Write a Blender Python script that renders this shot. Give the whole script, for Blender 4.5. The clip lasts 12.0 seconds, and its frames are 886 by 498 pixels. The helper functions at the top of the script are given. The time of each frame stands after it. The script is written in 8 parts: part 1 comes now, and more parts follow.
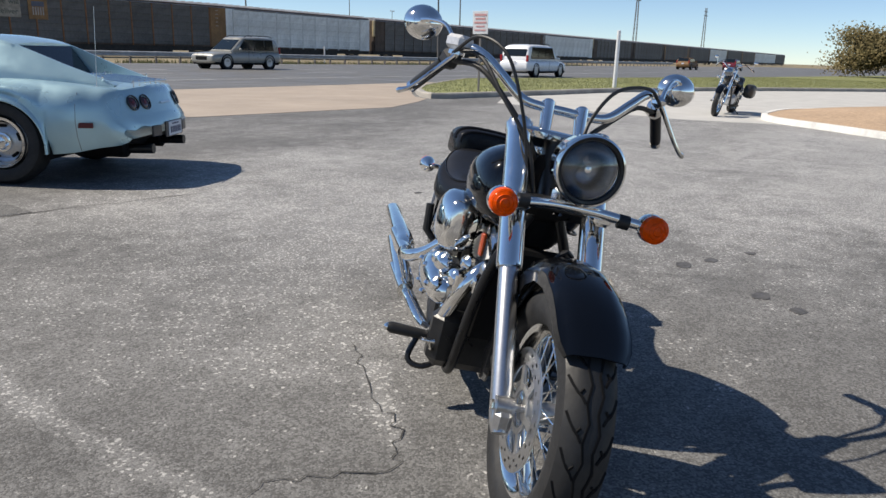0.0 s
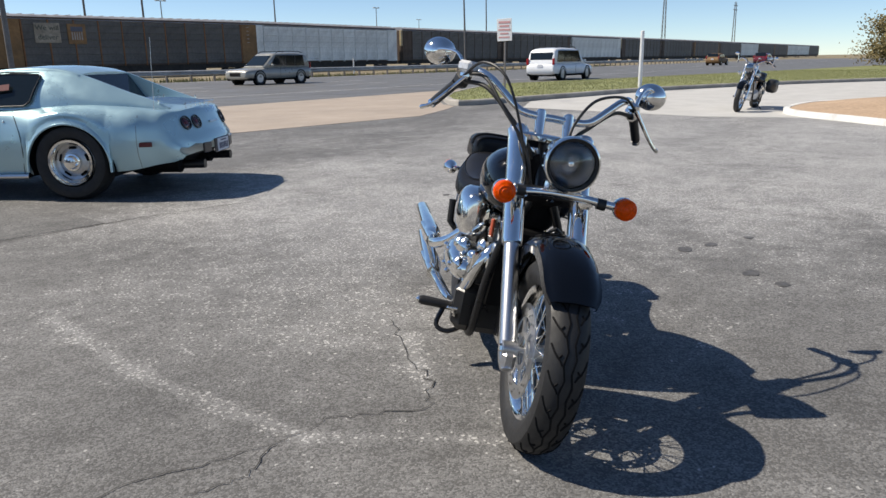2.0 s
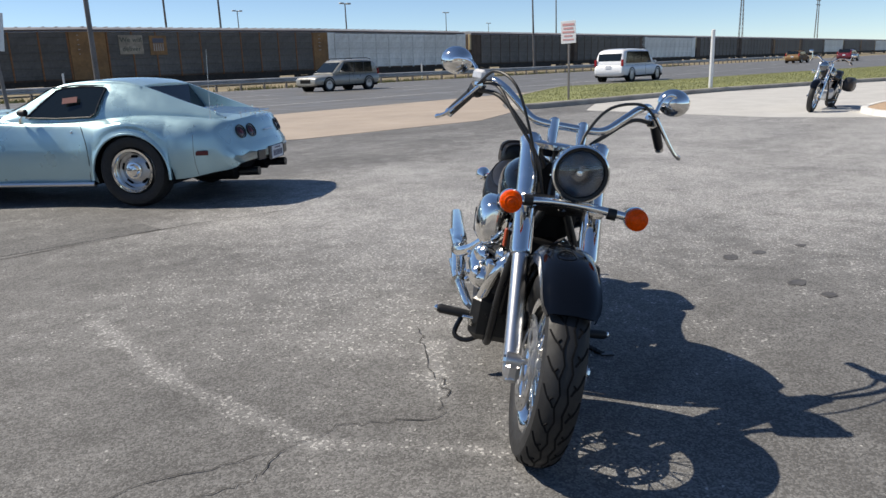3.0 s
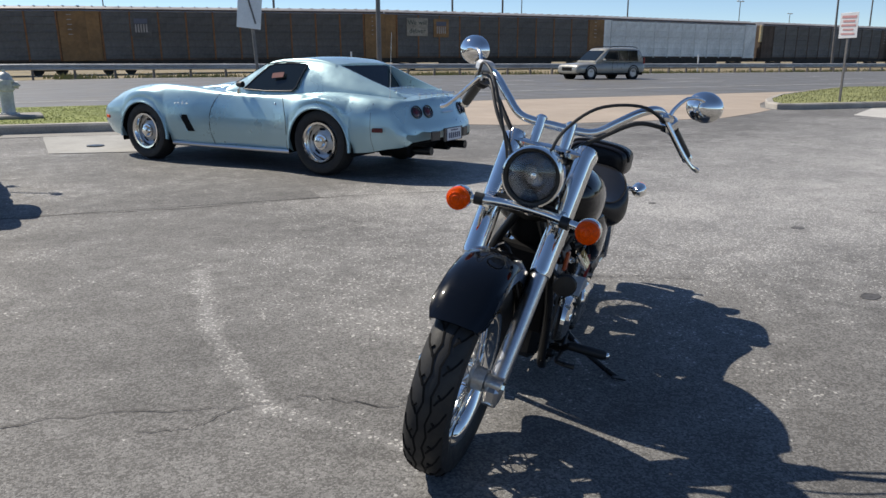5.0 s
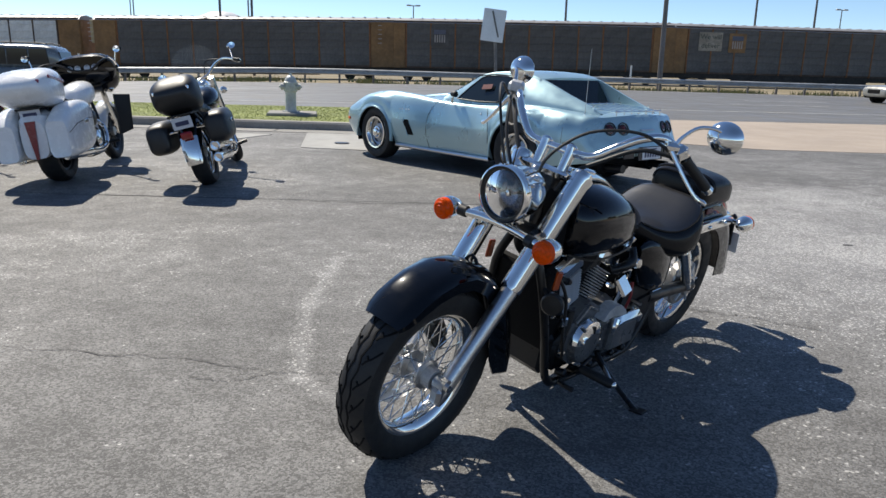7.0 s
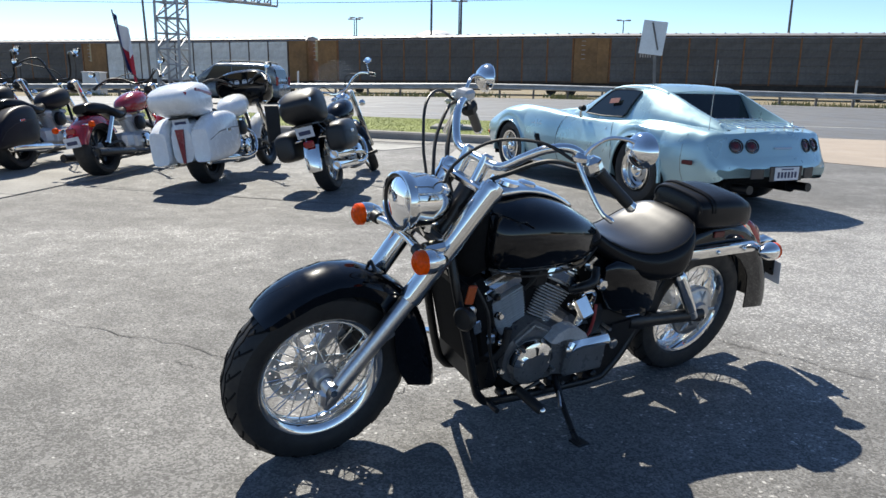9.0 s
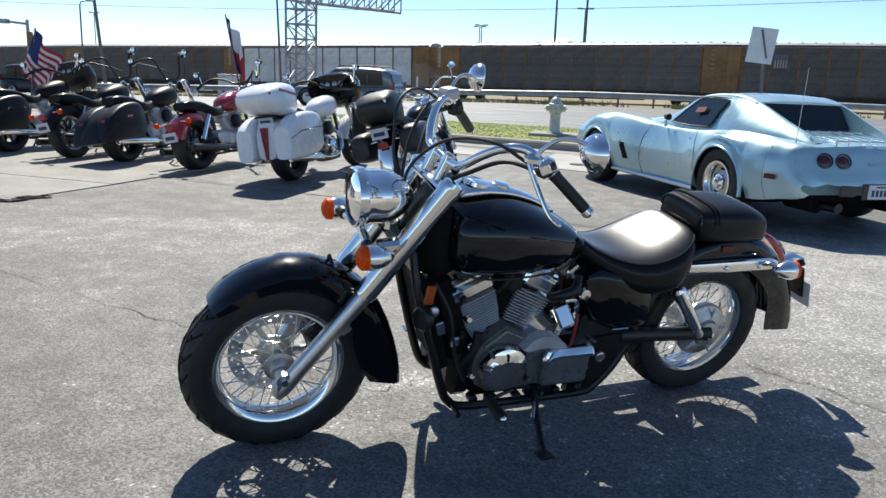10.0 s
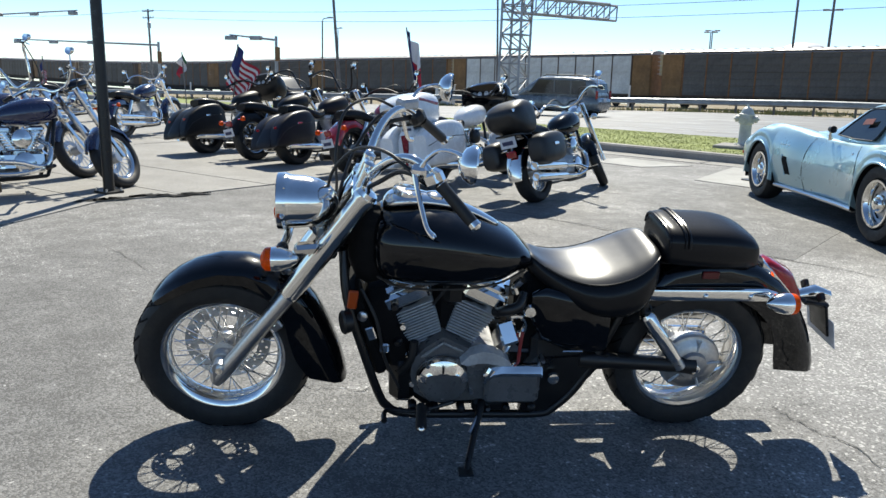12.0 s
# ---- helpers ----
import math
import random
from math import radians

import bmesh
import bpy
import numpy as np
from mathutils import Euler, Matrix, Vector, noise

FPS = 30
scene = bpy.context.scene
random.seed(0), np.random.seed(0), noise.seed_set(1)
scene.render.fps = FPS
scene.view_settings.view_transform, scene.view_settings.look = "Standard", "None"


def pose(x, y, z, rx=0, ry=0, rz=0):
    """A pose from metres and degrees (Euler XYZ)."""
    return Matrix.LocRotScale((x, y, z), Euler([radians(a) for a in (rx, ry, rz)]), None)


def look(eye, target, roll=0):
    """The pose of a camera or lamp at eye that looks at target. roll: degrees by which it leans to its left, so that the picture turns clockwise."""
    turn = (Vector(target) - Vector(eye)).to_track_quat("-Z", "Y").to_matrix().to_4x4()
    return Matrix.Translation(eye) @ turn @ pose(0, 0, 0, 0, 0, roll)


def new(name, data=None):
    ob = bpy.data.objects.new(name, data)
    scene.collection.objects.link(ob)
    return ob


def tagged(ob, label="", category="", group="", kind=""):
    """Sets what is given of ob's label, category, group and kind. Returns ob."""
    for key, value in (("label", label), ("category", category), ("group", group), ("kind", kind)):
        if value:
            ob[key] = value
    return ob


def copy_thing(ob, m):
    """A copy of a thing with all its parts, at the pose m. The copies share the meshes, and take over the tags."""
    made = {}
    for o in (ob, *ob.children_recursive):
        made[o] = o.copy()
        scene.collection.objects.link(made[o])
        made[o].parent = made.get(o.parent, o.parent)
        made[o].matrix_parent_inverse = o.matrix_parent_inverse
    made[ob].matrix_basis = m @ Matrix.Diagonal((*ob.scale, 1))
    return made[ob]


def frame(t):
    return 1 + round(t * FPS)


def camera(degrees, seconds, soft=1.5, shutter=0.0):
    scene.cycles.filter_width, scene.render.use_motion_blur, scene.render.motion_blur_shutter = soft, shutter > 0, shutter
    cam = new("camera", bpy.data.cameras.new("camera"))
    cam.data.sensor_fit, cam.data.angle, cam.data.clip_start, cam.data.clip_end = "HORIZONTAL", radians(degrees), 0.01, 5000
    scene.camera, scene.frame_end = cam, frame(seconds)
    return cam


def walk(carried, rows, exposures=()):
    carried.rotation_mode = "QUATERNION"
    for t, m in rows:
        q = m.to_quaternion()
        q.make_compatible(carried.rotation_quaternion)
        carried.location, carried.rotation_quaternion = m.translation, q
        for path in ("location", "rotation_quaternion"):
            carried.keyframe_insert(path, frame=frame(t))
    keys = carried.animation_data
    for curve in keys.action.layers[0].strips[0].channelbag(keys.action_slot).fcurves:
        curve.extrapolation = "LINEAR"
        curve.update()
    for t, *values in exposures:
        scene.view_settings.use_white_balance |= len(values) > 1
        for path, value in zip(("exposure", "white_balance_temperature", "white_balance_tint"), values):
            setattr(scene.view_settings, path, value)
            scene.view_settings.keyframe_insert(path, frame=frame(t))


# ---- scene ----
cam = camera(60.8, 12.0)
PATH = [
    (0, (0.215, -0.103, 1.118), (1.863, 0.914, 0.617), 1.7),
    (0.5, (0.094, -0.225, 1.119), (1.716, 0.823, 0.601), -0.1),
    (1, (-0.002, -0.368, 1.128), (1.578, 0.738, 0.600), 0.2),
    (1.5, (-0.107, -0.419, 1.148), (1.479, 0.689, 0.644), 0.1),
    (2, (-0.213, -0.435, 1.176), (1.388, 0.659, 0.690), -0.8),
    (2.5, (-0.191, -0.499, 1.196), (1.368, 0.661, 0.722), -1.4),
    (4.5, (0.488, -1.015, 1.172), (1.655, 0.531, 0.675), -1.0),
    (5, (0.676, -1.187, 1.185), (1.652, 0.487, 0.690), 0.3),
    (5.5, (0.853, -1.308, 1.189), (1.668, 0.454, 0.710), 1.6),
    (6, (1.050, -1.381, 1.207), (1.673, 0.452, 0.707), 2.0),
    (6.5, (1.257, -1.505, 1.212), (1.718, 0.384, 0.743), 0.9),
    (7, (1.464, -1.634, 1.225), (1.776, 0.283, 0.746), 1.9),
    (9, (2.387, -1.631, 1.224), (2.171, 0.304, 0.769), 1.6),
    (9.5, (2.631, -1.556, 1.211), (2.269, 0.361, 0.770), 2.7),
    (10, (2.862, -1.515, 1.211), (2.343, 0.364, 0.763), 2.5),
    (10.5, (3.103, -1.451, 1.218), (2.409, 0.374, 0.782), 2.3),
    (11, (3.314, -1.358, 1.221), (2.505, 0.418, 0.784), 1.4),
    (11.5, (3.484, -1.250, 1.234), (2.565, 0.469, 0.786), 1.4),
    (12, (3.705, -1.155, 1.252), (2.668, 0.496, 0.804), 2.1),
]
EXPOSURES = [(0.0, 0.34, 6980, 10), (1.0, 0.38, 6970, 10), (4.5, 0.31, 6940, 10), (7.0, 0.44, 6820, 9), (9.5, 0.72, 6740, 7), (12.0, 0.72, 6740, 5)]
walk(cam, [(t, look(eye, target, roll)) for t, eye, target, roll in PATH], EXPOSURES)

# ---- sky and sun ----
SUN_AZ = math.atan2(0.88, -0.47)      # direction towards the sun in the plan
SUN_EL = radians(48.5)
world = bpy.data.worlds.new("sky")
scene.world = world
world.use_nodes = True
wn = world.node_tree
sky = wn.nodes.new("ShaderNodeTexSky")
sky.sky_type, sky.sun_disc = "NISHITA", False
sky.sun_elevation, sky.sun_rotation = SUN_EL, math.pi / 2 - SUN_AZ
sky.air_density, sky.dust_density, sky.ozone_density = 0.85, 0.0, 4.8
sky.altitude = 2200.0
bg = wn.nodes["Background"]
bg.inputs["Strength"].default_value = 0.106
wn.links.new(sky.outputs["Color"], bg.inputs["Color"])
sun = new("sun", bpy.data.lights.new("sun", "SUN"))
sun.data.energy, sun.data.angle, sun.data.color = 4.6, radians(0.53), (1.0, 0.95, 0.87)
sun_way = Vector((math.cos(SUN_AZ) * math.cos(SUN_EL), math.sin(SUN_AZ) * math.cos(SUN_EL), math.sin(SUN_EL)))
sun.matrix_world = look(sun_way * 50, (0, 0, 0))


# ---- materials ----
def mat(name, color, rough=0.5, metal=0.0, grain=0.0, scale=40.0, bump=0.0, stain=0.0, stain_scale=1.5, coat=0.0, dark=None, speck=0.0, vary=0.0, spec=None, coat_rough=0.03):
    """A surface with fine grain and broad stains in object space."""
    m = bpy.data.materials.new(name)
    m.use_nodes = True
    nt = m.node_tree
    N, Lk = nt.nodes, nt.links
    b = N["Principled BSDF"]
    b.inputs["Roughness"].default_value, b.inputs["Metallic"].default_value = rough, metal
    b.inputs["Base Color"].default_value = (*color, 1)
    if spec is not None:
        b.inputs["Specular IOR Level"].default_value = spec
    if coat:
        b.inputs["Coat Weight"].default_value, b.inputs["Coat Roughness"].default_value = coat, coat_rough
    if not (grain or stain or bump or speck or vary):
        return m
    co = N.new("ShaderNodeTexCoord").outputs["Object"]
    out = None

    def noise_tex(s, detail, rgh=0.6):
        n = N.new("ShaderNodeTexNoise")
        n.inputs["Scale"].default_value, n.inputs["Detail"].default_value, n.inputs["Roughness"].default_value = s, detail, rgh
        Lk.new(co, n.inputs["Vector"])
        return n.outputs["Fac"]

    def ramp(src, lo, hi, a, c):
        r = N.new("ShaderNodeMapRange")
        r.inputs["From Min"].default_value, r.inputs["From Max"].default_value = lo, hi
        r.inputs["To Min"].default_value, r.inputs["To Max"].default_value = a, c
        Lk.new(src, r.inputs["Value"])
        return r.outputs["Result"]

    def mul(a, c):
        k = N.new("ShaderNodeMath")
        k.operation = "MULTIPLY"
        Lk.new(a, k.inputs[0]), Lk.new(c, k.inputs[1])
        return k.outputs[0]

    fine = noise_tex(scale, 4)
    out = ramp(fine, 0.3, 0.7, 1 - grain, 1 + grain)
    if stain:
        out = mul(out, ramp(noise_tex(stain_scale, 5, 0.65), 0.32, 0.68, 1 - stain, 1 + stain))
    if speck:
        v = N.new("ShaderNodeTexVoronoi")
        v.inputs["Scale"].default_value = scale * 2.2
        Lk.new(co, v.inputs["Vector"])
        sp = N.new("ShaderNodeSeparateColor")
        Lk.new(v.outputs["Color"], sp.inputs[0])
        out = mul(out, ramp(sp.outputs[0], 0.0, 1.0, 1 - speck, 1 + speck))
    if vary:
        oi = N.new("ShaderNodeObjectInfo")
        out = mul(out, ramp(oi.outputs["Random"], 0, 1, 1 - vary, 1 + vary))
    mix = N.new("ShaderNodeVectorMath")
    mix.operation = "SCALE"
    mix.inputs[0].default_value = color
    Lk.new(out, mix.inputs["Scale"])
    Lk.new(mix.outputs[0], b.inputs["Base Color"])
    if stain:
        Lk.new(ramp(noise_tex(stain_scale * 3, 3), 0.3, 0.7, max(0.0, rough - 0.12), min(1.0, rough + 0.12)), b.inputs["Roughness"])
    if bump:
        bp = N.new("ShaderNodeBump")
        bp.inputs["Strength"].default_value, bp.inputs["Distance"].default_value = min(1.0, bump), 0.004
        Lk.new(fine, bp.inputs["Height"])
        Lk.new(bp.outputs[0], b.inputs["Normal"])
    return m


def glass_mat(name, color, alpha_rough=0.02, ior=1.45):
    m = bpy.data.materials.new(name)
    m.use_nodes = True
    b = m.node_tree.nodes["Principled BSDF"]
    b.inputs["Base Color"].default_value = (*color, 1)
    b.inputs["Transmission Weight"].default_value = 1.0
    b.inputs["Roughness"].default_value, b.inputs["IOR"].default_value = alpha_rough, ior
    return m


CHROME = mat("chrome", (0.87, 0.855, 0.82), 0.05, 1.0, stain=0.06, stain_scale=6, grain=0.02)
STEEL = mat("brushed_steel", (0.62, 0.62, 0.62), 0.28, 1.0, grain=0.08, scale=120)
ALLOY = mat("cast_alloy", (0.5, 0.5, 0.5), 0.38, 0.9, grain=0.12, scale=90, stain=0.12, stain_scale=9)
GREY_ALLOY = mat("grey_engine_alloy", (0.55, 0.555, 0.56), 0.40, 0.35, grain=0.12, scale=90, stain=0.15, stain_scale=8)
BLACK_PAINT = mat("black_gloss_paint", (0.0025, 0.003, 0.0042), 0.25, 0.0, coat=0.9, spec=0.02, grain=0.1, scale=300, stain=0.2, stain_scale=5)
MATTE_DARK = mat("flat_black_coating", (0.006, 0.006, 0.0065), 0.75, spec=0.15, grain=0.2, scale=60)
DARK_CASE = mat("dark_engine_case", (0.15, 0.15, 0.152), 0.34, 0.35, grain=0.12, scale=90, stain=0.2, stain_scale=8)
BLACK_METAL = mat("black_coated_metal", (0.007, 0.007, 0.0075), 0.36, 0.0, grain=0.2, scale=60, stain=0.2, stain_scale=6)
BLACK_PLASTIC = mat("black_plastic", (0.009, 0.009, 0.0095), 0.5, 0.0, grain=0.2, scale=150)
RUBBER = mat("tyre_rubber", (0.012, 0.012, 0.0125), 0.62, 0.0, grain=0.18, scale=70, stain=0.25, stain_scale=7, bump=0.15)
LEATHER = mat("black_vinyl", (0.008, 0.008, 0.009), 0.6, 0.0, spec=0.03, grain=0.15, scale=130, bump=0.10, coat=0.45, coat_rough=0.22)
# same black vinyl with raised gloss, so the seat top takes the sun's glare
GLOSSY_VINYL = mat("smooth_glossy_vinyl", (0.012, 0.012, 0.013), 0.6, 0.0, spec=0.05, grain=0.12, scale=22, bump=0.16, stain=0.15, stain_scale=9, coat=1.0, coat_rough=0.33)
GLOSSY_VINYL.node_tree.nodes["Principled BSDF"].inputs["Coat IOR"].default_value = 1.7
DARK_RED_LENS = mat("dull_red_reflector", (0.10, 0.006, 0.008), 0.3, grain=0.1, scale=150)
AMBER = mat("amber_lens", (0.78, 0.075, 0.0), 0.4, 0.0, coat=0.3, spec=0.05, grain=0.2, scale=90)
REFLECTOR_AMBER = mat("dull_amber_reflector", (0.36, 0.05, 0.002), 0.3, 0.0, coat=0.3, grain=0.1)
RED_LENS = mat("red_lens", (0.30, 0.006, 0.012), 0.12, 0.0, coat=0.6, grain=0.1, scale=120)
MIRROR_GLASS = mat("mirror_glass", (0.8, 0.82, 0.84), 0.01, 1.0)
CLEAR = glass_mat("clear_glass", (1, 1, 1))
TINTED = mat("dark_tinted_glass", (0.010, 0.015, 0.018), 0.06, 0.0, spec=0.45)
WHITE_PAINT = mat("white_paint", (0.84, 0.85, 0.86), 0.25, 0.0, coat=0.6, grain=0.01, stain=0.02, stain_scale=4)
RED_PAINT = mat("red_paint", (0.33, 0.012, 0.02), 0.2, 0.0, coat=1.0, grain=0.05, stain=0.1, stain_scale=4)
DARK_BLUE_PAINT = mat("dark_blue_paint", (0.012, 0.018, 0.06), 0.2, 0.0, coat=1.0, grain=0.05, stain=0.1, stain_scale=4)
MATTE_BLACK = mat("matte_black_paint", (0.012, 0.012, 0.015), 0.4, 0.0, coat=0.3, grain=0.1, stain=0.15, stain_scale=4)
GREY_PAINT = mat("grey_paint", (0.17, 0.185, 0.19), 0.25, 0.2, coat=0.8, grain=0.05, stain=0.1)
ICE_BLUE = mat("ice_blue_metallic_paint", (0.37, 0.55, 0.60), 0.34, 0.45, coat=0.9, grain=0.04, scale=260, stain=0.025, stain_scale=1.2)
SILVER_PAINT = mat("silver_paint", (0.33, 0.32, 0.285), 0.35, 0.3, coat=0.5, grain=0.03, stain=0.05)
MAROON = mat("maroon_paint", (0.16, 0.015, 0.025), 0.25, 0.1, coat=0.8, grain=0.05, stain=0.05)
PLATE = mat("number_plate_white", (0.62, 0.64, 0.68), 0.5, grain=0.04, stain=0.05, stain_scale=8)
PLATE_INK = mat("number_plate_ink", (0.03, 0.04, 0.10), 0.5)
FADED_INK = mat("faded_red_ink", (0.52, 0.28, 0.28), 0.6, grain=0.1)
# red darkened to stand for paper in the dim cabin behind the glass
DIM_RED_PAPER = mat("red_paper", (0.15, 0.035, 0.035), 0.7, grain=0.1)


def asphalt(name, dark, pale, stones=0.30, streaks=(), rough=0.78):
    """Worn asphalt: single pale and dark stones, patches where the binder has worn off, broad stains, rubbed streaks."""
    m = bpy.data.materials.new(name)
    m.use_nodes = True
    nt = m.node_tree
    N, Lk = nt.nodes, nt.links
    b = N["Principled BSDF"]
    co = N.new("ShaderNodeTexCoord").outputs["Object"]

    def noise_tex(s, detail, rgh=0.6, stretch=None):
        n = N.new("ShaderNodeTexNoise")
        n.inputs["Scale"].default_value, n.inputs["Detail"].default_value, n.inputs["Roughness"].default_value = s, detail, rgh
        if stretch:
            mp = N.new("ShaderNodeMapping")
            mp.inputs["Rotation"].default_value, mp.inputs["Scale"].default_value = (0, 0, stretch[0]), (stretch[1], 1, 1)
            Lk.new(co, mp.inputs["Vector"])
            Lk.new(mp.outputs[0], n.inputs["Vector"])
        else:
            Lk.new(co, n.inputs["Vector"])
        return n.outputs["Fac"]

    def ramp(src, lo, hi, a, c):
        r = N.new("ShaderNodeMapRange")
        r.inputs["From Min"].default_value, r.inputs["From Max"].default_value = lo, hi
        r.inputs["To Min"].default_value, r.inputs["To Max"].default_value = a, c
        Lk.new(src, r.inputs["Value"])
        return r.outputs["Result"]

    def calc(op, a, c, d=None):
        k = N.new("ShaderNodeMath")
        k.operation = op
        for i, q in enumerate((a, c, d)):
            if q is None:
                continue
            if isinstance(q, (int, float)):
                k.inputs[i].default_value = q
            else:
                Lk.new(q, k.inputs[i])
        return k.outputs[0]

    def vec(op, a, c):
        k = N.new("ShaderNodeVectorMath")
        k.operation = op
        for i, q in enumerate((a, c)):
            if isinstance(q, tuple):
                k.inputs[i].default_value = q
            elif q is not None:
                Lk.new(q, k.inputs[i])
        return k

    def stones_tex(s):
        v = N.new("ShaderNodeTexVoronoi")
        v.inputs["Scale"].default_value = s
        Lk.new(co, v.inputs["Vector"])
        sp = N.new("ShaderNodeSeparateColor")
        Lk.new(v.outputs["Color"], sp.inputs[0])
        return v.outputs["Distance"], sp.outputs[0]

    wear = ramp(noise_tex(4.5, 7, 0.75), 0.36, 0.66, -0.20, 0.20)
    broad = ramp(noise_tex(0.42, 6, 0.62, (0.5, 0.45)), 0.32, 0.68, -0.26, 0.26)
    share = calc("ADD", calc("ADD", wear, broad), stones)
    for ax, ay, bx, by, width, gain in streaks:
        d = (bx - ax, by - ay, 0.0)
        ll = d[0] ** 2 + d[1] ** 2
        off = vec("SUBTRACT", co, (ax, ay, 0.0))
        t = N.new("ShaderNodeClamp")
        dot = vec("DOT_PRODUCT", off.outputs[0], (d[0] / ll, d[1] / ll, 0.0))
        Lk.new(dot.outputs["Value"], t.inputs["Value"])
        along = N.new("ShaderNodeVectorMath")
        along.operation = "SCALE"
        along.inputs[0].default_value = d
        Lk.new(t.outputs[0], along.inputs["Scale"])
        dist = vec("LENGTH", vec("SUBTRACT", off.outputs[0], along.outputs[0]).outputs[0], None).outputs["Value"]
        wob = calc("MULTIPLY_ADD", noise_tex(3.0, 4, 0.7), width * 1.6, dist)
        share = calc("ADD", share, ramp(wob, width * 0.7, width * 2.1, gain, 0.0))
    near, rnd_a = stones_tex(150)
    rnd_b = stones_tex(70)[1]
    is_pale = calc("SUBTRACT", share, rnd_a)
    is_pale = ramp(is_pale, -0.46, 0.46, 0.0, 1.0)
    big = ramp(calc("SUBTRACT", calc("MULTIPLY", share, 0.42), rnd_b), -0.04, 0.10, 0.0, 0.6)
    fac = calc("MAXIMUM", is_pale, big)
    mx = N.new("ShaderNodeMix")
    mx.data_type = "RGBA"
    Lk.new(fac, mx.inputs[0])
    mx.inputs[6].default_value, mx.inputs[7].default_value = (*dark, 1), (*pale, 1)
    rnd_c = stones_tex(105)[1]
    chip = ramp(calc("SUBTRACT", calc("MULTIPLY", calc("SUBTRACT", share, 0.34), 0.34), rnd_c), -0.01, 0.02, 0.0, 1.0)
    my = N.new("ShaderNodeMix")
    my.data_type = "RGBA"
    Lk.new(chip, my.inputs[0])
    Lk.new(mx.outputs[2], my.inputs[6])
    my.inputs[7].default_value = (0.46, 0.45, 0.43, 1)
    mx = my
    tone = calc("MULTIPLY", ramp(noise_tex(150, 3), 0.3, 0.7, 0.82, 1.18), ramp(noise_tex(0.9, 5, 0.65), 0.3, 0.7, 0.78, 1.22))
    sc = N.new("ShaderNodeVectorMath")
    sc.operation = "SCALE"
    Lk.new(mx.outputs[2], sc.inputs[0])
    Lk.new(tone, sc.inputs["Scale"])
    Lk.new(sc.outputs[0], b.inputs["Base Color"])
    Lk.new(ramp(fac, 0, 1, rough, rough - 0.18), b.inputs["Roughness"])
    b.inputs["Specular IOR Level"].default_value = 0.35
    bp = N.new("ShaderNodeBump")
    bp.inputs["Strength"].default_value, bp.inputs["Distance"].default_value = 0.5, 0.0032
    Lk.new(calc("SUBTRACT", calc("MULTIPLY", noise_tex(60, 4), 1.2), near), bp.inputs["Height"])
    Lk.new(bp.outputs[0], b.inputs["Normal"])
    return m


LOT = asphalt("aged_asphalt", (0.094, 0.092, 0.089), (0.236, 0.232, 0.225), 0.38,
              [(1.56, 3.04, 1.38, 2.09, 0.05, 0.42), (1.38, 2.09, 1.36, 1.19, 0.055, 0.54), (1.36, 1.19, 1.71, 0.63, 0.05, 0.4), (4.37, 0.06, 9.15, 2.97, 0.5, 0.3), (5.95, 2.89, 14.71, 5.79, 2.3, 0.8), (6.80, -0.52, 14.40, 0.38, 1.3, 0.6), (3.23, 4.43, 6.47, 5.47, 0.9, 0.65), (-1.20, 3.35, 0.95, 4.01, 0.25, 0.25), (2.30, 1.48, 1.89, 1.08, 0.05, 0.5), (2.6, 2.6, 6.5, 3.7, 1.1, 0.35), (8.5, 0.8, 17.0, 2.6, 2.2, 0.8)])
ROAD = mat("road_asphalt", (0.135, 0.132, 0.126), 0.56, grain=0.15, scale=30, bump=0.3, stain=0.14, stain_scale=0.3, speck=0.15)
FRESH_CONCRETE = mat("pale_concrete", (0.47, 0.46, 0.435), 0.8, grain=0.08, scale=45, bump=0.3, stain=0.1, stain_scale=1.2)
SLAB_CONCRETE = mat("slab_concrete", (0.34, 0.335, 0.315), 0.85, grain=0.1, scale=45, bump=0.3, stain=0.16, stain_scale=1.5)
CONCRETE = mat("worn_concrete", (0.262, 0.253, 0.236), 0.85, grain=0.12, scale=45, bump=0.4, stain=0.14, stain_scale=0.8, speck=0.12)
TAN_CONCRETE = mat("tan_concrete", (0.36, 0.30, 0.245), 0.85, grain=0.12, scale=40, bump=0.3, stain=0.12, stain_scale=0.6)
KERB = mat("kerb_concrete", (0.33, 0.31, 0.28), 0.85, grain=0.15, scale=40, bump=0.4, stain=0.25, stain_scale=1.2)
LINE = mat("road_line_paint", (0.55, 0.55, 0.53), 0.7, grain=0.2, scale=25, stain=0.2, stain_scale=1.0)
GRASS_SOIL = mat("grass_soil", (0.21, 0.24, 0.065), 0.95, grain=0.35, scale=25, stain=0.3, stain_scale=0.7, bump=0.8)
DRY_GROUND = mat("dry_verge", (0.22, 0.18, 0.11), 0.95, grain=0.3, scale=6, stain=0.3, stain_scale=0.2, bump=0.6)
BALLAST = mat("track_ballast", (0.15, 0.135, 0.12), 0.95, grain=0.35, scale=8, stain=0.2, stain_scale=0.3)
PATCH = asphalt("asphalt_patch", (0.085, 0.084, 0.082), (0.24, 0.236, 0.228), 0.34)
TAR = mat("crack_tar", (0.045, 0.043, 0.04), 0.8, grain=0.3, scale=60)
OIL = mat("oil_stain", (0.085, 0.082, 0.08), 0.65, grain=0.3, scale=40, stain=0.3, stain_scale=8)
GALV = mat("galvanised_steel", (0.36, 0.37, 0.38), 0.5, 0.3, grain=0.12, scale=12, stain=0.25, stain_scale=1.0)
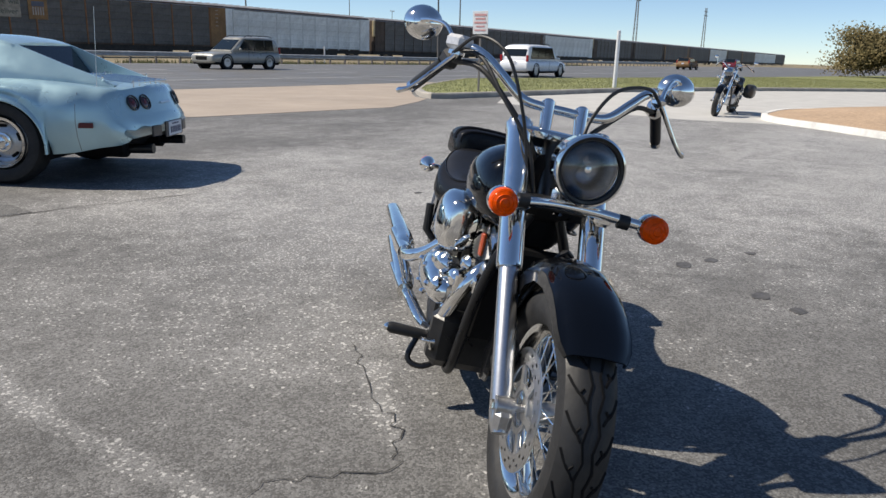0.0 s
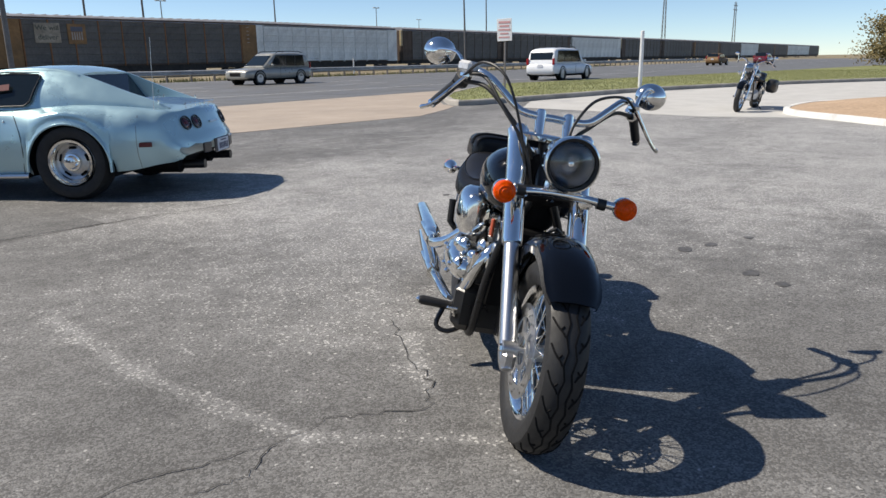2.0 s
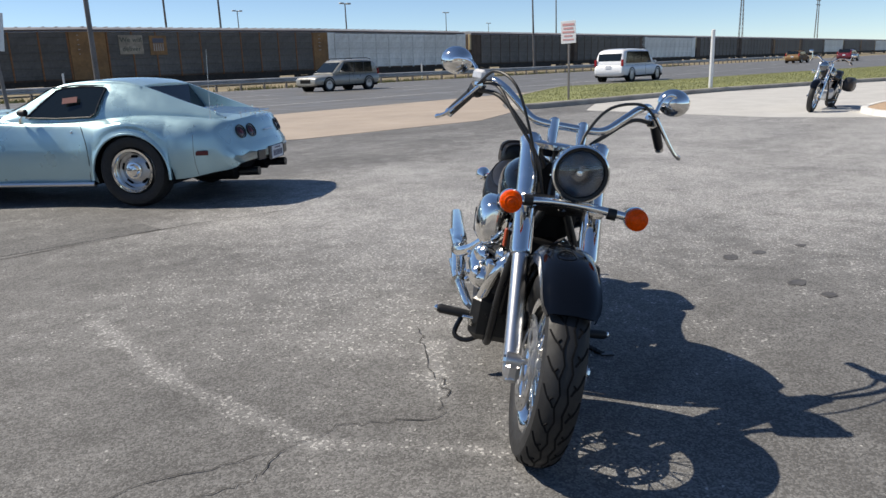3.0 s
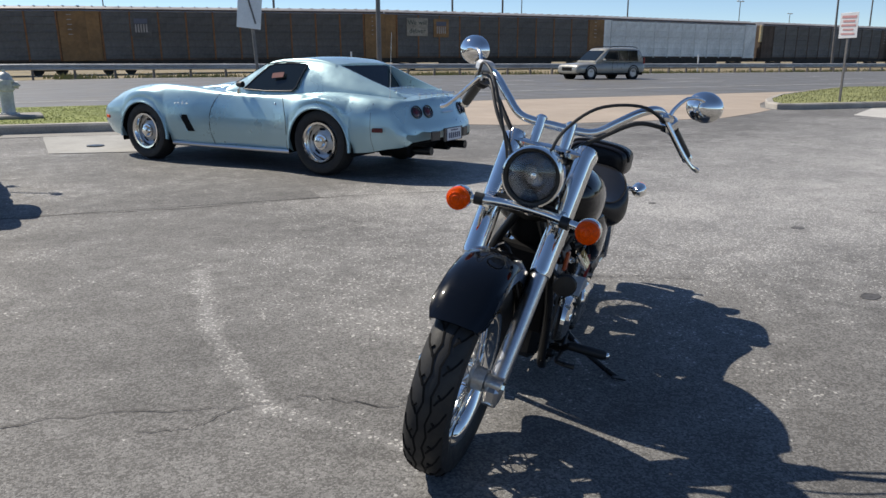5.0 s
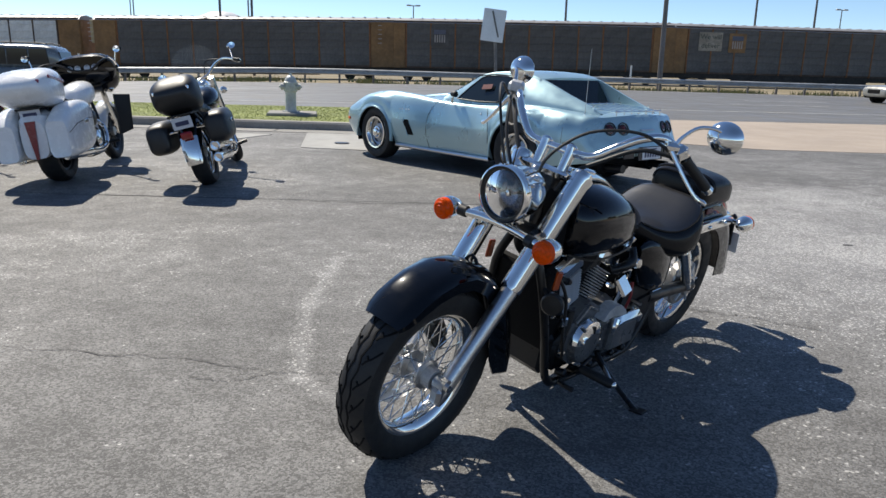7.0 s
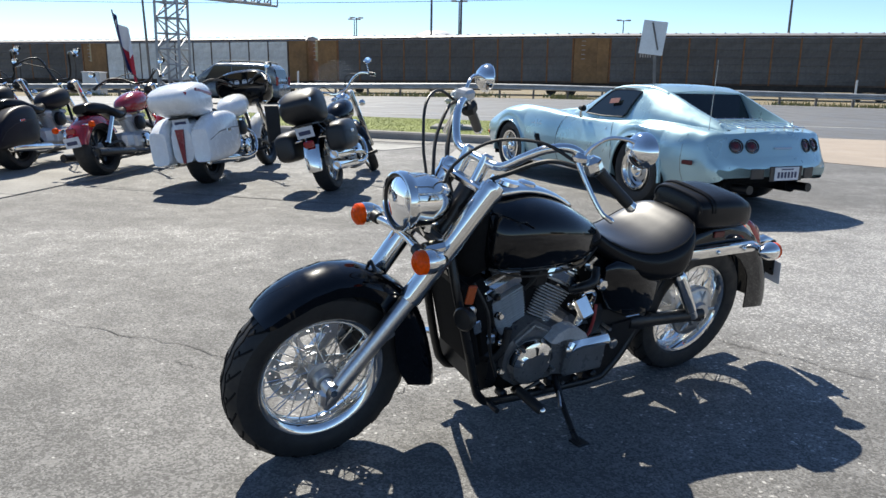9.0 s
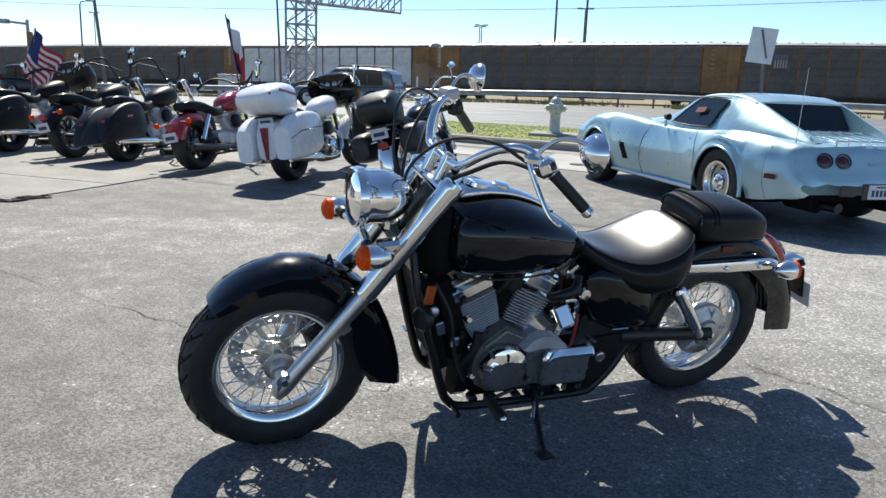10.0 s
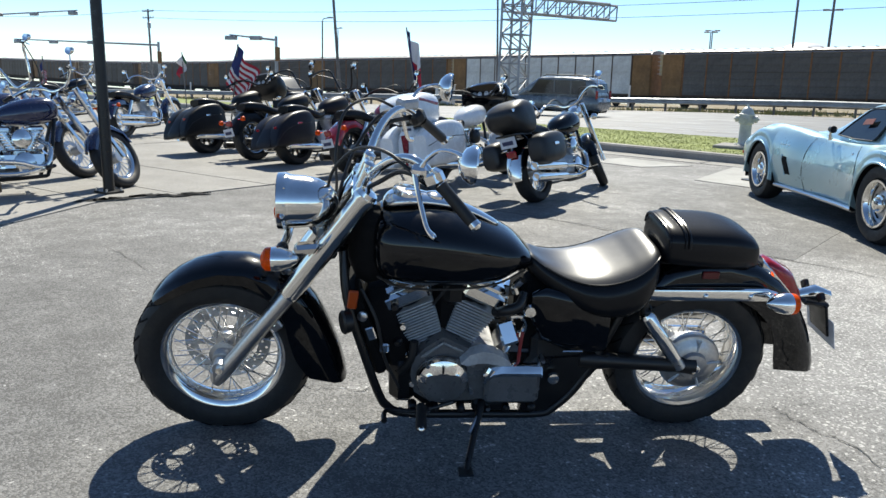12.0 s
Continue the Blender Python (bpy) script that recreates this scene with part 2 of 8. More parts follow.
POLE_STEEL = mat("weathered_pole", (0.16, 0.15, 0.145), 0.6, 0.2, grain=0.15, scale=10, stain=0.2, stain_scale=0.7)
SIGN_WHITE = mat("sign_white", (0.66, 0.67, 0.68), 0.5, 0.1, grain=0.05, stain=0.08, stain_scale=3)
HYDRANT_PAINT = mat("hydrant_silver_paint", (0.48, 0.49, 0.47), 0.5, 0.3, grain=0.12, scale=30, stain=0.2, stain_scale=5)


# ---- mesh building ----
class Geo:
    """Collects vertices and faces of one mesh."""

    def __init__(self):
        self.v, self.f = [], []

    def add(self, vs, fs):
        k = len(self.v)
        self.v.extend(tuple(map(float, p)) for p in vs)
        self.f.extend(tuple(i + k for i in q) for q in fs)
        return self

    def box(self, c, s, m=None, bev=0.0):
        """A box with chamfered edges: centre, full sizes, an optional turn."""
        h = [a / 2 for a in s]
        b = min(bev, min(h) * 0.95)
        vs, fs = [], []
        if b <= 0:
            vs = [Vector((sx * h[0], sy * h[1], sz * h[2])) for sx in (-1, 1) for sy in (-1, 1) for sz in (-1, 1)]
            fs = [(0, 1, 3, 2), (4, 6, 7, 5), (0, 4, 5, 1), (2, 3, 7, 6), (0, 2, 6, 4), (1, 5, 7, 3)]
        else:
            key = {}
            for sx in (-1, 1):
                for sy in (-1, 1):
                    for sz in (-1, 1):
                        for a in range(3):
                            p = [sx * (h[0] - b), sy * (h[1] - b), sz * (h[2] - b)]
                            p[a] = (sx, sy, sz)[a] * h[a]
                            key[sx, sy, sz, a] = len(vs)
                            vs.append(Vector(p))
            for a in range(3):
                o = [i for i in range(3) if i != a]
                for sg in (-1, 1):
                    q = []
                    for u, w in ((-1, -1), (1, -1), (1, 1), (-1, 1)):
                        k = [0, 0, 0]
                        k[a], k[o[0]], k[o[1]] = sg, u, w
                        q.append(key[(*k, a)])
                    fs.append(tuple(q))
                for u in (-1, 1):
                    for w in (-1, 1):
                        q = []
                        for sg, b_ax in ((-1, o[0]), (1, o[0]), (1, o[1]), (-1, o[1])):
                            k = [0, 0, 0]
                            k[a], k[o[0]], k[o[1]] = sg, u, w
                            q.append(key[(*k, b_ax)])
                        fs.append(tuple(q))
            for sx in (-1, 1):
                for sy in (-1, 1):
                    for sz in (-1, 1):
                        fs.append(tuple(key[sx, sy, sz, a] for a in range(3)))
        mm = Matrix.Translation(c) @ (m.to_4x4() if m else Matrix())
        return self.add([mm @ p for p in vs], fs)

    def loft(self, rings, caps=True, closed=True, loop=False):
        n = len(rings[0])
        vs = [p for r in rings for p in r]
        fs = []
        R = len(rings)
        for i in range(R if loop else R - 1):
            j = (i + 1) % R
            for a in range(n if closed else n - 1):
                c = (a + 1) % n
                fs.append((i * n + a, i * n + c, j * n + c, j * n + a))
        if caps and not loop:
            fs.append(tuple(range(n))[::-1])
            fs.append(tuple((R - 1) * n + a for a in range(n)))
        return self.add(vs, fs)

    def tube(self, pts, r, n=10, caps=True, smooth=0):
        """A round bar through points; r is one radius or one for each point."""
        pts = [Vector(p) for p in pts]
        rs = list(r) if isinstance(r, (list, tuple)) else [r] * len(pts)
        if smooth:
            pts, rs = curve(pts, rs, smooth)
        rings = []
        side = None
        for i, p in enumerate(pts):
            d = (pts[min(i + 1, len(pts) - 1)] - pts[max(i - 1, 0)]).normalized()
            if side is None:
                side = d.orthogonal().normalized()
            side = (side - d * side.dot(d))
            side = side.normalized() if side.length > 1e-6 else d.orthogonal().normalized()
            up = d.cross(side)
            rings.append([p + (side * math.cos(2 * math.pi * k / n) + up * math.sin(2 * math.pi * k / n)) * rs[i] for k in range(n)])
        return self.loft(rings, caps)

    def lathe(self, prof, c, axis, n=24, loop=False, a0=0.0, a1=2 * math.pi):
        """Turns a profile of (along, radius) round an axis through c."""
        ax = Vector(axis).normalized()
        u = ax.orthogonal().normalized()
        w = ax.cross(u)
        full = abs(a1 - a0 - 2 * math.pi) < 1e-6
        k = n if full else n + 1
        rings = []
        for i in range(k):
            a = a0 + (a1 - a0) * i / n
            d = u * math.cos(a) + w * math.sin(a)
            rings.append([Vector(c) + ax * h + d * r for h, r in prof])
        self.loft(rings, caps=False, closed=loop, loop=full)
        return self

    def ball(self, c, r, n=12, squash=(1, 1, 1), m=None):
        rings = []
        for i in range(n // 2 + 1):
            th = math.pi * i / (n // 2)
            rr, z = max(math.sin(th), 1e-4), math.cos(th)
            rings.append([Vector((math.cos(2 * math.pi * k / n) * rr * squash[0], math.sin(2 * math.pi * k / n) * rr * squash[1], z * squash[2])) * r for k in range(n)])
        mm = Matrix.Translation(c) @ (m.to_4x4() if m else Matrix())
        return self.loft([[mm @ p for p in q] for q in rings], caps=False)

    def sheet(self, outline, z0, z1):
        """A flat slab with the given plan outline."""
        n = len(outline)
        vs = [(x, y, z0) for x, y in outline] + [(x, y, z1) for x, y in outline]
        fs = [tuple(range(n))[::-1], tuple(range(n, 2 * n))] + [(i, (i + 1) % n, n + (i + 1) % n, n + i) for i in range(n)]
        return self.add(vs, fs)

    def plate(self, outline, c, ex, ey, thick):
        """A slab with an outline in the plane of ex and ey."""
        ex, ey = Vector(ex).normalized(), Vector(ey).normalized()
        nz = ex.cross(ey) * thick / 2
        c = Vector(c)
        n = len(outline)
        vs = [c + ex * a + ey * b - nz for a, b in outline] + [c + ex * a + ey * b + nz for a, b in outline]
        fs = [tuple(range(n))[::-1], tuple(range(n, 2 * n))] + [(i, (i + 1) % n, n + (i + 1) % n, n + i) for i in range(n)]
        return self.add(vs, fs)


def curve(pts, rs, sub):
    """Catmull-Rom through points, with the radii carried along."""
    P = [pts[0] * 2 - pts[1], *pts, pts[-1] * 2 - pts[-2]]
    out, ro = [], []
    for i in range(len(pts) - 1):
        a, b, c, d = P[i:i + 4]
        for k in range(sub):
            t = k / sub
            out.append(0.5 * ((2 * b) + (c - a) * t + (2 * a - 5 * b + 4 * c - d) * t * t + (3 * b - a - 3 * c + d) * t ** 3))
            ro.append(rs[i] + (rs[i + 1] - rs[i]) * t)
    return out + [pts[-1]], ro + [rs[-1]]


def spline(xs, ys, x):
    """Smooth interpolation of a short table."""
    if x <= xs[0]:
        return ys[0]
    if x >= xs[-1]:
        return ys[-1]
    i = max(k for k in range(len(xs)) if xs[k] <= x)
    i = min(i, len(xs) - 2)
    t = (x - xs[i]) / (xs[i + 1] - xs[i])

    def slope(k):
        a, b = max(k - 1, 0), min(k + 1, len(xs) - 1)
        return (ys[b] - ys[a]) / (xs[b] - xs[a])
    h = xs[i + 1] - xs[i]
    m0, m1 = slope(i) * h, slope(i + 1) * h
    return (2 * t ** 3 - 3 * t * t + 1) * ys[i] + (t ** 3 - 2 * t * t + t) * m0 + (-2 * t ** 3 + 3 * t * t) * ys[i + 1] + (t ** 3 - t * t) * m1


def mesh_of(name, g, material, sharp=35):
    me = bpy.data.meshes.new(name)
    me.from_pydata(g.v, [], g.f)
    bm = bmesh.new()
    bm.from_mesh(me)
    bmesh.ops.recalc_face_normals(bm, faces=bm.faces)
    bm.to_mesh(me)
    bm.free()
    for p in me.polygons:
        p.use_smooth = True
    me.set_sharp_from_angle(angle=radians(sharp))
    me.materials.append(material)
    return me


def part(name, g, material, parent=None, label="", sharp=35):
    ob = new(name, mesh_of(name, g, material, sharp))
    ob.parent = parent
    return tagged(ob, label)


def thing(name, label, category, group="", m=None, kind=""):
    ob = new(name)
    ob.empty_display_size = 0.1
    if m is not None:
        ob.matrix_basis = m
    return tagged(ob, label, category, group, kind)


def smooth01(a, b, x):
    t = min(1.0, max(0.0, (x - a) / (b - a)))
    return t * t * (3 - 2 * t)


# ---- ground, road and verges ----
WEST = [(-2500, -100), (-600, -24), (-250, -8.5), (-120, -3.2), (-80, -2.6), (-49, -2.05), (-20, -1.1), (7, -0.5), (33, -0.15), (60, 0.0)]


def land(x, y):
    """Height of the land: flat at the lot, falling gently to the west beyond the road."""
    far = spline([a for a, _ in WEST], [b for _, b in WEST], x) * smooth01(43, 64, y)
    far -= 0.035 * max(0.0, y - 125) * smooth01(40, -40, x)
    return far + max(-2.0, min(0.0, x) * 0.03) * smooth01(17, 30, y) * (1 - smooth01(43, 64, y))


def draped(xs, ys, z):
    g = Geo()
    vs = [(x, y, land(x, y) + z) for y in ys for x in xs]
    n = len(xs)
    fs = [(j * n + i, j * n + i + 1, (j + 1) * n + i + 1, (j + 1) * n + i) for j in range(len(ys) - 1) for i in range(n - 1)]
    return g.add(vs, fs)


def setting(name, g, material, label, category, sharp=35):
    return tagged(part(name, g, material, None, label, sharp), label, category, kind="structure")


XS = [-2500, -600, -250, -120, -100, -80, -65, -49, -35, -20, -6, 7, 20, 33, 46, 60, 100, 250, 600, 2500]
YS = [-2500, -500, -60, 0, 14, 18, 21, 24, 27, 30, 36, 42, 45, 48, 52, 56, 60, 64, 70, 90, 150, 400, 2500]
setting("ground", draped(XS, YS, -0.06), DRY_GROUND, "dry tan open ground reaching the horizon", "ground")

lot_outline = [(-60, -45), (60, -45), (60, -11.0), (48, -3.5), (38.3, 3.0), (34.5, 5.4), (30.8, 7.1), (26.4, 8.7), (24.4, 9.1), (22.0, 9.4), (19.2, 9.85), (17.0, 10.2), (16.6, 10.5), (17.0, 11.1), (18.4, 12.2), (20.8, 13.6), (24.0, 14.9), (28.5, 16.6), (6.82, 16.6), (6.34, 13.46), (5.32, 11.87), (3.90, 11.61), (-0.18, 12.13), (-12.82, 13.85), (-31.5, 16.30), (-60, 16.45)]
setting("parking_lot", Geo().sheet(lot_outline, -0.3, 0.0), LOT, "worn grey asphalt parking lot with cracks and stains", "parking lot")
setting("road", draped([-250, -120, -80, -49, -35, -20, -6, 7, 33, 60, 250], [16.6, 18, 21, 24, 27, 30, 33, 36, 39, 41.5], 0.004), ROAD, "wide grey asphalt highway beside the lot", "road")

setting("road_shoulder", Geo().sheet([(28.5, 16.62), (33, 15.3), (37.5, 14.3), (47, 12.4), (60, 9.8), (80, 6.8), (120, 0.8), (250, -15), (250, 16.62)], -0.1, 0.003), ROAD, "grey asphalt shoulder where the highway bends", "road")

# driveway apron, gutter and concrete slabs let into the asphalt
setting("driveway_apron", Geo().sheet([(6.85, 16.55), (28.0, 16.55), (23.9, 14.98), (20.7, 13.68), (18.3, 12.28), (16.85, 11.15), (16.4, 10.5), (15.3, 10.0), (13.19, 9.26), (8.64, 9.87), (6.30, 11.42), (6.64, 13.42)], -0.1, 0.006), TAN_CONCRETE, "tan concrete driveway apron", "pavement")
gut = Geo()
gut_a, gut_b = Vector((3.70, 11.60)), Vector((-30.0, 15.95))
gut_way = (gut_b - gut_a).normalized()
gut_in = Vector((gut_way.y, -gut_way.x)) * -0.50
for k in range(11):
    p, q = gut_a + gut_way * 3.05 * k, gut_a + gut_way * (3.05 * k + 3.01)
    gut.sheet([tuple(p), tuple(q), tuple(q + gut_in), tuple(p + gut_in)], -0.1, 0.007)
setting("gutter", gut, CONCRETE, "pale concrete gutter along the kerb", "gutter")
for o in ([(1.15, 9.19), (2.21, 8.90), (2.80, 11.18), (1.20, 11.37)], [(-0.84, 10.27), (0.11, 10.11), (0.65, 11.00), (-0.57, 11.26)], [(3.15, 9.30), (4.68, 8.93), (5.00, 10.82), (3.27, 11.12)]):
    setting("concrete_slab", Geo().sheet(o, -0.1, 0.008), SLAB_CONCRETE, "pale square concrete patch in the asphalt", "pavement")
drain = Geo().lathe([(0.0, 0.0), (0.0, 0.11), (0.012, 0.11), (0.012, 0.0)], (1.74, 9.77, 0.008), (0, 0, 1), 16)
setting("valve_cover", drain, BLACK_METAL, "small dark round valve cover in a concrete slab", "cover")

# concrete pad with separate bays west of the asphalt
pad = thing("concrete_pad", "pale worn concrete parking pad with a broken edge", "pavement", kind="structure")
edge_y = [-13.85, -8.12, -3.13, 0.50, 1.94, 2.97, 3.72, 4.81, 6.46, 8.70, 11.79]
edge_x = [-2.21, -2.10, -2.08, -2.09, -2.23, -2.64, -2.45, -2.34, -2.25, -2.18, -2.11]
xs = [-46, -42, -38, -34, -30, -26, -22, -18.4, -14.4, -10.4, -6.9]
for j in range(len(edge_y) - 1):
    y0, y1 = edge_y[j] + 0.012, edge_y[j + 1] - 0.0
    if j in (2, 5, 8):
        y1 -= 0.012
    part("slab", Geo().sheet([(-6.88, y0), (edge_x[j], y0), (edge_x[j + 1], y1), (-6.88, y1)], -0.1, 0.010 + 0.002 * (j % 2)), CONCRETE, pad)
for i in range(len(xs) - 1):
    for y0, y1 in ((-14, -8), (-8, -3), (-3, 2.95), (2.95, 7.4), (7.4, 11.6)):
        part("slab", Geo().sheet([(xs[i], y0), (xs[i + 1] - 0.02, y0), (xs[i + 1] - 0.02, y1 - 0.02), (xs[i], y1 - 0.02)], -0.1, 0.010), CONCRETE, pad)

# pale concrete at the far end and the tan island
setting("far_pavement", Geo().sheet([(15.98, 1.32), (24, -14), (60, -11.2), (48, -3.6), (38.3, 2.9), (34.5, 5.3), (30.8, 7.0), (26.4, 8.6), (24.4, 9.0), (22.0, 9.3), (19.2, 9.75), (16.6, 8.6), (15.38, 3.91)], -0.1, 0.005), FRESH_CONCRETE, "bright concrete paving of the far lot", "pavement")


def rounded(poly, sub=6):
    P = [Vector((x, y, 0)) for x, y in poly]
    out = []
    n = len(P)
    for i in range(n):
        a, b, c, d = P[i - 1], P[i], P[(i + 1) % n], P[(i + 2) % n]
        for k in range(sub):
            t = k / sub
            q = 0.5 * ((2 * b) + (c - a) * t + (2 * a - 5 * b + 4 * c - d) * t * t + (3 * b - a - 3 * c + d) * t ** 3)
            out.append((q.x, q.y))
    return out


isle = rounded([(16.42, 2.45), (17.83, 2.74), (20.05, 2.41), (21.81, 0.56), (21.78, -3.22), (19.58, -6.42), (16.20, -6.29), (13.58, -3.20), (13.90, -0.24), (15.14, 1.25)])
mid = (18.0, -1.9)
isle_in = [(mid[0] + (x - mid[0]) * 0.975, mid[1] + (y - mid[1]) * 0.975) for x, y in isle]
g = Geo()
n = len(isle)
rings = [[(x, y, 0.0) for x, y in isle], [(x, y, 0.09) for x, y in isle], [(x * 0.99 + a * 0.01, y * 0.99 + b * 0.01, 0.11) for (x, y), (a, b) in zip(isle, isle_in)], [(x, y, 0.11) for x, y in isle_in], [(x, y, 0.0) for x, y in isle_in]]
g.loft(rings, caps=False)
WHITE_KERB = mat("white_painted_kerb", (0.68, 0.67, 0.64), 0.7, grain=0.12, scale=20, stain=0.18, stain_scale=1.5)
setting("island_kerb", g, WHITE_KERB, "white painted kerb round the tan island", "kerb")
g = Geo()
rings = [[(mid[0] + (x - mid[0]) * k, mid[1] + (y - mid[1]) * k, 0.10 + 0.30 * (1 - k * k)) for x, y in isle_in] for k in (1.0, 0.8, 0.6, 0.4, 0.2, 0.02)]
g.loft(rings, caps=True)
ISLAND_SOIL = mat("tan_island_soil", (0.40, 0.285, 0.19), 0.95, grain=0.2, scale=15, bump=0.5, stain=0.15, stain_scale=0.7)
setting("island", g, ISLAND_SOIL, "low mound of tan soil in the parking island", "island")


# kerbs: real steps with rounded top edge
def kerb_run(line, side):
    g = Geo()
    rings = []
    P = [Vector((x, y, 0)) for x, y in line]
    for i, p in enumerate(P):
        d = (P[min(i + 1, len(P) - 1)] - P[max(i - 1, 0)]).normalized()
        nrm = Vector((-d.y, d.x, 0)) * side
        rings.append([p + Vector((0, 0, -0.1)), p + Vector((0, 0, 0.11)), p + nrm * 0.03 + Vector((0, 0, 0.14)), p + nrm * 0.16 + Vector((0, 0, 0.145)), p + nrm * 0.16 + Vector((0, 0, -0.1))])
    return g.loft(rings)


west_line = [(-60, 16.45), (-31.5, 16.30), (-12.82, 13.85), (-0.18, 12.13), (3.90, 11.61), (5.12, 11.84), (6.03, 12.53), (6.44, 13.55), (6.68, 15.2), (6.77, 16.6)]
east_line = [(28.5, 16.6), (24.0, 14.9), (20.8, 13.6), (18.4, 12.2), (17.0, 11.1), (16.6, 10.5), (17.0, 10.2), (19.2, 9.85), (22.0, 9.4), (24.4, 9.1), (26.4, 8.7), (30.8, 7.1), (34.5, 5.4), (38.3, 3.0), (48, -3.5), (60, -11.0)]
setting("kerb_west", kerb_run(west_line, 1), KERB, "stained grey concrete kerb along the grass verge", "kerb")
setting("kerb_east", kerb_run(east_line, 1), KERB, "stained grey concrete kerb along the far verge", "kerb")
west_grass = [(-31.5, 16.45), (-12.82, 14.02), (-0.18, 12.30), (3.90, 11.78), (5.02, 12.01), (5.88, 12.66), (6.29, 13.63), (6.52, 15.2), (6.59, 16.55), (-31.5, 16.55)]
east_grass = [(28.9, 16.55), (24.1, 14.76), (20.88, 13.46), (18.5, 12.06), (17.14, 11.0), (16.8, 10.56), (17.1, 10.36), (19.23, 10.0), (22.03, 9.56), (24.43, 9.26), (26.45, 8.85), (30.87, 7.25), (34.58, 5.54), (38.4, 3.13), (48.1, -3.35), (60.1, -10.86), (120, -48), (120, 1.0), (80, 7.0), (60, 10.0), (47, 12.6), (37.5, 14.5), (33, 15.5)]
DRY_SOIL = mat("dry_grass_soil", (0.19, 0.20, 0.075), 0.95, grain=0.3, scale=20, stain=0.3, stain_scale=0.5, bump=0.6)
setting("verge_west", Geo().sheet(west_grass, -0.1, 0.135), GRASS_SOIL, "green mown grass verge behind the kerb", "verge")
setting("verge_east", Geo().sheet(east_grass, -0.1, 0.135), DRY_SOIL, "yellowing grass verge beside the highway", "verge")


def inside(poly, x, y):
    c = False
    n = len(poly)
    for i in range(n):
        (x0, y0), (x1, y1) = poly[i], poly[i - 1]
        if (y0 > y) != (y1 > y) and x < (x1 - x0) * (y - y0) / (y1 - y0) + x0:
            c = not c
    return c


def blades(name, poly, box, count, z, height, material, label, seed):
    rnd = random.Random(seed)
    vs, fs = [], []
    made = 0
    while made < count:
        x, y = rnd.uniform(box[0], box[1]), rnd.uniform(box[2], box[3])
        if not inside(poly, x, y):
            continue
        made += 1
        a, h, w = rnd.uniform(0, 6.283), height * rnd.uniform(0.5, 1.3), rnd.uniform(0.006, 0.014)
        dx, dy = math.cos(a) * w, math.sin(a) * w
        lx, ly = rnd.uniform(-0.4, 0.4) * h, rnd.uniform(-0.4, 0.4) * h
        k = len(vs)
        vs += [(x - dx, y - dy, z), (x + dx, y + dy, z), (x + lx, y + ly, z + h)]
        fs.append((k, k + 1, k + 2))
    me = bpy.data.meshes.new(name)
    me.from_pydata(vs, [], fs)
    me.materials.append(material)
    return tagged(new(name, me), label, "grass", kind="stuff")


def grass_mat(name, c0, c1):
    m = mat(name, c0, 0.8)
    nt = m.node_tree
    g = nt.nodes.new("ShaderNodeNewGeometry")
    n = nt.nodes.new("ShaderNodeTexNoise")
    n.inputs["Scale"].default_value = 0.8
    mx = nt.nodes.new("ShaderNodeMix")
    mx.data_type = "RGBA"
    ad = nt.nodes.new("ShaderNodeMath")
    ad.operation = "MULTIPLY_ADD"
    nt.links.new(g.outputs["Random Per Island"], ad.inputs[0])
    ad.inputs[1].default_value = 0.6
    nt.links.new(n.outputs["Fac"], ad.inputs[2])
    sb = nt.nodes.new("ShaderNodeMath")
    sb.operation = "SUBTRACT"
    nt.links.new(ad.outputs[0], sb.inputs[0])
    sb.inputs[1].default_value = 0.3
    nt.links.new(sb.outputs[0], mx.inputs[0])
    mx.inputs[6].default_value, mx.inputs[7].default_value = (*c0, 1), (*c1, 1)
    nt.links.new(mx.outputs[2], nt.nodes["Principled BSDF"].inputs["Base Color"])
    return m


GREEN = grass_mat("green_grass", (0.205, 0.24, 0.06), (0.235, 0.27, 0.07))
YELLOW = grass_mat("yellow_grass", (0.15, 0.17, 0.055), (0.26, 0.255, 0.115))
blades("grass", west_grass, (-15, 6.6, 11.6, 16.5), 45000, 0.132, 0.014, GREEN, "short mown green grass on the verge", 3)
blades("grass_far", east_grass, (16.6, 60, -10, 16.5), 42000, 0.133, 0.040, YELLOW, "short yellow-green grass on the far verge", 4)
rnd = random.Random(8)
vs, fs = [], []
for i in range(16000):
    x, y = rnd.uniform(-60, 110), rnd.uniform(41.7, 45)
    if noise.noise(Vector((x * 0.25, y * 0.5, 3))) < -0.05:
        continue
    h, w, a = rnd.uniform(0.08, 0.35), rnd.uniform(0.02, 0.05), rnd.uniform(0, 6.28)
    k, z = len(vs), land(x, y) - 0.06
    vs += [(x - w, y, z), (x + w, y, z), (x + math.cos(a) * h * 0.4, y + math.sin(a) * h * 0.4, z + h)]
    fs.append((k, k + 1, k + 2))
me = bpy.data.meshes.new("dry_weeds")
me.from_pydata(vs, [], fs)
me.materials.append(YELLOW)
tagged(new("dry_weeds", me), "dry yellow weeds growing under the guard rail", "weeds", kind="stuff")

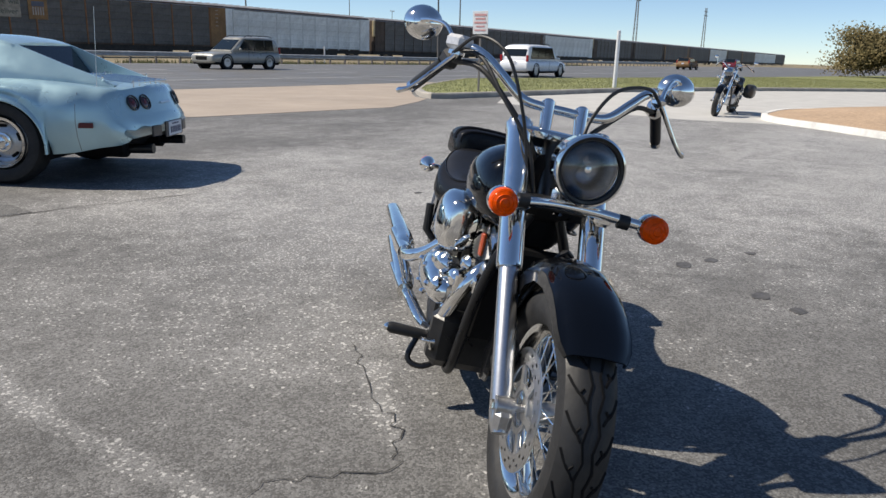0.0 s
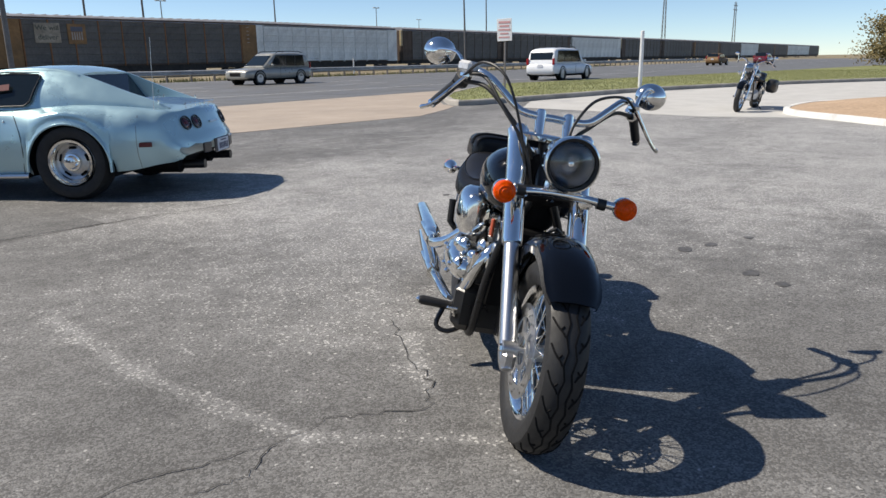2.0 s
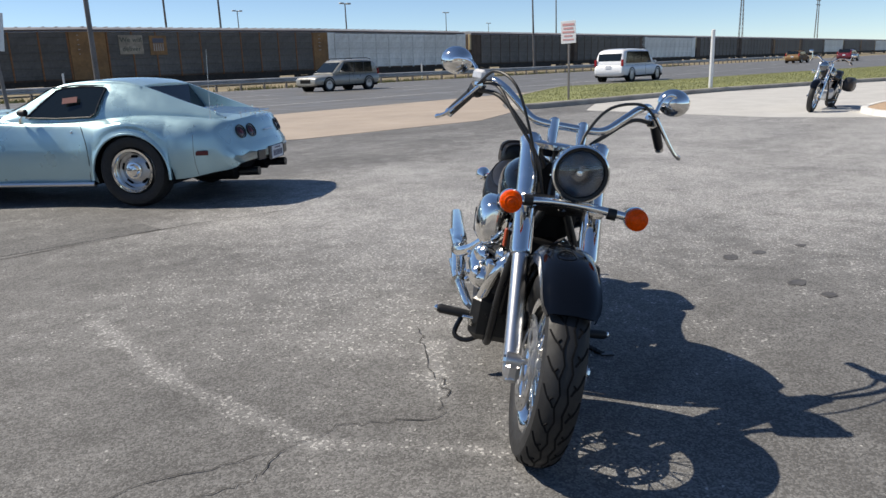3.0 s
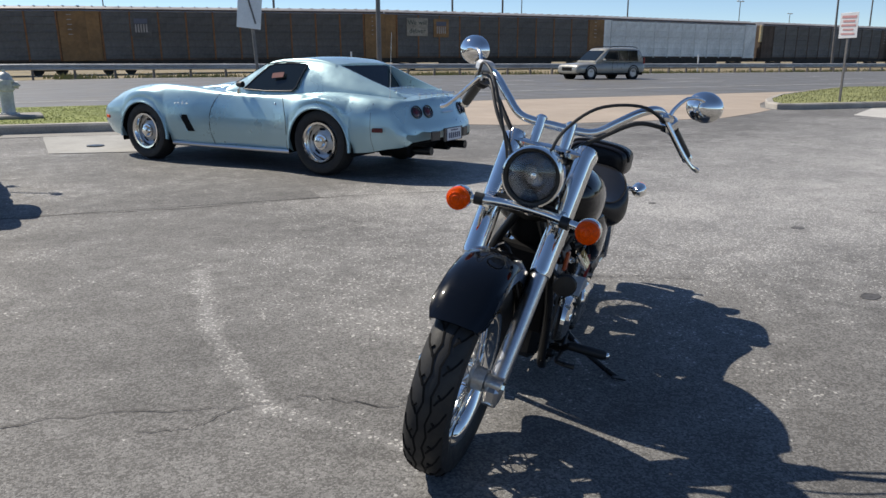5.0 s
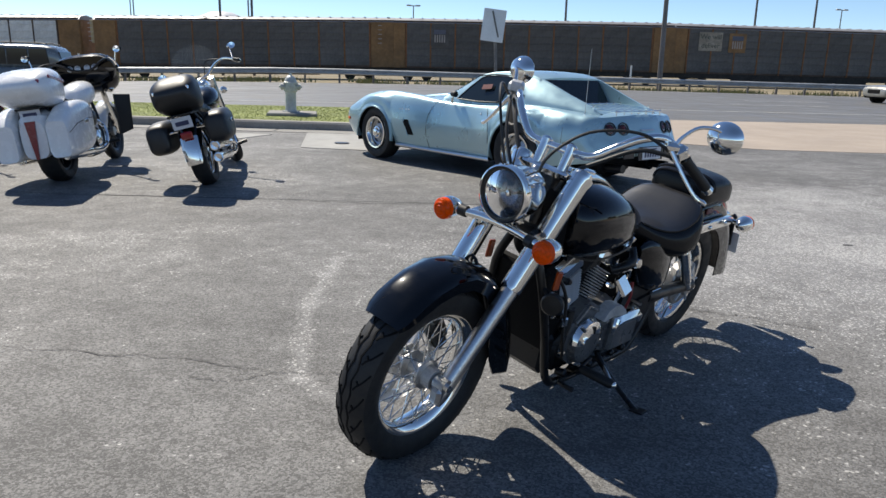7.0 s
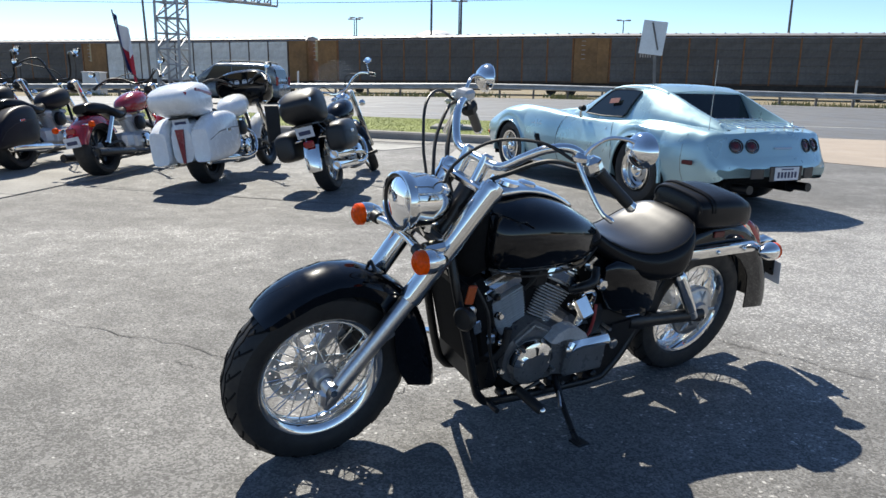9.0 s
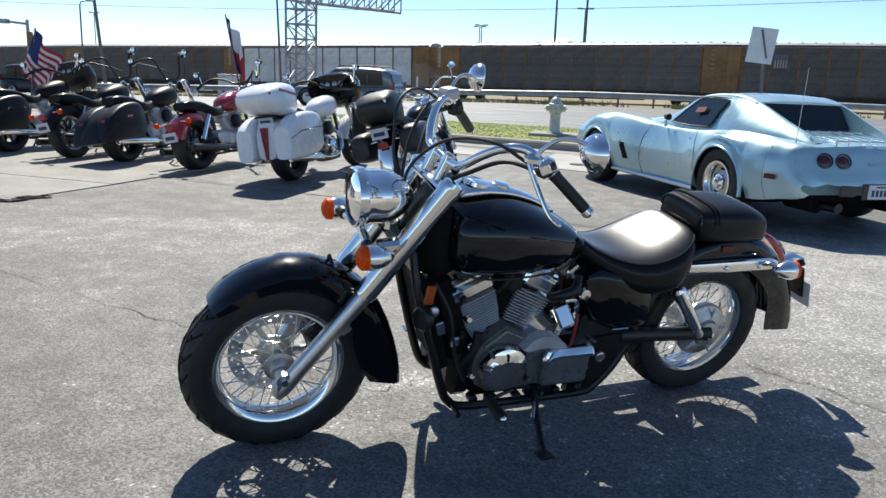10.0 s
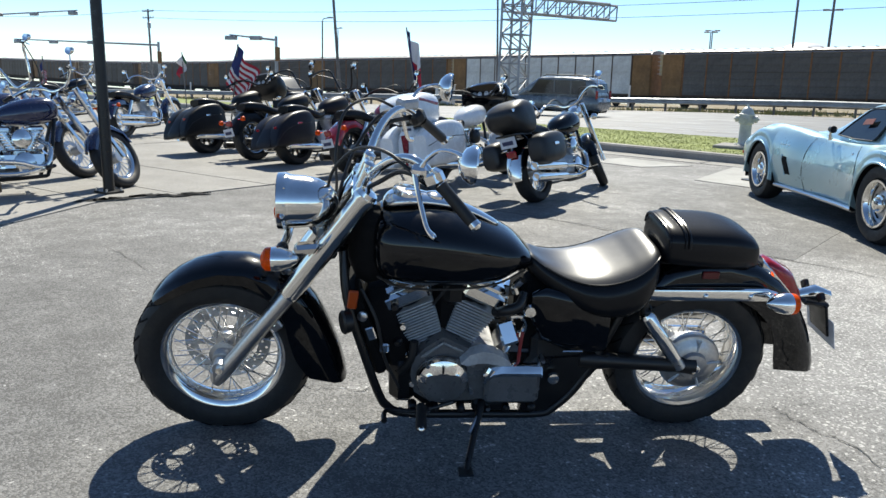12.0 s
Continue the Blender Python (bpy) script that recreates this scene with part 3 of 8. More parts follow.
# road lines
lines = thing("road_lines", "worn white lane lines on the highway", "road line", kind="structure")
part("solid_line", draped([-250, -80, -49, -35, -20, -6, 7, 33, 60, 250], [21.0, 21.14], 0.012), LINE, lines)
part("edge_line", draped([-250, -80, -49, -35, -20, -6, 7, 33, 60, 250], [39.6, 39.74], 0.012), LINE, lines)
for y in (26.2, 30.4):
    x = -56.0 + (3 if y > 28 else 0)
    while x < 150:
        part("dash", draped([x, x + 2, x + 4.2], [y, y + 0.14], 0.012), LINE, lines)
        x += 12.2

# cracks, stains and worn streaks in the lot
def ribbon(name, pts, width, material, label, category, z=0.004, jag=0.05, seed=1, sub=9):
    rnd = random.Random(seed)
    P = []
    for (x0, y0), (x1, y1) in zip(pts, pts[1:]):
        for k in range(sub):
            t = k / sub
            P.append((x0 + (x1 - x0) * t + rnd.uniform(-jag, jag), y0 + (y1 - y0) * t + rnd.uniform(-jag, jag)))
    P.append(pts[-1])
    g = Geo()
    vs, fs = [], []
    for i, (x, y) in enumerate(P):
        a, b = P[max(i - 1, 0)], P[min(i + 1, len(P) - 1)]
        d = Vector((b[0] - a[0], b[1] - a[1], 0)).normalized()
        w = width * rnd.uniform(0.35, 1.3) * (0.3 if i in (0, len(P) - 1) else 1)
        vs += [(x - d.y * w, y + d.x * w, z), (x + d.y * w, y - d.x * w, z)]
    fs = [(2 * i, 2 * i + 1, 2 * i + 3, 2 * i + 2) for i in range(len(P) - 1)]
    g.add(vs, fs)
    return setting(name, g, material, label, category)


CRACK = "thin jagged crack in the asphalt"
ribbon("crack", [(-1.07, 1.96), (0.18, 1.60), (0.85, 1.42), (1.28, 1.23), (1.50, 1.22), (1.74, 0.97), (1.91, 1.07), (2.10, 1.33), (2.42, 1.68)], 0.0026, TAR, CRACK, "crack", jag=0.02, seed=2)
ribbon("crack", [(0.92, 1.24), (1.07, 1.17), (1.28, 1.23)], 0.0022, TAR, CRACK, "crack", jag=0.015, seed=3)
ribbon("crack", [(-2.12, 5.57), (-0.96, 5.37), (0.92, 5.13), (1.89, 4.94), (3.00, 4.86), (4.23, 4.58)], 0.007, TAR, CRACK, "crack", jag=0.02, seed=4)
ribbon("crack", [(3.32, 1.95), (3.46, 1.86), (3.62, 1.77), (3.90, 1.55)], 0.003, TAR, CRACK, "crack", jag=0.02, seed=5)
ribbon("crack", [(-2.71, 2.78), (-2.69, 3.05), (-2.61, 3.24), (-2.65, 3.40), (-2.45, 3.61), (-2.43, 3.78), (-2.30, 3.96)], 0.065, MATTE_DARK, "wide broken crack at the pad's edge", "crack", z=0.016, jag=0.05, seed=6)


def blotch(name, c, r, material, label, stretch=(1, 1), seed=1, z=0.003, n=36):
    rnd = random.Random(seed)
    out = []
    for k in range(n):
        a = 6.28318 * k / n
        q = r * (1 + 0.28 * noise.noise(Vector((math.cos(a) * 1.4, math.sin(a) * 1.4, seed * 3.7))) + rnd.uniform(-0.05, 0.05))
        out.append((c[0] + math.cos(a) * q * stretch[0], c[1] + math.sin(a) * q * stretch[1]))
    return setting(name, Geo().sheet(out, -0.05, z), material, label, "stain")


for i, (c, r) in enumerate([((4.43, 0.90), 0.055), ((4.09, 0.43), 0.055), ((4.64, 0.80), 0.045), ((3.95, 0.24), 0.04), ((4.96, 0.64), 0.035), ((5.55, 2.11), 0.045), ((5.33, 3.31), 0.03)]):
    blotch("oil_stain", c, r, OIL, "small dark oil spot on the asphalt", (1.2, 0.85), i + 1)
setting("asphalt_patch", Geo().sheet([(-2.07, 5.45), (0.92, 5.15), (3.00, 4.88), (3.13, 6.10), (3.35, 7.78), (2.94, 8.78), (-1.96, 9.13)], -0.05, 0.0025), PATCH, "darker relaid asphalt patch", "patch")


# ---- guard rail, train, poles ----
rail = thing("guard_rail", "galvanised highway guard rail on steel posts", "guard rail")
def rail_beam(x0, x1):
    prof = [(0.0, 0.40), (-0.07, 0.44), (-0.07, 0.50), (-0.01, 0.54), (-0.01, 0.58), (-0.07, 0.62), (-0.07, 0.68), (0.0, 0.72), (0.02, 0.72), (-0.05, 0.67), (-0.05, 0.63), (0.01, 0.585), (0.01, 0.535), (-0.05, 0.49), (-0.05, 0.45), (0.02, 0.40)]
    return Geo().loft([[(x, 42.0 + a, land(x, 42) + z) for a, z in prof] for x in (x0, x1)])


x = -70.0
while x < 150:
    part("beam", rail_beam(x, x + 3.83), GALV, rail)
    x += 3.81
post_mesh = mesh_of("post", Geo().box((0, 0.09, 0.30), (0.11, 0.15, 0.86), bev=0.01).box((0, 0.0, 0.56), (0.10, 0.09, 0.30)), POLE_STEEL)
for k in range(116):
    p = new("post", post_mesh)
    p.parent = rail
    px = -70 + 1.905 * k
    p.location = (px, 42.1, land(px, 42))
for sx in (-52, -12, 20.5, 52, 90):
    mk = thing("marker_post", "thin white delineator post behind the guard rail", "marker post", "delineators", pose(sx, 44.5, land(sx, 44.5) - 0.06))
    part("post", Geo().tube([(0, 0, -0.1), (0, 0, 1.5)], 0.06, 8), SIGN_WHITE, mk)

RUST_BROWN = mat("rusty_brown_rack", (0.085, 0.060, 0.045), 0.75, 0.1, grain=0.2, scale=3, stain=0.35, stain_scale=0.35)
RACK_GREY = mat("grey_rack_panel", (0.11, 0.106, 0.102), 0.6, 0.4, grain=0.12, scale=5, stain=0.25, stain_scale=0.5, vary=0.14)
RACK_WHITE = mat("silver_rack_panel", (0.60, 0.62, 0.62), 0.5, 0.3, grain=0.1, scale=5, stain=0.22, stain_scale=0.5, vary=0.08)
RACK_YELLOW = mat("faded_yellow_rack", (0.22, 0.12, 0.045), 0.6, 0.0, grain=0.15, scale=4, stain=0.3, stain_scale=0.6)
SUNLIT_CREAM = mat("sunlit_cream_end", (0.42, 0.34, 0.20), 0.6, 0.0, grain=0.12, scale=4, stain=0.25, stain_scale=0.8)
RACK_ORANGE_POST = mat("rusty_post", (0.22, 0.10, 0.04), 0.75, 0.0, grain=0.2, scale=4, stain=0.35, stain_scale=0.6)
RACK_ROOF = mat("rack_roof", (0.34, 0.33, 0.33), 0.55, 0.3, grain=0.1, scale=3, stain=0.2, stain_scale=0.4)
SIGN_GREEN = mat("faded_sign_ink", (0.05, 0.07, 0.06), 0.7)
UNDER = mat("dirty_underframe", (0.04, 0.035, 0.03), 0.85, grain=0.2, scale=4, stain=0.2)
L_CAR = 26.3


def rack_car(panel, ends, posts, label, white_end=False):
    """A covered car carrier; local x along the train, its near side at y = 0."""
    car = thing("autorack_car", label, "railway car", "freight train")
    part("underframe", Geo().box((L_CAR / 2, 1.5, 1.0), (L_CAR, 2.7, 0.5), bev=0.05).box((L_CAR / 2, 0.25, 0.62), (13, 0.2, 0.35)), UNDER, car)
    part("shell", Geo().box((L_CAR / 2, 1.5, 3.35), (L_CAR - 0.6, 2.86, 4.3)), RUST_BROWN, car)
    roof = Geo()
    roof.loft([[(x, 0.0, 5.30), (x, 0.35, 5.62), (x, 1.5, 5.78), (x, 2.65, 5.62), (x, 3.0, 5.30), (x, 2.9, 5.2), (x, 0.1, 5.2)] for x in (0.15, L_CAR - 0.15)])
    for k in range(26):
        roof.box((0.6 + k, 1.5, 5.755), (0.08, 2.0, 0.05))
    part("roof", roof, RACK_ROOF, car)
    n = 10
    w = (L_CAR - 4.4) / n
    pm = mesh_of("side_panel", _panel(w - 0.14, 3.85), panel)
    for k in range(n):
        o = new("side_panel", pm)
        o.parent = car
        o.location = (2.2 + w * (k + 0.5), 0.02, 3.28)
    qm = mesh_of("side_post", Geo().box((0, 0, 0), (0.13, 0.12, 4.1), bev=0.015), posts)
    for k in range(n + 1):
        o = new("side_post", qm)
        o.parent = car
        o.location = (2.2 + w * k, 0.02, 3.25)
    for s in (0, 1):
        x = 1.12 if s == 0 else L_CAR - 1.12
        part("end_panel", Geo().box((x, 0.03, 3.25), (1.95, 0.10, 4.1), bev=0.02), ends, car)
        xe = 0.16 if s == 0 else L_CAR - 0.16
        part("end_door", Geo().box((xe, 1.5, 3.25), (0.16, 2.7, 4.15), bev=0.06), SIGN_WHITE if white_end and s == 0 else ends, car)
        if s == 0:
            # pale strip paints the sunlight falling on the car's west end
            part("end_post", Geo().box((0.02, 0.16, 4.25), (0.30, 0.34, 2.1), bev=0.04), SIGN_WHITE if white_end else SUNLIT_CREAM, car, "pale strip for the sunlit car end, with ladder rungs")
            for k in range(5):
                part("ladder_rung", Geo().box((-0.14, -0.03, 3.4 + 0.4 * k), (0.34, 0.05, 0.05), bev=0.01), GALV, car)
        xt = 3.2 if s == 0 else L_CAR - 3.2
        tr = Geo().box((xt, 0.35, 0.55), (2.4, 0.18, 0.35), bev=0.05)
        for dx in (-0.85, 0.85):
            tr.lathe([(-0.06, 0.0), (-0.06, 0.43), (0.06, 0.46), (0.06, 0.0)], (xt + dx, 0.62, 0.45), (0, 1, 0), 18)
        part("truck", tr, UNDER, car)
        part("coupler", Geo().box(((-0.35 if s == 0 else L_CAR + 0.35), 1.5, 0.9), (0.9, 0.25, 0.3), bev=0.04), UNDER, car)
    return car


def _panel(w, h):
    """A rack panel pressed with six level ribs."""
    sec = [(0.025, -h / 2), (-0.025, -h / 2)]
    for k in range(6):
        z = -h / 2 + h * (k + 0.5) / 6
        sec += [(-0.025, z - 0.07), (-0.05, z - 0.05), (-0.05, z + 0.05), (-0.025, z + 0.07)]
    sec += [(-0.025, h / 2), (0.025, h / 2)]
    g = Geo().loft([[(x, a, z) for a, z in sec] for x in (-w / 2, w / 2)])
    return g


BROWN_LABEL = "covered car carrier with grey panels, rusty posts and yellow ends"
SILVER_LABEL = "covered car carrier with pale silver panels"
GREY_LABEL = "covered car carrier with dark grey panels"
brown = rack_car(RACK_GREY, RACK_YELLOW, RACK_ORANGE_POST, BROWN_LABEL)
silver = rack_car(RACK_WHITE, RACK_WHITE, RACK_WHITE, SILVER_LABEL, True)
grey = rack_car(RACK_GREY, RUST_BROWN, RUST_BROWN, GREY_LABEL)
silver_west = rack_car(RACK_WHITE, RACK_YELLOW, RUST_BROWN, "covered car carrier with silver panels and yellow ends")
KNOTS_X = [-222, -193, -164, -135, -106, -77, -49, -20.5, 6.5, 32.5, 59, 87]
KNOTS_Y = [117, 110.5, 104.5, 98.5, 93, 88, 83, 77, 72, 67.5, 66, 66]
KNOTS_Z = [1.77, 1.68, 1.70, 1.85, 2.35, 3.23, 3.86, 4.56, 5.19, 5.55, 5.70, 5.72]
kinds = [grey, brown, grey, brown, brown, brown, silver_west, brown, brown, brown, silver, grey, grey, silver, grey, grey, brown, grey, silver, grey, brown, silver, silver, grey]
used = set()
for i, model in enumerate(kinds):
    if i < len(KNOTS_X) - 1:
        a = Vector((KNOTS_X[i], KNOTS_Y[i], KNOTS_Z[i] - 5.78))
        b = Vector((KNOTS_X[i + 1], KNOTS_Y[i + 1], KNOTS_Z[i + 1] - 5.78))
    else:
        a = Vector((87 + 27.6 * (i - 11), 66, -0.06))
        b = a + Vector((27.6, 0, 0))
    d = b - a
    m = Matrix.Translation(a + d.normalized() * 0.5) @ d.to_track_quat("X", "Z").to_matrix().to_4x4() @ Matrix.Diagonal(((d.length - 1.0) / L_CAR, 1, 1, 1))
    if model not in used:
        used.add(model)
        model.matrix_basis = m
        made = model
    else:
        made = copy_thing(model, m)
    if i == 9:
        slogan_car = made
    if i == 8:
        shield_car = made


def text_mesh(body, size, material, name="lettering", extrude=0.004):
    cu = bpy.data.curves.new(name, "FONT")
    cu.body, cu.size, cu.extrude, cu.align_x = body, size, extrude, "CENTER"
    tmp = new(name, cu)
    me = bpy.data.meshes.new_from_object(tmp)
    bpy.data.objects.remove(tmp)
    me.materials.append(material)
    return me


SLOGAN_PALE = mat("faded_slogan_board", (0.30, 0.27, 0.22), 0.7, grain=0.1, scale=4, stain=0.3, stain_scale=1.0)
# the painted slogan and the plain shield shapes on two cars
slogan = Geo().box((4.25, -0.05, 4.15), (2.15, 0.05, 1.7), bev=0.01)
so = part("slogan_board", slogan, SLOGAN_PALE, slogan_car, "white board with painted slogan")
for body, z in (("We will", 4.38), ("deliver", 3.58)):
    o = new("lettering", text_mesh(body, 0.62, SIGN_GREEN))
    o.parent = so
    o.matrix_basis = pose(4.25, -0.085, z, 90, 0, 0)
SHIELD_WHITE = mat("faded_white_emblem", (0.34, 0.31, 0.29), 0.6, grain=0.1, stain=0.2)
SHIELD_BLUE = mat("faded_blue_emblem", (0.10, 0.11, 0.15), 0.6, grain=0.1, stain=0.2)
for car, cx, back in ((slogan_car, 6.75, RACK_YELLOW), (shield_car, 5.2, RACK_GREY)):
    b = part("emblem_board", Geo().box((cx, -0.05, 4.08), (1.6, 0.05, 1.75), bev=0.01), back, car)
    part("emblem_top", Geo().box((cx, -0.085, 4.50), (1.05, 0.02, 0.42), bev=0.005), SHIELD_BLUE, b)
    for k in range(5):
        part("emblem_stripe", Geo().box((cx - 0.42 + 0.21 * k, -0.085, 3.90), (0.11, 0.02, 0.68), bev=0.005), SHIELD_WHITE, b)
setting("track_bed", Geo().loft([[(x, y - 2.5, land(x, y) - 0.3), (x, y - 0.5, z - 5.78 + 0.02), (x, y + 3.5, z - 5.78 + 0.02), (x, y + 6, land(x, y) - 0.3)] for x, y, z in zip([*KNOTS_X, 480], [*KNOTS_Y, 66], [*KNOTS_Z, 5.72])], caps=False, closed=False), BALLAST, "gravel railway track bed", "track bed")


# poles, masts and the gantry tower
def pole(name, x, y, z0, h, r0, r1, label, category, lean=(0, 0), head=None, group="lamp posts"):
    t = thing(name, label, category, group, pose(x, y, z0))
    tx, ty = lean
    part("shaft", Geo().tube([(0, 0, -0.2), (tx * h / 2, ty * h / 2, h / 2), (tx * h, ty * h, h)], [r0, (r0 + r1) / 2, r1], 10), POLE_STEEL, t)
    if head == "twin":
        part("crossarm", Geo().tube([(tx * h - 0.7, ty * h, h), (tx * h + 0.7, ty * h, h)], 0.06, 6), POLE_STEEL, t)
        for s in (-1, 1):
            part("lamp_head", Geo().box((tx * h + s * 0.7, ty * h, h + 0.05), (0.75, 0.4, 0.22), bev=0.05), GALV, t)
    if head == "arm":
        part("arm", Geo().tube([(tx * h, 0, h), (0.3 + tx * h, -0.2, h + 0.25), (1.6 + tx * h, -0.8, h + 0.3)], 0.05, 6), POLE_STEEL, t)
        part("lamp_head", Geo().box((1.9 + tx * h, -0.9, h + 0.3), (0.7, 0.3, 0.14), bev=0.04), GALV, t)
    if head == "cross":
        for dz in (0.3, 1.2):
            part("crossarm", Geo().box((tx * h, ty * h, h - dz), (2.4, 0.12, 0.12), bev=0.02), POLE_STEEL, t)
            for s in (-1.1, -0.5, 0.5, 1.1):
                part("insulator", Geo().lathe([(0, 0), (0, 0.05), (0.1, 0.07), (0.2, 0.04), (0.22, 0)], (tx * h + s, ty * h, h - dz + 0.06), (0, 0, 1), 8), SIGN_WHITE, t)
        part("transformer", Geo().lathe([(0, 0), (0, 0.25), (0.75, 0.25), (0.85, 0.12), (0.85, 0)], (tx * h + 0.4, ty * h - 0.2, h - 2.6), (0, 0, 1), 12), GALV, t)
    return t


W = -0.012
pole("utility_pole", 22.0, 43.5, -0.1, 14, 0.16, 0.10, "tall thin grey steel pole beside the guard rail", "pole", (-0.012, 0), None, "utility poles")
pole("street_lamp", 69.6, 44, -0.1, 8.2, 0.13, 0.07, "grey steel street lamp with a curved arm", "street lamp", (-0.04, 0), "arm")
for x, y, h, head in ((82, 85, 10.6, "twin"), (59.9, 85, 16, None), (52.2, 85, 16, None), (28.9, 85, 16, None), (-5.9, 85, 16, None), (-9.2, 85, 15, None), (133.9, 80, 17, None)):
    pole("utility_pole" if head is None else "lamp_mast", x, y, land(x, y) - 0.1, h - land(x, y), 0.16, 0.09, "dark thin pole beyond the train", "pole", (W, 0), head, "poles beyond the train")
for x, y, h in ((149, 120, 13.6), (208, 150, 14), (-25.8, 120, 9.3), (15.5, 120, 9.7), (88.3, 120, 12.1), (-99, 120, 9.8), (-28.5, 130, 9.7), (-7.6, 100, 10.3)):
    pole("lamp_mast", x, y, land(x, y) - 0.1, h - land(x, y), 0.13, 0.08, "distant yard lamp mast with twin heads", "lamp mast", (W, 0), "twin", "yard masts")
pole("utility_pole", -47.8, 60, land(-48, 60) - 0.1, 14, 0.17, 0.12, "dark leaning utility pole by the tracks", "pole", (-0.10, 0), None, "utility poles")
pole("street_lamp", -29.5, 60, land(-29, 60) - 0.1, 10.2, 0.12, 0.08, "leaning street lamp with a curved arm by the tracks", "street lamp", (-0.05, 0), "arm")
pole("street_lamp", -50.3, 60, land(-50, 60) - 0.1, 8.3, 0.10, 0.07, "grey steel street lamp by the tracks", "street lamp", (0, 0), "arm")
pole("utility_pole", -91.2, 70, land(-91, 70) - 0.1, 11.7, 0.17, 0.13, "wooden utility pole with crossarms and transformer", "utility pole", (-0.03, 0), "cross", "utility poles")
for x, y in ((241, 80), (327, 80)):
    t = thing("lattice_mast", "distant steel lattice mast with crossarms", "mast", "far masts", pose(x, y, 0))
    g = Geo()
    for s in (-0.6, 0.6):
        for q in (-0.6, 0.6):
            g.tube([(s, q, 0), (s * 0.4, q * 0.4, 22)], 0.09, 5)
    for k in range(16):
        z0, z1 = 22 * k / 16, 22 * (k + 1) / 16
        w0, w1 = 0.6 - 0.36 * k / 16, 0.6 - 0.36 * (k + 1) / 16
        g.tube([(-w0, -w0, z0), (w1, -w1, z1)], 0.05, 4).tube([(w0, w0, z0), (-w1, w1, z1)], 0.05, 4)
    part("lattice", g, POLE_STEEL, t)
    for z in (19, 20.6):
        part("crossarm", Geo().box((0, 0, z), (6.0, 0.2, 0.25), bev=0.03), POLE_STEEL, t)

tow = thing("gantry_tower", "grey steel lattice sign gantry over the highway", "gantry", m=pose(-19.5, 43.6, land(-19.5, 43.6) - 0.06))
g = Geo()
for s in (-0.7, 0.7):
    for q in (-0.7, 0.7):
        g.tube([(s, q, -0.2), (s, q, 8.2)], 0.085, 6)
for k in range(9):
    z = 0.1 + 0.9 * k
    for s in (-0.7, 0.7):
        sg = 1 if k % 2 else -1
        g.tube([(s, -0.7 * sg, z), (s, 0.7 * sg, z + 0.9)], 0.05, 5).tube([(-0.7 * sg, s, z), (0.7 * sg, s, z + 0.9)], 0.05, 5)
        g.tube([(s, -0.7, z), (s, 0.7, z)], 0.045, 5).tube([(-0.7, s, z), (0.7, s, z)], 0.045, 5)
part("tower", g, GALV, tow)
g = Geo()
for q in (-0.6, 0.6):
    for z0, z1 in ((6.0, 5.45), (7.0, 6.3)):
        g.tube([(-0.7, q, z0), (6.4, q, z1)], 0.07, 6)
for k in range(8):
    e0, e1 = k / 8, (k + 1) / 8
    for q in (-0.6, 0.6):
        g.tube([(6.4 * e0, q, 6.0 - 0.55 * e0), (6.4 * e1, q, 7.0 - 0.7 * e1)], 0.045, 5)
        g.tube([(6.4 * e1, q, 6.0 - 0.55 * e1), (6.4 * e1, q, 7.0 - 0.7 * e1)], 0.045, 5)
    g.tube([(6.4 * e0, -0.6, 6.0 - 0.55 * e0), (6.4 * e1, 0.6, 6.0 - 0.55 * e1)], 0.04, 5)
part("truss", g, GALV, tow)

# traffic signal masts to the west
def signal_mast(x, y, h, arm, heads):
    z0 = land(x, y) - 0.06
    t = thing("traffic_signal", "steel traffic signal mast with a long arm", "traffic signal", "traffic signals", pose(x, y, z0))
    part("pole", Geo().tube([(0, 0, -0.2), (0, 0, h)], [0.16, 0.11], 10), GALV, t)
    part("arm", Geo().tube([(0, 0, h - 0.3), (-arm / 2, 0, h - 0.1), (-arm, 0, h + 0.1)], [0.1, 0.08, 0.06], 8), GALV, t)
    for k in range(heads):
        hx = -arm * (0.42 + 0.55 * k / max(1, heads - 1))
        part("signal_head", Geo().box((hx, 0, h - 0.15), (1.3, 0.32, 0.34), bev=0.05), GALV, t)
    part("signal_head", Geo().box((0.35, -0.2, h - 1.4), (0.36, 0.3, 1.1), bev=0.05), RACK_YELLOW, t)
    return t


for bx, by, w, h, paint, txt in ((-17.6, 45.0, 1.25, 1.45, GALV, "grey steel roadside control cabinet behind the guard rail"), (-25.7, 45.2, 1.2, 1.4, SIGN_WHITE, "white steel roadside control cabinet behind the guard rail")):
    z0 = land(bx, by) - 0.06
    cb = thing("control_cabinet", txt, "cabinet", "roadside cabinets", pose(bx, by, z0))
    part("body", Geo().box((0, 0, h / 2), (w, 0.8, h + 0.1), bev=0.02), paint, cb)
    part("roof", Geo().box((0, 0, h + 0.08), (w + 0.1, 0.9, 0.06), bev=0.02), paint, cb)
    part("door", Geo().box((0, -0.41, h / 2 + 0.05), (w - 0.16, 0.03, h - 0.2), bev=0.01), paint, cb)
    part("plinth", Geo().box((0, 0, 0.0), (w + 0.2, 1.0, 0.2), bev=0.02), CONCRETE, cb)
signal_mast(-42.0, 45, 5.2, 5.4, 2)
signal_mast(-56.8, 45, 5.1, 24, 3)
signal_mast(-94.0, 45, 8.2, -25, 3)
tnk = thing("storage_tank", "distant white domed storage tank beyond the train", "tank", m=pose(-17, 150, -3))
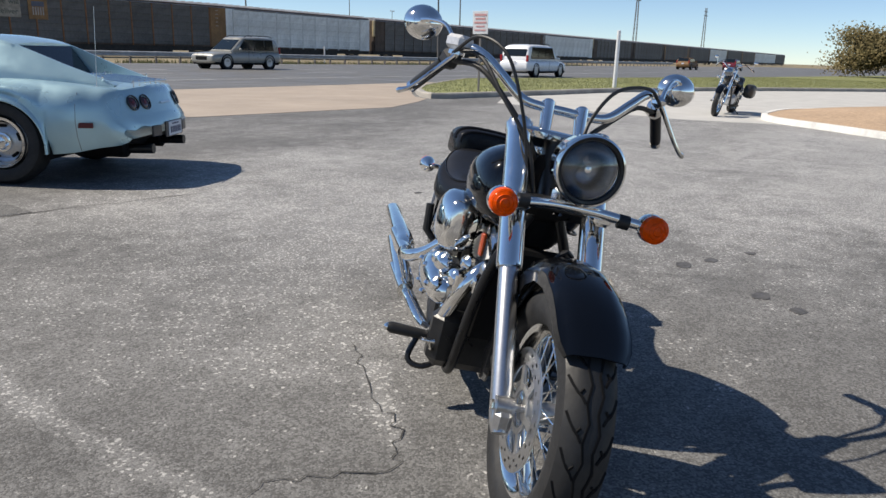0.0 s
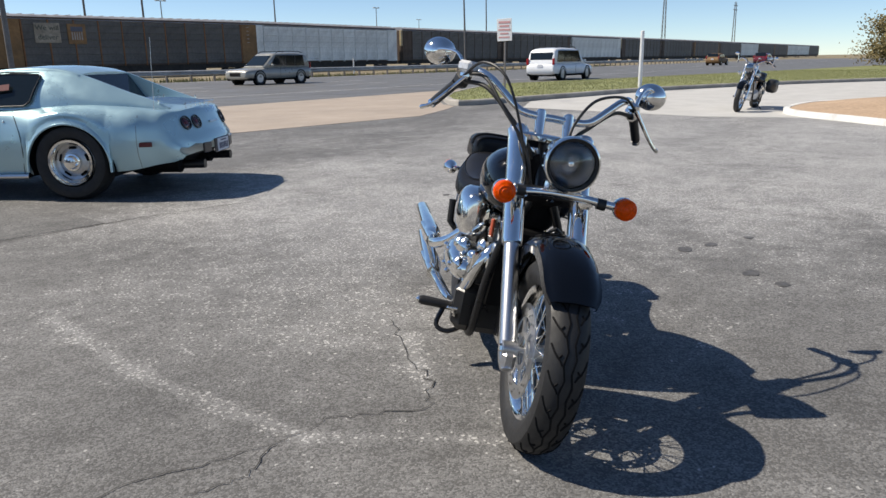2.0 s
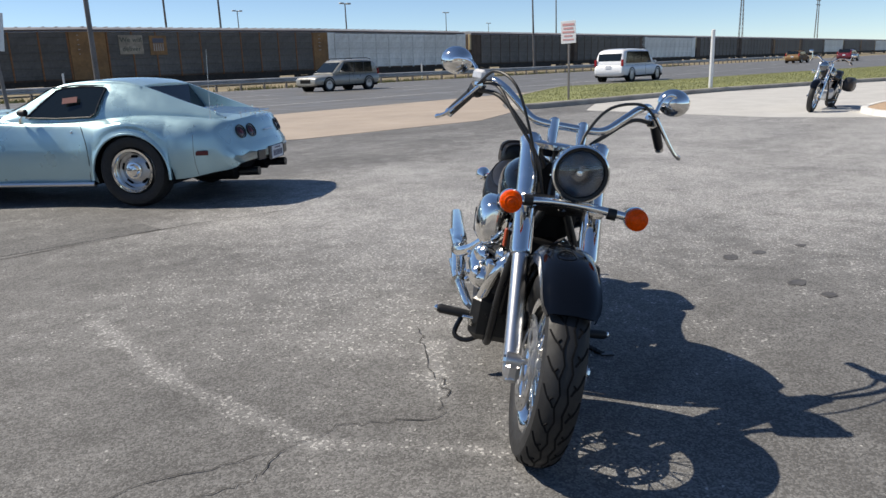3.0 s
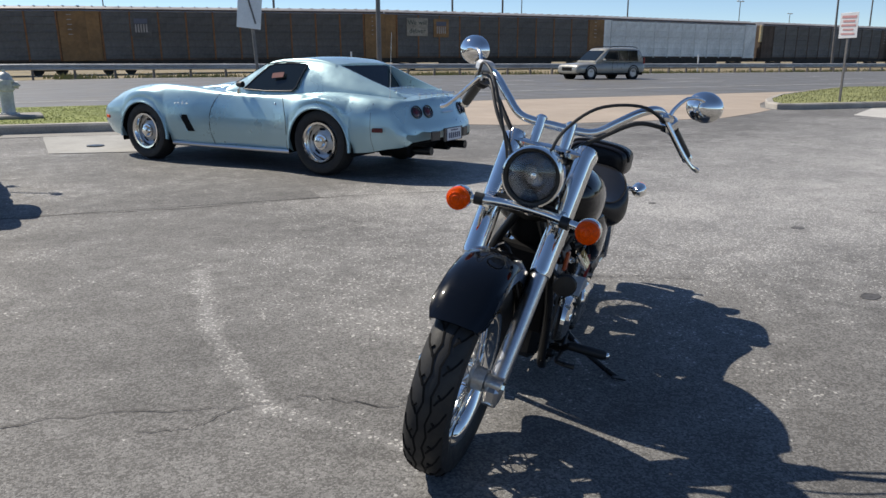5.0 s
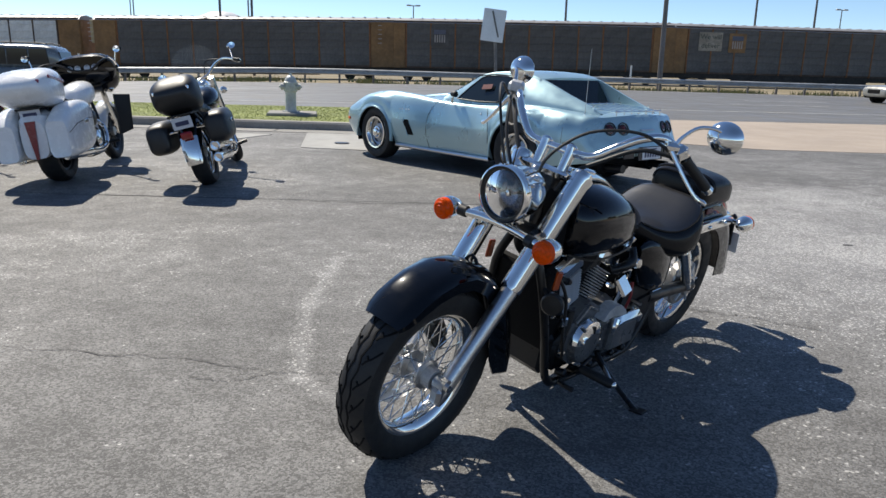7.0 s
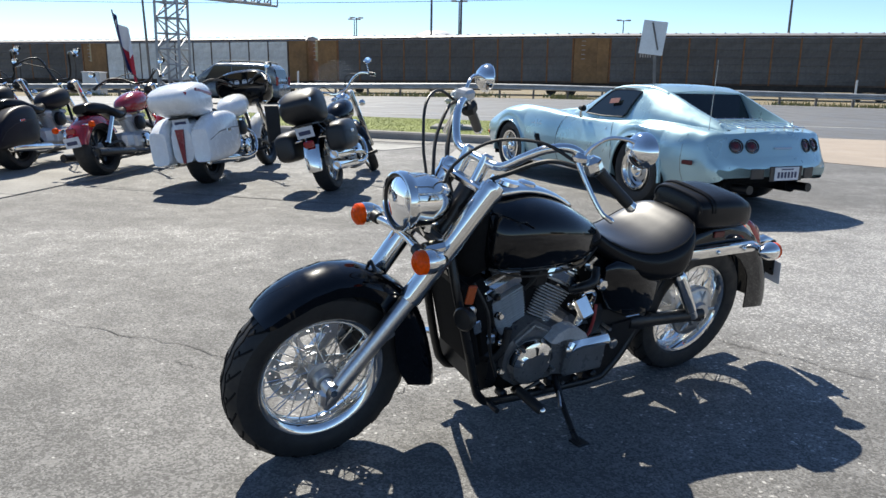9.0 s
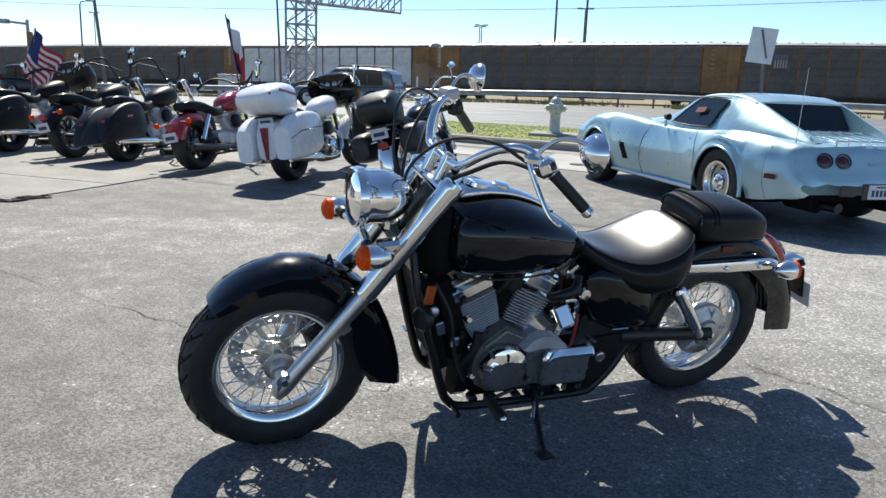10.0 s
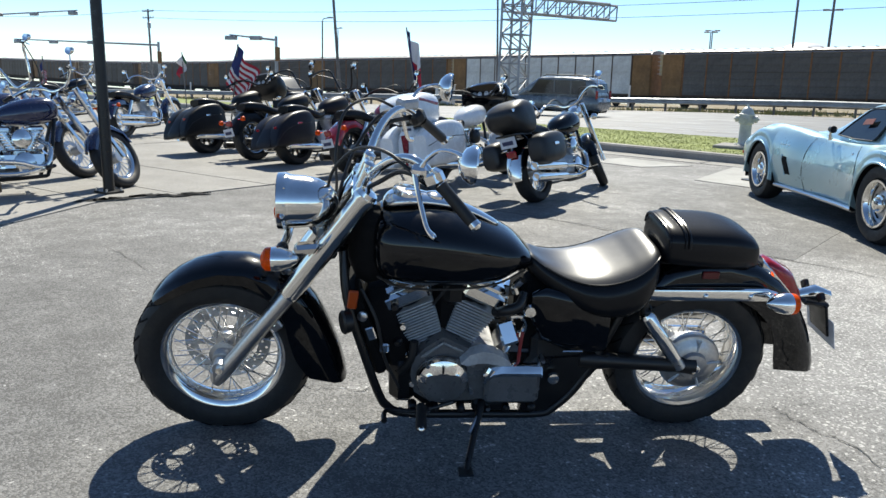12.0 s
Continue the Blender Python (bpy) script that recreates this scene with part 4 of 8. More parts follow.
part("dome", Geo().lathe([(0, 5.5), (9.5, 5.5), (11, 4.4), (12, 2.0), (12.2, 0.0)], (0, 0, 0), (0, 0, 1), 28), SIGN_WHITE, tnk)

# overhead wires
WIRE = mat("overhead_wire", (0.03, 0.03, 0.03), 0.6)
for i, (a, b, sag) in enumerate([((-91.4, 70, 8.7), (60, 85, 14), 2.2), ((-91.4, 70, 7.7), (60, 85, 13), 2.4), ((22, 43.5, 11.5), (241, 80, 19), 2.0), ((59.9, 85, 13.5), (241, 80, 20.6), 2.5), ((-200, 80, 12), (-91.4, 70, 8.7), 1.5)]):
    P = [Vector(a).lerp(Vector(b), k / 24) - Vector((0, 0, sag * 4 * (k / 24) * (1 - k / 24))) for k in range(25)]
    w = part("overhead_wire", Geo().tube(P, 0.03, 4), WIRE)
    tagged(w, "thin dark overhead power wire", "wire", "overhead wires")


# ---- motorcycles: shared pieces ----
def tyre_geo(R, half, rim, n=56):
    w = half
    prof = [(-w * 0.58, rim + 0.004), (-w * 0.85, rim + 0.018), (-w, rim + (R - rim) * 0.48), (-w * 0.93, R - (R - rim) * 0.24), (-w * 0.66, R - (R - rim) * 0.075), (-w * 0.33, R - (R - rim) * 0.015), (0, R)]
    prof = prof + [(-a, r) for a, r in prof[-2::-1]] + [(w * 0.5, rim - 0.004), (-w * 0.5, rim - 0.004)]
    return Geo().lathe(prof, (0, 0, 0), (0, 1, 0), n, loop=True)


def rim_geo(r, half, n=48):
    h = half
    prof = [(-h, r), (-h - 0.004, r + 0.011), (-h + 0.004, r + 0.013), (-h + 0.008, r + 0.002), (-h * 0.5, r - 0.010), (0, r - 0.014), (h * 0.5, r - 0.010), (h - 0.008, r + 0.002), (h - 0.004, r + 0.013), (h + 0.004, r + 0.011), (h, r), (h * 0.55, r - 0.016), (0, r - 0.021), (-h * 0.55, r - 0.016)]
    return Geo().lathe(prof, (0, 0, 0), (0, 1, 0), n, loop=True)


def spokes(parent, r_rim, r_hub, flange, count=40, rad=0.0021):
    """Crossed wire spokes, one mesh for each of the four leanings, shared round the wheel."""
    step = 2 * math.pi / count
    kinds = []
    for k in range(4):
        s = 1 if k % 2 == 0 else -1
        lean = 0.62 if k < 2 else -0.62
        a = (r_hub * math.cos(lean), s * flange, r_hub * math.sin(lean))
        b = (r_rim, s * 0.008, 0.0)
        kinds.append(mesh_of("spoke", Geo().tube([a, b], rad, 5), CHROME))
    for i in range(count):
        o = new("spoke", kinds[i % 4])
        o.parent = parent
        o.rotation_euler = (0, -step * i, 0)


def perforated_disc(r0, r1, thick, n=72):
    """A brake disc with real holes in two rows."""
    rows = [r0, r0 + (r1 - r0) * 0.25, r0 + (r1 - r0) * 0.42, r0 + (r1 - r0) * 0.62, r0 + (r1 - r0) * 0.8, r1]
    g = Geo()
    for i in range(n):
        a0, a1 = 2 * math.pi * i / n, 2 * math.pi * (i + 1) / n
        for j in range(5):
            if (j == 1 and i % 4 == 0) or (j == 3 and i % 4 == 2):
                continue
            q = [(rows[j], a0), (rows[j + 1], a0), (rows[j + 1], a1), (rows[j], a1)]
            vs = [(r * math.cos(a), y, r * math.sin(a)) for y in (-thick / 2, thick / 2) for r, a in q]
            g.add(vs, [(0, 1, 2, 3), (4, 7, 6, 5), (1, 5, 6, 2), (0, 3, 7, 4)])
    return g


def fender_geo(c, stations, half, thick=0.005, roll=0.8):
    """A mudguard: stations of (angle in degrees, outer radius, inner radius, width factor) round c in the x-z plane."""
    rings = []
    for ang, ro, ri, k in stations:
        a = radians(ang)
        d = Vector((math.cos(a), 0, math.sin(a)))
        w = half * k
        drop = ro - ri
        sec = [(-w, ri), (-w, ri + drop * 0.5), (-w * 0.975, ro - min(0.042, drop * 0.5)), (-w * 0.82, ro - min(0.018, drop * 0.22)), (-w * 0.45, ro - 0.004), (0, ro), (w * 0.45, ro - 0.004), (w * 0.82, ro - min(0.018, drop * 0.22)), (w * 0.975, ro - min(0.042, drop * 0.5)), (w, ri + drop * 0.5), (w, ri)]
        inner = [(y * (1 - thick / max(w, 0.01)), r - (thick if abs(y) < w * 0.97 else 0)) for y, r in sec[::-1]]
        rings.append([Vector(c) + d * r + Vector((0, y, 0)) for y, r in sec + inner])
    return Geo().loft(rings, caps=True)


def body_loft(rows, n=20, power=2.4):
    """Rows of (x, zb, zt, w[, yc]): rounded sections lofted along x."""
    rings = []
    for row in rows:
        x, zb, zt, w = row[:4]
        yc = row[4] if len(row) > 4 else 0.0
        zc, h = (zb + zt) / 2, (zt - zb) / 2
        ring = []
        for k in range(n):
            a = 2 * math.pi * k / n
            ca, sa = math.cos(a), math.sin(a)
            ring.append((x, yc + w * math.copysign(abs(ca) ** (2 / power), ca), zc + h * math.copysign(abs(sa) ** (2 / power), sa)))
        rings.append(ring)
    return Geo().loft(rings, caps=True)


def dense(rows, sub=4):
    """Smoothly adds stations between the rows of a loft."""
    xs = list(range(len(rows)))
    out = []
    for i in range((len(rows) - 1) * sub + 1):
        t = i / sub
        out.append(tuple(spline(xs, [r[c] for r in rows], t) for c in range(len(rows[0]))))
    return out


def mirrored(pts):
    return [(x, -y, z) for x, y, z in pts]


# ---- the black cruiser in front ----
BIKE_AT, BIKE_HEAD, BIKE_LEAN = (1.757, 0.628, 0.0), 218.1, 11.2
bike = thing("motorcycle", "black cruiser motorcycle with chrome fork, leaning on its side stand", "motorcycle",
             m=pose(*BIKE_AT, 0, 0, BIKE_HEAD) @ pose(0, 0, 0, -BIKE_LEAN, 0, 0))
FA, RA = (0.050, 0, 0.299), (-1.600, 0, 0.297)


def grooves(R, half, count, rim=0.2, rad=0.0036):
    """Tread cuts: a zigzag near the middle and long slanted cuts to both shoulders."""
    def skin(q):
        return R - (R - rim) * spline([0, 0.33, 0.66, 0.93], [0.0, 0.015, 0.075, 0.24], abs(q)) - 0.0008

    def at(q, a):
        r = skin(q)
        return (r * math.cos(a), half * q, r * math.sin(a))
    g = Geo()
    for s in (-1, 1):
        zig = [at(s * (0.14 if k % 2 else 0.28), 2 * math.pi * (k + 0.5 * (s > 0)) / (count * 2)) for k in range(count * 2 + 1)]
        g.tube(zig, rad, 4)
        for i in range(count):
            a0 = 2 * math.pi * (i + (0.5 if s > 0 else 0.0)) / count
            g.tube([at(s * q, a0 + da) for q, da in ((0.34, 0.0), (0.46, 0.045), (0.60, 0.075), (0.74, 0.13), (0.86, 0.20))], rad, 4)
            g.tube([at(s * q, a0 + 0.10 + da) for q, da in ((0.40, 0.0), (0.52, -0.03))], rad, 4)
    return g


def wire_wheel(name, at, R, half, rim_r, rim_half, hub):
    w = part(name, rim_geo(rim_r, rim_half), CHROME, bike, "chrome wire-spoked wheel")
    w.location = at
    part("tyre", tyre_geo(R, half, rim_r), RUBBER, w, "black rubber tyre with chevron tread")
    tagged(part("tread_groove", grooves(R, half, 24, rim_r), MATTE_DARK, w), kind="stuff")
    part("hub", hub, ALLOY, w)
    spokes(w, rim_r - 0.012, 0.044, 0.034)
    return w


hub_f = Geo().lathe([(-0.052, 0), (-0.052, 0.03), (-0.038, 0.034), (-0.036, 0.05), (-0.030, 0.05), (-0.026, 0.026), (0.026, 0.026), (0.030, 0.05), (0.036, 0.05), (0.040, 0.036), (0.074, 0.034), (0.076, 0.020), (0.085, 0.018), (0.085, 0)], (0, 0, 0), (0, 1, 0), 24)
fw = wire_wheel("front_wheel", FA, 0.302, 0.062, 0.198, 0.040, hub_f)
disc = part("brake_disc", perforated_disc(0.105, 0.148, 0.005), STEEL, fw)
disc.location = (0, -0.062, 0)
g = Geo().lathe([(-0.003, 0.045), (-0.003, 0.06), (0.003, 0.06), (0.003, 0.045)], (0, -0.060, 0), (0, 1, 0), 24, loop=True)
for k in range(6):
    a = k * math.pi / 3
    part("carrier_arm", Geo().box((0.085 * math.cos(a), -0.060, 0.085 * math.sin(a)), (0.055, 0.006, 0.02), Matrix.Rotation(-a, 3, "Y")), ALLOY, fw)
part("disc_carrier", g, ALLOY, fw)
hub_r = Geo().lathe([(-0.075, 0), (-0.075, 0.055), (-0.05, 0.07), (-0.02, 0.06), (0.02, 0.06), (0.04, 0.075), (0.05, 0.078), (0.05, 0)], (0, 0, 0), (0, 1, 0), 24)
wire_wheel("rear_wheel", RA, 0.297, 0.080, 0.192, 0.056, hub_r)
fd = Geo().lathe([(0.045, 0.0), (0.045, 0.108), (0.075, 0.112), (0.083, 0.106), (0.086, 0.092), (0.098, 0.080), (0.104, 0.055), (0.118, 0.048), (0.122, 0.030), (0.122, 0)], RA, (0, 1, 0), 32)
part("final_drive", fd, ALLOY, bike, "round polished final drive housing")
for k in range(5):
    a = 0.5 + k * 2 * math.pi / 5
    g = Geo().box((RA[0] + 0.075 * math.cos(a), 0.101, RA[2] + 0.075 * math.sin(a)), (0.055, 0.012, 0.008), Matrix.Rotation(-a, 3, "Y"), bev=0.003)
    part("drive_rib", g, GREY_ALLOY, bike)
part("axle_nut", Geo().lathe([(0, 0), (0, 0.019), (0.014, 0.019), (0.018, 0.012), (0.018, 0)], (RA[0], 0.122, RA[2]), (0, 1, 0), 6), CHROME, bike)

# fork
for s, side in ((1, "left"), (-1, "right")):
    y0, y1 = s * 0.102, s * 0.118
    low, mid_, top = Vector((0.072, y0, 0.238)), Vector((-0.184, y0 + s * 0.008, 0.574)), Vector((-0.430, y1, 0.925))
    leg = part("fork_leg", Geo().tube([low, low.lerp(mid_, 0.06), low.lerp(mid_, 0.12), mid_], [0.020, 0.026, 0.0275, 0.0275], 16), STEEL, bike, "polished fork slider")
    part("fork_cover", Geo().tube([mid_, mid_.lerp(top, 0.03), mid_.lerp(top, 0.93), mid_.lerp(top, 0.97), top], [0.033, 0.0355, 0.0355, 0.040, 0.040], 18), CHROME, leg, "chrome fork cover")
    part("fork_cap", Geo().tube([top, top + (top - mid_).normalized() * 0.014, top + (top - mid_).normalized() * 0.02], [0.034, 0.032, 0.018], 12), CHROME, leg)
    part("axle_clamp", Geo().tube([(0.052, s * 0.080, 0.300), (0.052, s * 0.124, 0.300)], 0.024, 14).box((0.060, s * 0.102, 0.268), (0.05, 0.045, 0.06), bev=0.012), STEEL, leg)
    part("axle_bolt", Geo().tube([(0.052, s * 0.124, 0.300), (0.052, s * 0.134, 0.300)], 0.013, 6), CHROME, leg)
    part("fender_bracket", Geo().box((-0.130, s * 0.092, 0.46), (0.04, 0.018, 0.06), Matrix.Rotation(0.6, 3, "Y"), bev=0.006), STEEL, leg)
    part("bracket_bolt", Geo().ball((-0.130, s * 0.104, 0.46), 0.009, 8), CHROME, leg)
part("axle", Geo().tube([(0.056, -0.10, 0.303), (0.056, 0.10, 0.303)], 0.010, 10), STEEL, bike)
part("brake_caliper", Geo().box((-0.095, -0.085, 0.365), (0.075, 0.05, 0.11), Matrix.Rotation(0.6, 3, "Y"), bev=0.014).box((-0.08, -0.055, 0.35), (0.05, 0.04, 0.08), Matrix.Rotation(0.6, 3, "Y"), bev=0.01), BLACK_METAL, bike)
part("triple_clamp", Geo().box((-0.418, 0, 0.905), (0.075, 0.25, 0.032), Matrix.Rotation(-0.58, 3, "Y"), bev=0.012), CHROME, bike, "chrome upper fork clamp")
part("triple_clamp", Geo().box((-0.305, 0, 0.735), (0.075, 0.25, 0.04), Matrix.Rotation(-0.58, 3, "Y"), bev=0.012), BLACK_METAL, bike)
part("steering_head", Geo().tube([(-0.43, 0, 0.885), (-0.33, 0, 0.70)], 0.038, 14), BLACK_METAL, bike)

# front mudguard
ff = fender_geo((0.030, 0, 0.299), [(45, 0.335, 0.304, 0.80), (50, 0.340, 0.299, 0.94), (57, 0.345, 0.295, 1.0), (65, 0.351, 0.293, 1.0), (74, 0.357, 0.296, 1.0), (88, 0.367, 0.301, 1.0), (102, 0.372, 0.302, 1.0), (116, 0.373, 0.292, 1.0), (130, 0.370, 0.268, 1.0), (145, 0.364, 0.240, 1.0), (158, 0.362, 0.222, 1.0), (170, 0.368, 0.220, 1.0), (180, 0.382, 0.230, 1.0), (188, 0.398, 0.252, 0.99), (194, 0.412, 0.280, 0.96)], 0.085)
part("front_fender", ff, BLACK_PAINT, bike, "deep gloss black front mudguard", sharp=50)
part("fender_stay", Geo().tube([(-0.14, 0.088, 0.47), (-0.10, 0.0, 0.665), (-0.14, -0.088, 0.47)], 0.006, 8, smooth=6), BLACK_METAL, bike)

# headlight and front indicators
hl = part("headlight", Geo().lathe([(0.010, 0.083), (0.019, 0.0855), (0.017, 0.0905), (0.0, 0.0925), (-0.016, 0.090), (-0.022, 0.086), (-0.07, 0.083), (-0.11, 0.074), (-0.145, 0.055), (-0.168, 0.028), (-0.175, 0.0)], (-0.170, 0.022, 0.866), (1, 0, 0), 40), CHROME, bike, "chrome bucket headlight")
part("headlight_bezel", Geo().lathe([(0.006, 0.075), (0.014, 0.077), (0.015, 0.0835), (0.006, 0.0845), (0.003, 0.080)], (-0.170, 0.022, 0.866), (1, 0, 0), 40, loop=True), BLACK_METAL, hl, "black headlight rim")
REFLECTOR = mat("lamp_reflector", (0.27, 0.28, 0.30), 0.16, 1.0, grain=0.06, scale=60)
part("reflector", Geo().lathe([(0.006, 0.075), (-0.02, 0.066), (-0.045, 0.042), (-0.056, 0.015), (-0.057, 0.0)], (-0.170, 0.022, 0.866), (1, 0, 0), 32), REFLECTOR, hl)
part("bulb_shield", Geo().lathe([(-0.05, 0.008), (-0.015, 0.013), (-0.008, 0.009), (-0.006, 0)], (-0.170, 0.022, 0.866), (1, 0, 0), 14), CHROME, hl)
lens = part("headlight_lens", Geo().lathe([(0.008, 0.078), (0.018, 0.055), (0.024, 0.028), (0.026, 0.0), (0.022, 0.0), (0.020, 0.028), (0.014, 0.055), (0.004, 0.078)], (-0.170, 0.022, 0.866), (1, 0, 0), 36), CLEAR, hl, "clear domed headlight glass")
lens.visible_shadow = False
for k in range(10):
    a = 0.2 + k * 0.63
    part("rim_screw", Geo().ball((-0.177, 0.022 + 0.092 * math.cos(a), 0.866 + 0.092 * math.sin(a)), 0.004, 6), CHROME, hl)
part("headlight_bracket", Geo().box((-0.285, 0.01, 0.775), (0.05, 0.07, 0.05), bev=0.012).tube([(-0.25, 0.01, 0.80), (-0.30, 0.01, 0.73)], 0.02, 10), CHROME, bike)
part("signal_bar", Geo().tube([(-0.164, -0.160, 0.750), (-0.182, -0.05, 0.762), (-0.182, 0.07, 0.764), (-0.164, 0.205, 0.757)], [0.013, 0.014, 0.014, 0.013], 12, smooth=4), CHROME, bike, "chrome crossbar of the front indicators")
for s in (1, -1):
    part("bar_collar", Geo().tube([(-0.173, 0.012 + s * 0.122, 0.757), (-0.170, 0.012 + s * 0.150, 0.756)], 0.019, 12), BLACK_PLASTIC, bike)
    part("signal_clamp", Geo().box((-0.255, s * 0.112, 0.745), (0.10, 0.05, 0.035), Matrix.Rotation(0.1, 3, "Y"), bev=0.012), CHROME, bike)


def indicator(x, y, z, way):
    b = part("indicator", Geo().lathe([(0.012, 0.036), (0.0, 0.038), (-0.02, 0.036), (-0.045, 0.026), (-0.065, 0.012), (-0.072, 0)], (x, y, z), (way, 0, 0), 22), CHROME, bike, "chrome bullet indicator with amber lens")
    part("indicator_lens", Geo().lathe([(0.006, 0.0365), (0.028, 0.0350), (0.037, 0.025), (0.041, 0.010), (0.042, 0)], (x, y, z), (way, 0, 0), 22), AMBER, b, "amber lens")
    for r in (0.012, 0.022, 0.031):
        part("lens_ring", Geo().lathe([(0.0, r - 0.0012), (0.0018, r), (0.0, r + 0.0012)], (x + way * (0.0405 if r < 0.02 else 0.0375 if r < 0.03 else 0.031), y, z), (way, 0, 0), 20, loop=True), AMBER, b)
    return b


indicator(-0.158, 0.222, 0.757, 1)
indicator(-0.158, -0.180, 0.748, 1)

# handlebar, controls and mirrors
HB = [(-0.437, 0, 0.988), (-0.437, 0.07, 0.988), (-0.446, 0.13, 0.998), (-0.472, 0.19, 1.045), (-0.510, 0.243, 1.085), (-0.560, 0.290, 1.098), (-0.612, 0.328, 1.062), (-0.655, 0.360, 1.020), (-0.708, 0.398, 0.968)]
part("handlebar", Geo().tube(mirrored(HB[:0:-1]) + HB, 0.0135, 14, smooth=5), CHROME, bike, "wide chrome pullback handlebar")
for s in (1, -1):
    S = (lambda pts: pts) if s == 1 else mirrored
    part("riser", Geo().tube([(-0.405, s * 0.05, 0.915), (-0.437, s * 0.05, 0.985), (-0.442, s * 0.05, 1.004), (-0.445, s * 0.05, 1.010)], [0.017, 0.020, 0.020, 0.012], 14), CHROME, bike)
    gr = part("grip", Geo().tube(S([(-0.632, 0.343, 1.043), (-0.640, 0.349, 1.035), (-0.712, 0.401, 0.964), (-0.718, 0.405, 0.958)]), [0.020, 0.0175, 0.0175, 0.016], 14), BLACK_PLASTIC, bike, "black rubber grip")
    part("grip_end", Geo().tube(S([(-0.718, 0.405, 0.958), (-0.727, 0.412, 0.949), (-0.732, 0.416, 0.944)]), [0.017, 0.018, 0.010], 12), CHROME, gr)
    part("switch_housing", Geo().box((-0.612, s * 0.328, 1.058), (0.06, 0.05, 0.055), Matrix.Rotation(s * -0.5, 3, "Z") @ Matrix.Rotation(0.5, 3, "Y"), bev=0.015), CHROME if s == 1 else BLACK_PLASTIC, bike)
    part("lever_perch", Geo().box((-0.572, s * 0.318, 1.078), (0.05, 0.04, 0.035), Matrix.Rotation(s * -0.5, 3, "Z"), bev=0.012), CHROME, bike)
    part("lever", Geo().tube(S([(-0.560, 0.322, 1.070), (-0.566, 0.352, 1.035), (-0.578, 0.395, 0.985), (-0.590, 0.430, 0.950), (-0.604, 0.452, 0.938), (-0.610, 0.458, 0.934)]), [0.009, 0.0075, 0.007, 0.0065, 0.009, 0.007], 10, smooth=4), CHROME, bike, "polished hand lever")
    ym = s * 0.418
    xm, zm = (-0.700, 1.130) if s == 1 else (-0.728, 1.146)
    shell_ = Geo().lathe([(-0.015, 0.056), (-0.010, 0.060), (0.0, 0.0595), (0.016, 0.050), (0.028, 0.033), (0.034, 0.015), (0.036, 0)], (xm, ym, zm), (0.96, -0.24 if s < 0 else -0.10, 0.05), 32)
    shell_.v = [(x, y, zm + (z - zm) * 0.86) for x, y, z in shell_.v]
    mi = part("mirror", shell_, CHROME, bike, "oval chrome mirror")
    glass_ = Geo().lathe([(-0.012, 0.056), (-0.014, 0.0)], (xm, ym, zm), (0.96, -0.24 if s < 0 else -0.10, 0.05), 32)
    glass_.v = [(x, y, zm + (z - zm) * 0.86) for x, y, z in glass_.v]
    part("mirror_glass", glass_, MIRROR_GLASS, mi)
    part("mirror_stem", Geo().tube([(-0.575, s * 0.325, 1.085), (-0.590, s * 0.335, 1.115), (-0.622, s * 0.362, 1.150), (-0.662, s * 0.400, 1.155), (-0.690, s * 0.425, 1.140 if s == 1 else 1.150)], [0.008, 0.0065, 0.006, 0.006, 0.009], 10, smooth=4), CHROME, mi)
part("master_cylinder", Geo().box((-0.575, -0.315, 1.108), (0.075, 0.055, 0.04), Matrix.Rotation(0.55, 3, "Z"), bev=0.010), GREY_ALLOY, bike, "grey brake fluid reservoir")
for pts, r in (([(-0.555, 0.318, 1.070), (-0.48, 0.24, 1.105), (-0.40, 0.12, 1.075), (-0.33, 0.045, 0.985), (-0.31, 0.03, 0.90), (-0.33, 0.03, 0.80)], 0.0052),
               ([(-0.60, 0.325, 1.045), (-0.53, 0.235, 1.045), (-0.47, 0.14, 0.98), (-0.43, 0.08, 0.93), (-0.40, 0.05, 0.86)], 0.0075),
               ([(-0.56, -0.318, 1.085), (-0.48, -0.26, 1.08), (-0.40, -0.19, 0.99), (-0.35, -0.10, 0.88), (-0.32, -0.06, 0.76)], 0.006),
               ([(-0.59, -0.325, 1.055), (-0.50, -0.25, 1.05), (-0.43, -0.16, 0.97), (-0.40, -0.08, 0.88), (-0.42, -0.04, 0.80)], 0.008),
               ([(-0.56, -0.330, 1.075), (-0.45, -0.285, 1.13), (-0.36, -0.215, 1.10), (-0.33, -0.15, 0.98), (-0.33, -0.10, 0.84), (-0.27, -0.09, 0.68), (-0.16, -0.11, 0.47), (-0.13, -0.095, 0.42)], 0.005)):
    part("control_cable", Geo().tube(pts, r, 8, smooth=6), BLACK_PLASTIC, bike)

# the whole front end is turned very slightly about the steering axis
AXIS_AT, AXIS_WAY = Vector((-0.38, 0, 0.79)), Vector((-0.10, 0, 0.185)).normalized()
turned = Matrix.Translation(AXIS_AT) @ Matrix.Rotation(radians(1.0), 4, AXIS_WAY) @ Matrix.Translation(-AXIS_AT)
fixed = ("rear_wheel", "final_drive", "drive_rib", "axle_nut", "steering_head")
for o in [q for q in bike.children if q.name.split(".")[0] not in fixed]:
    o.matrix_basis = turned @ o.matrix_basis

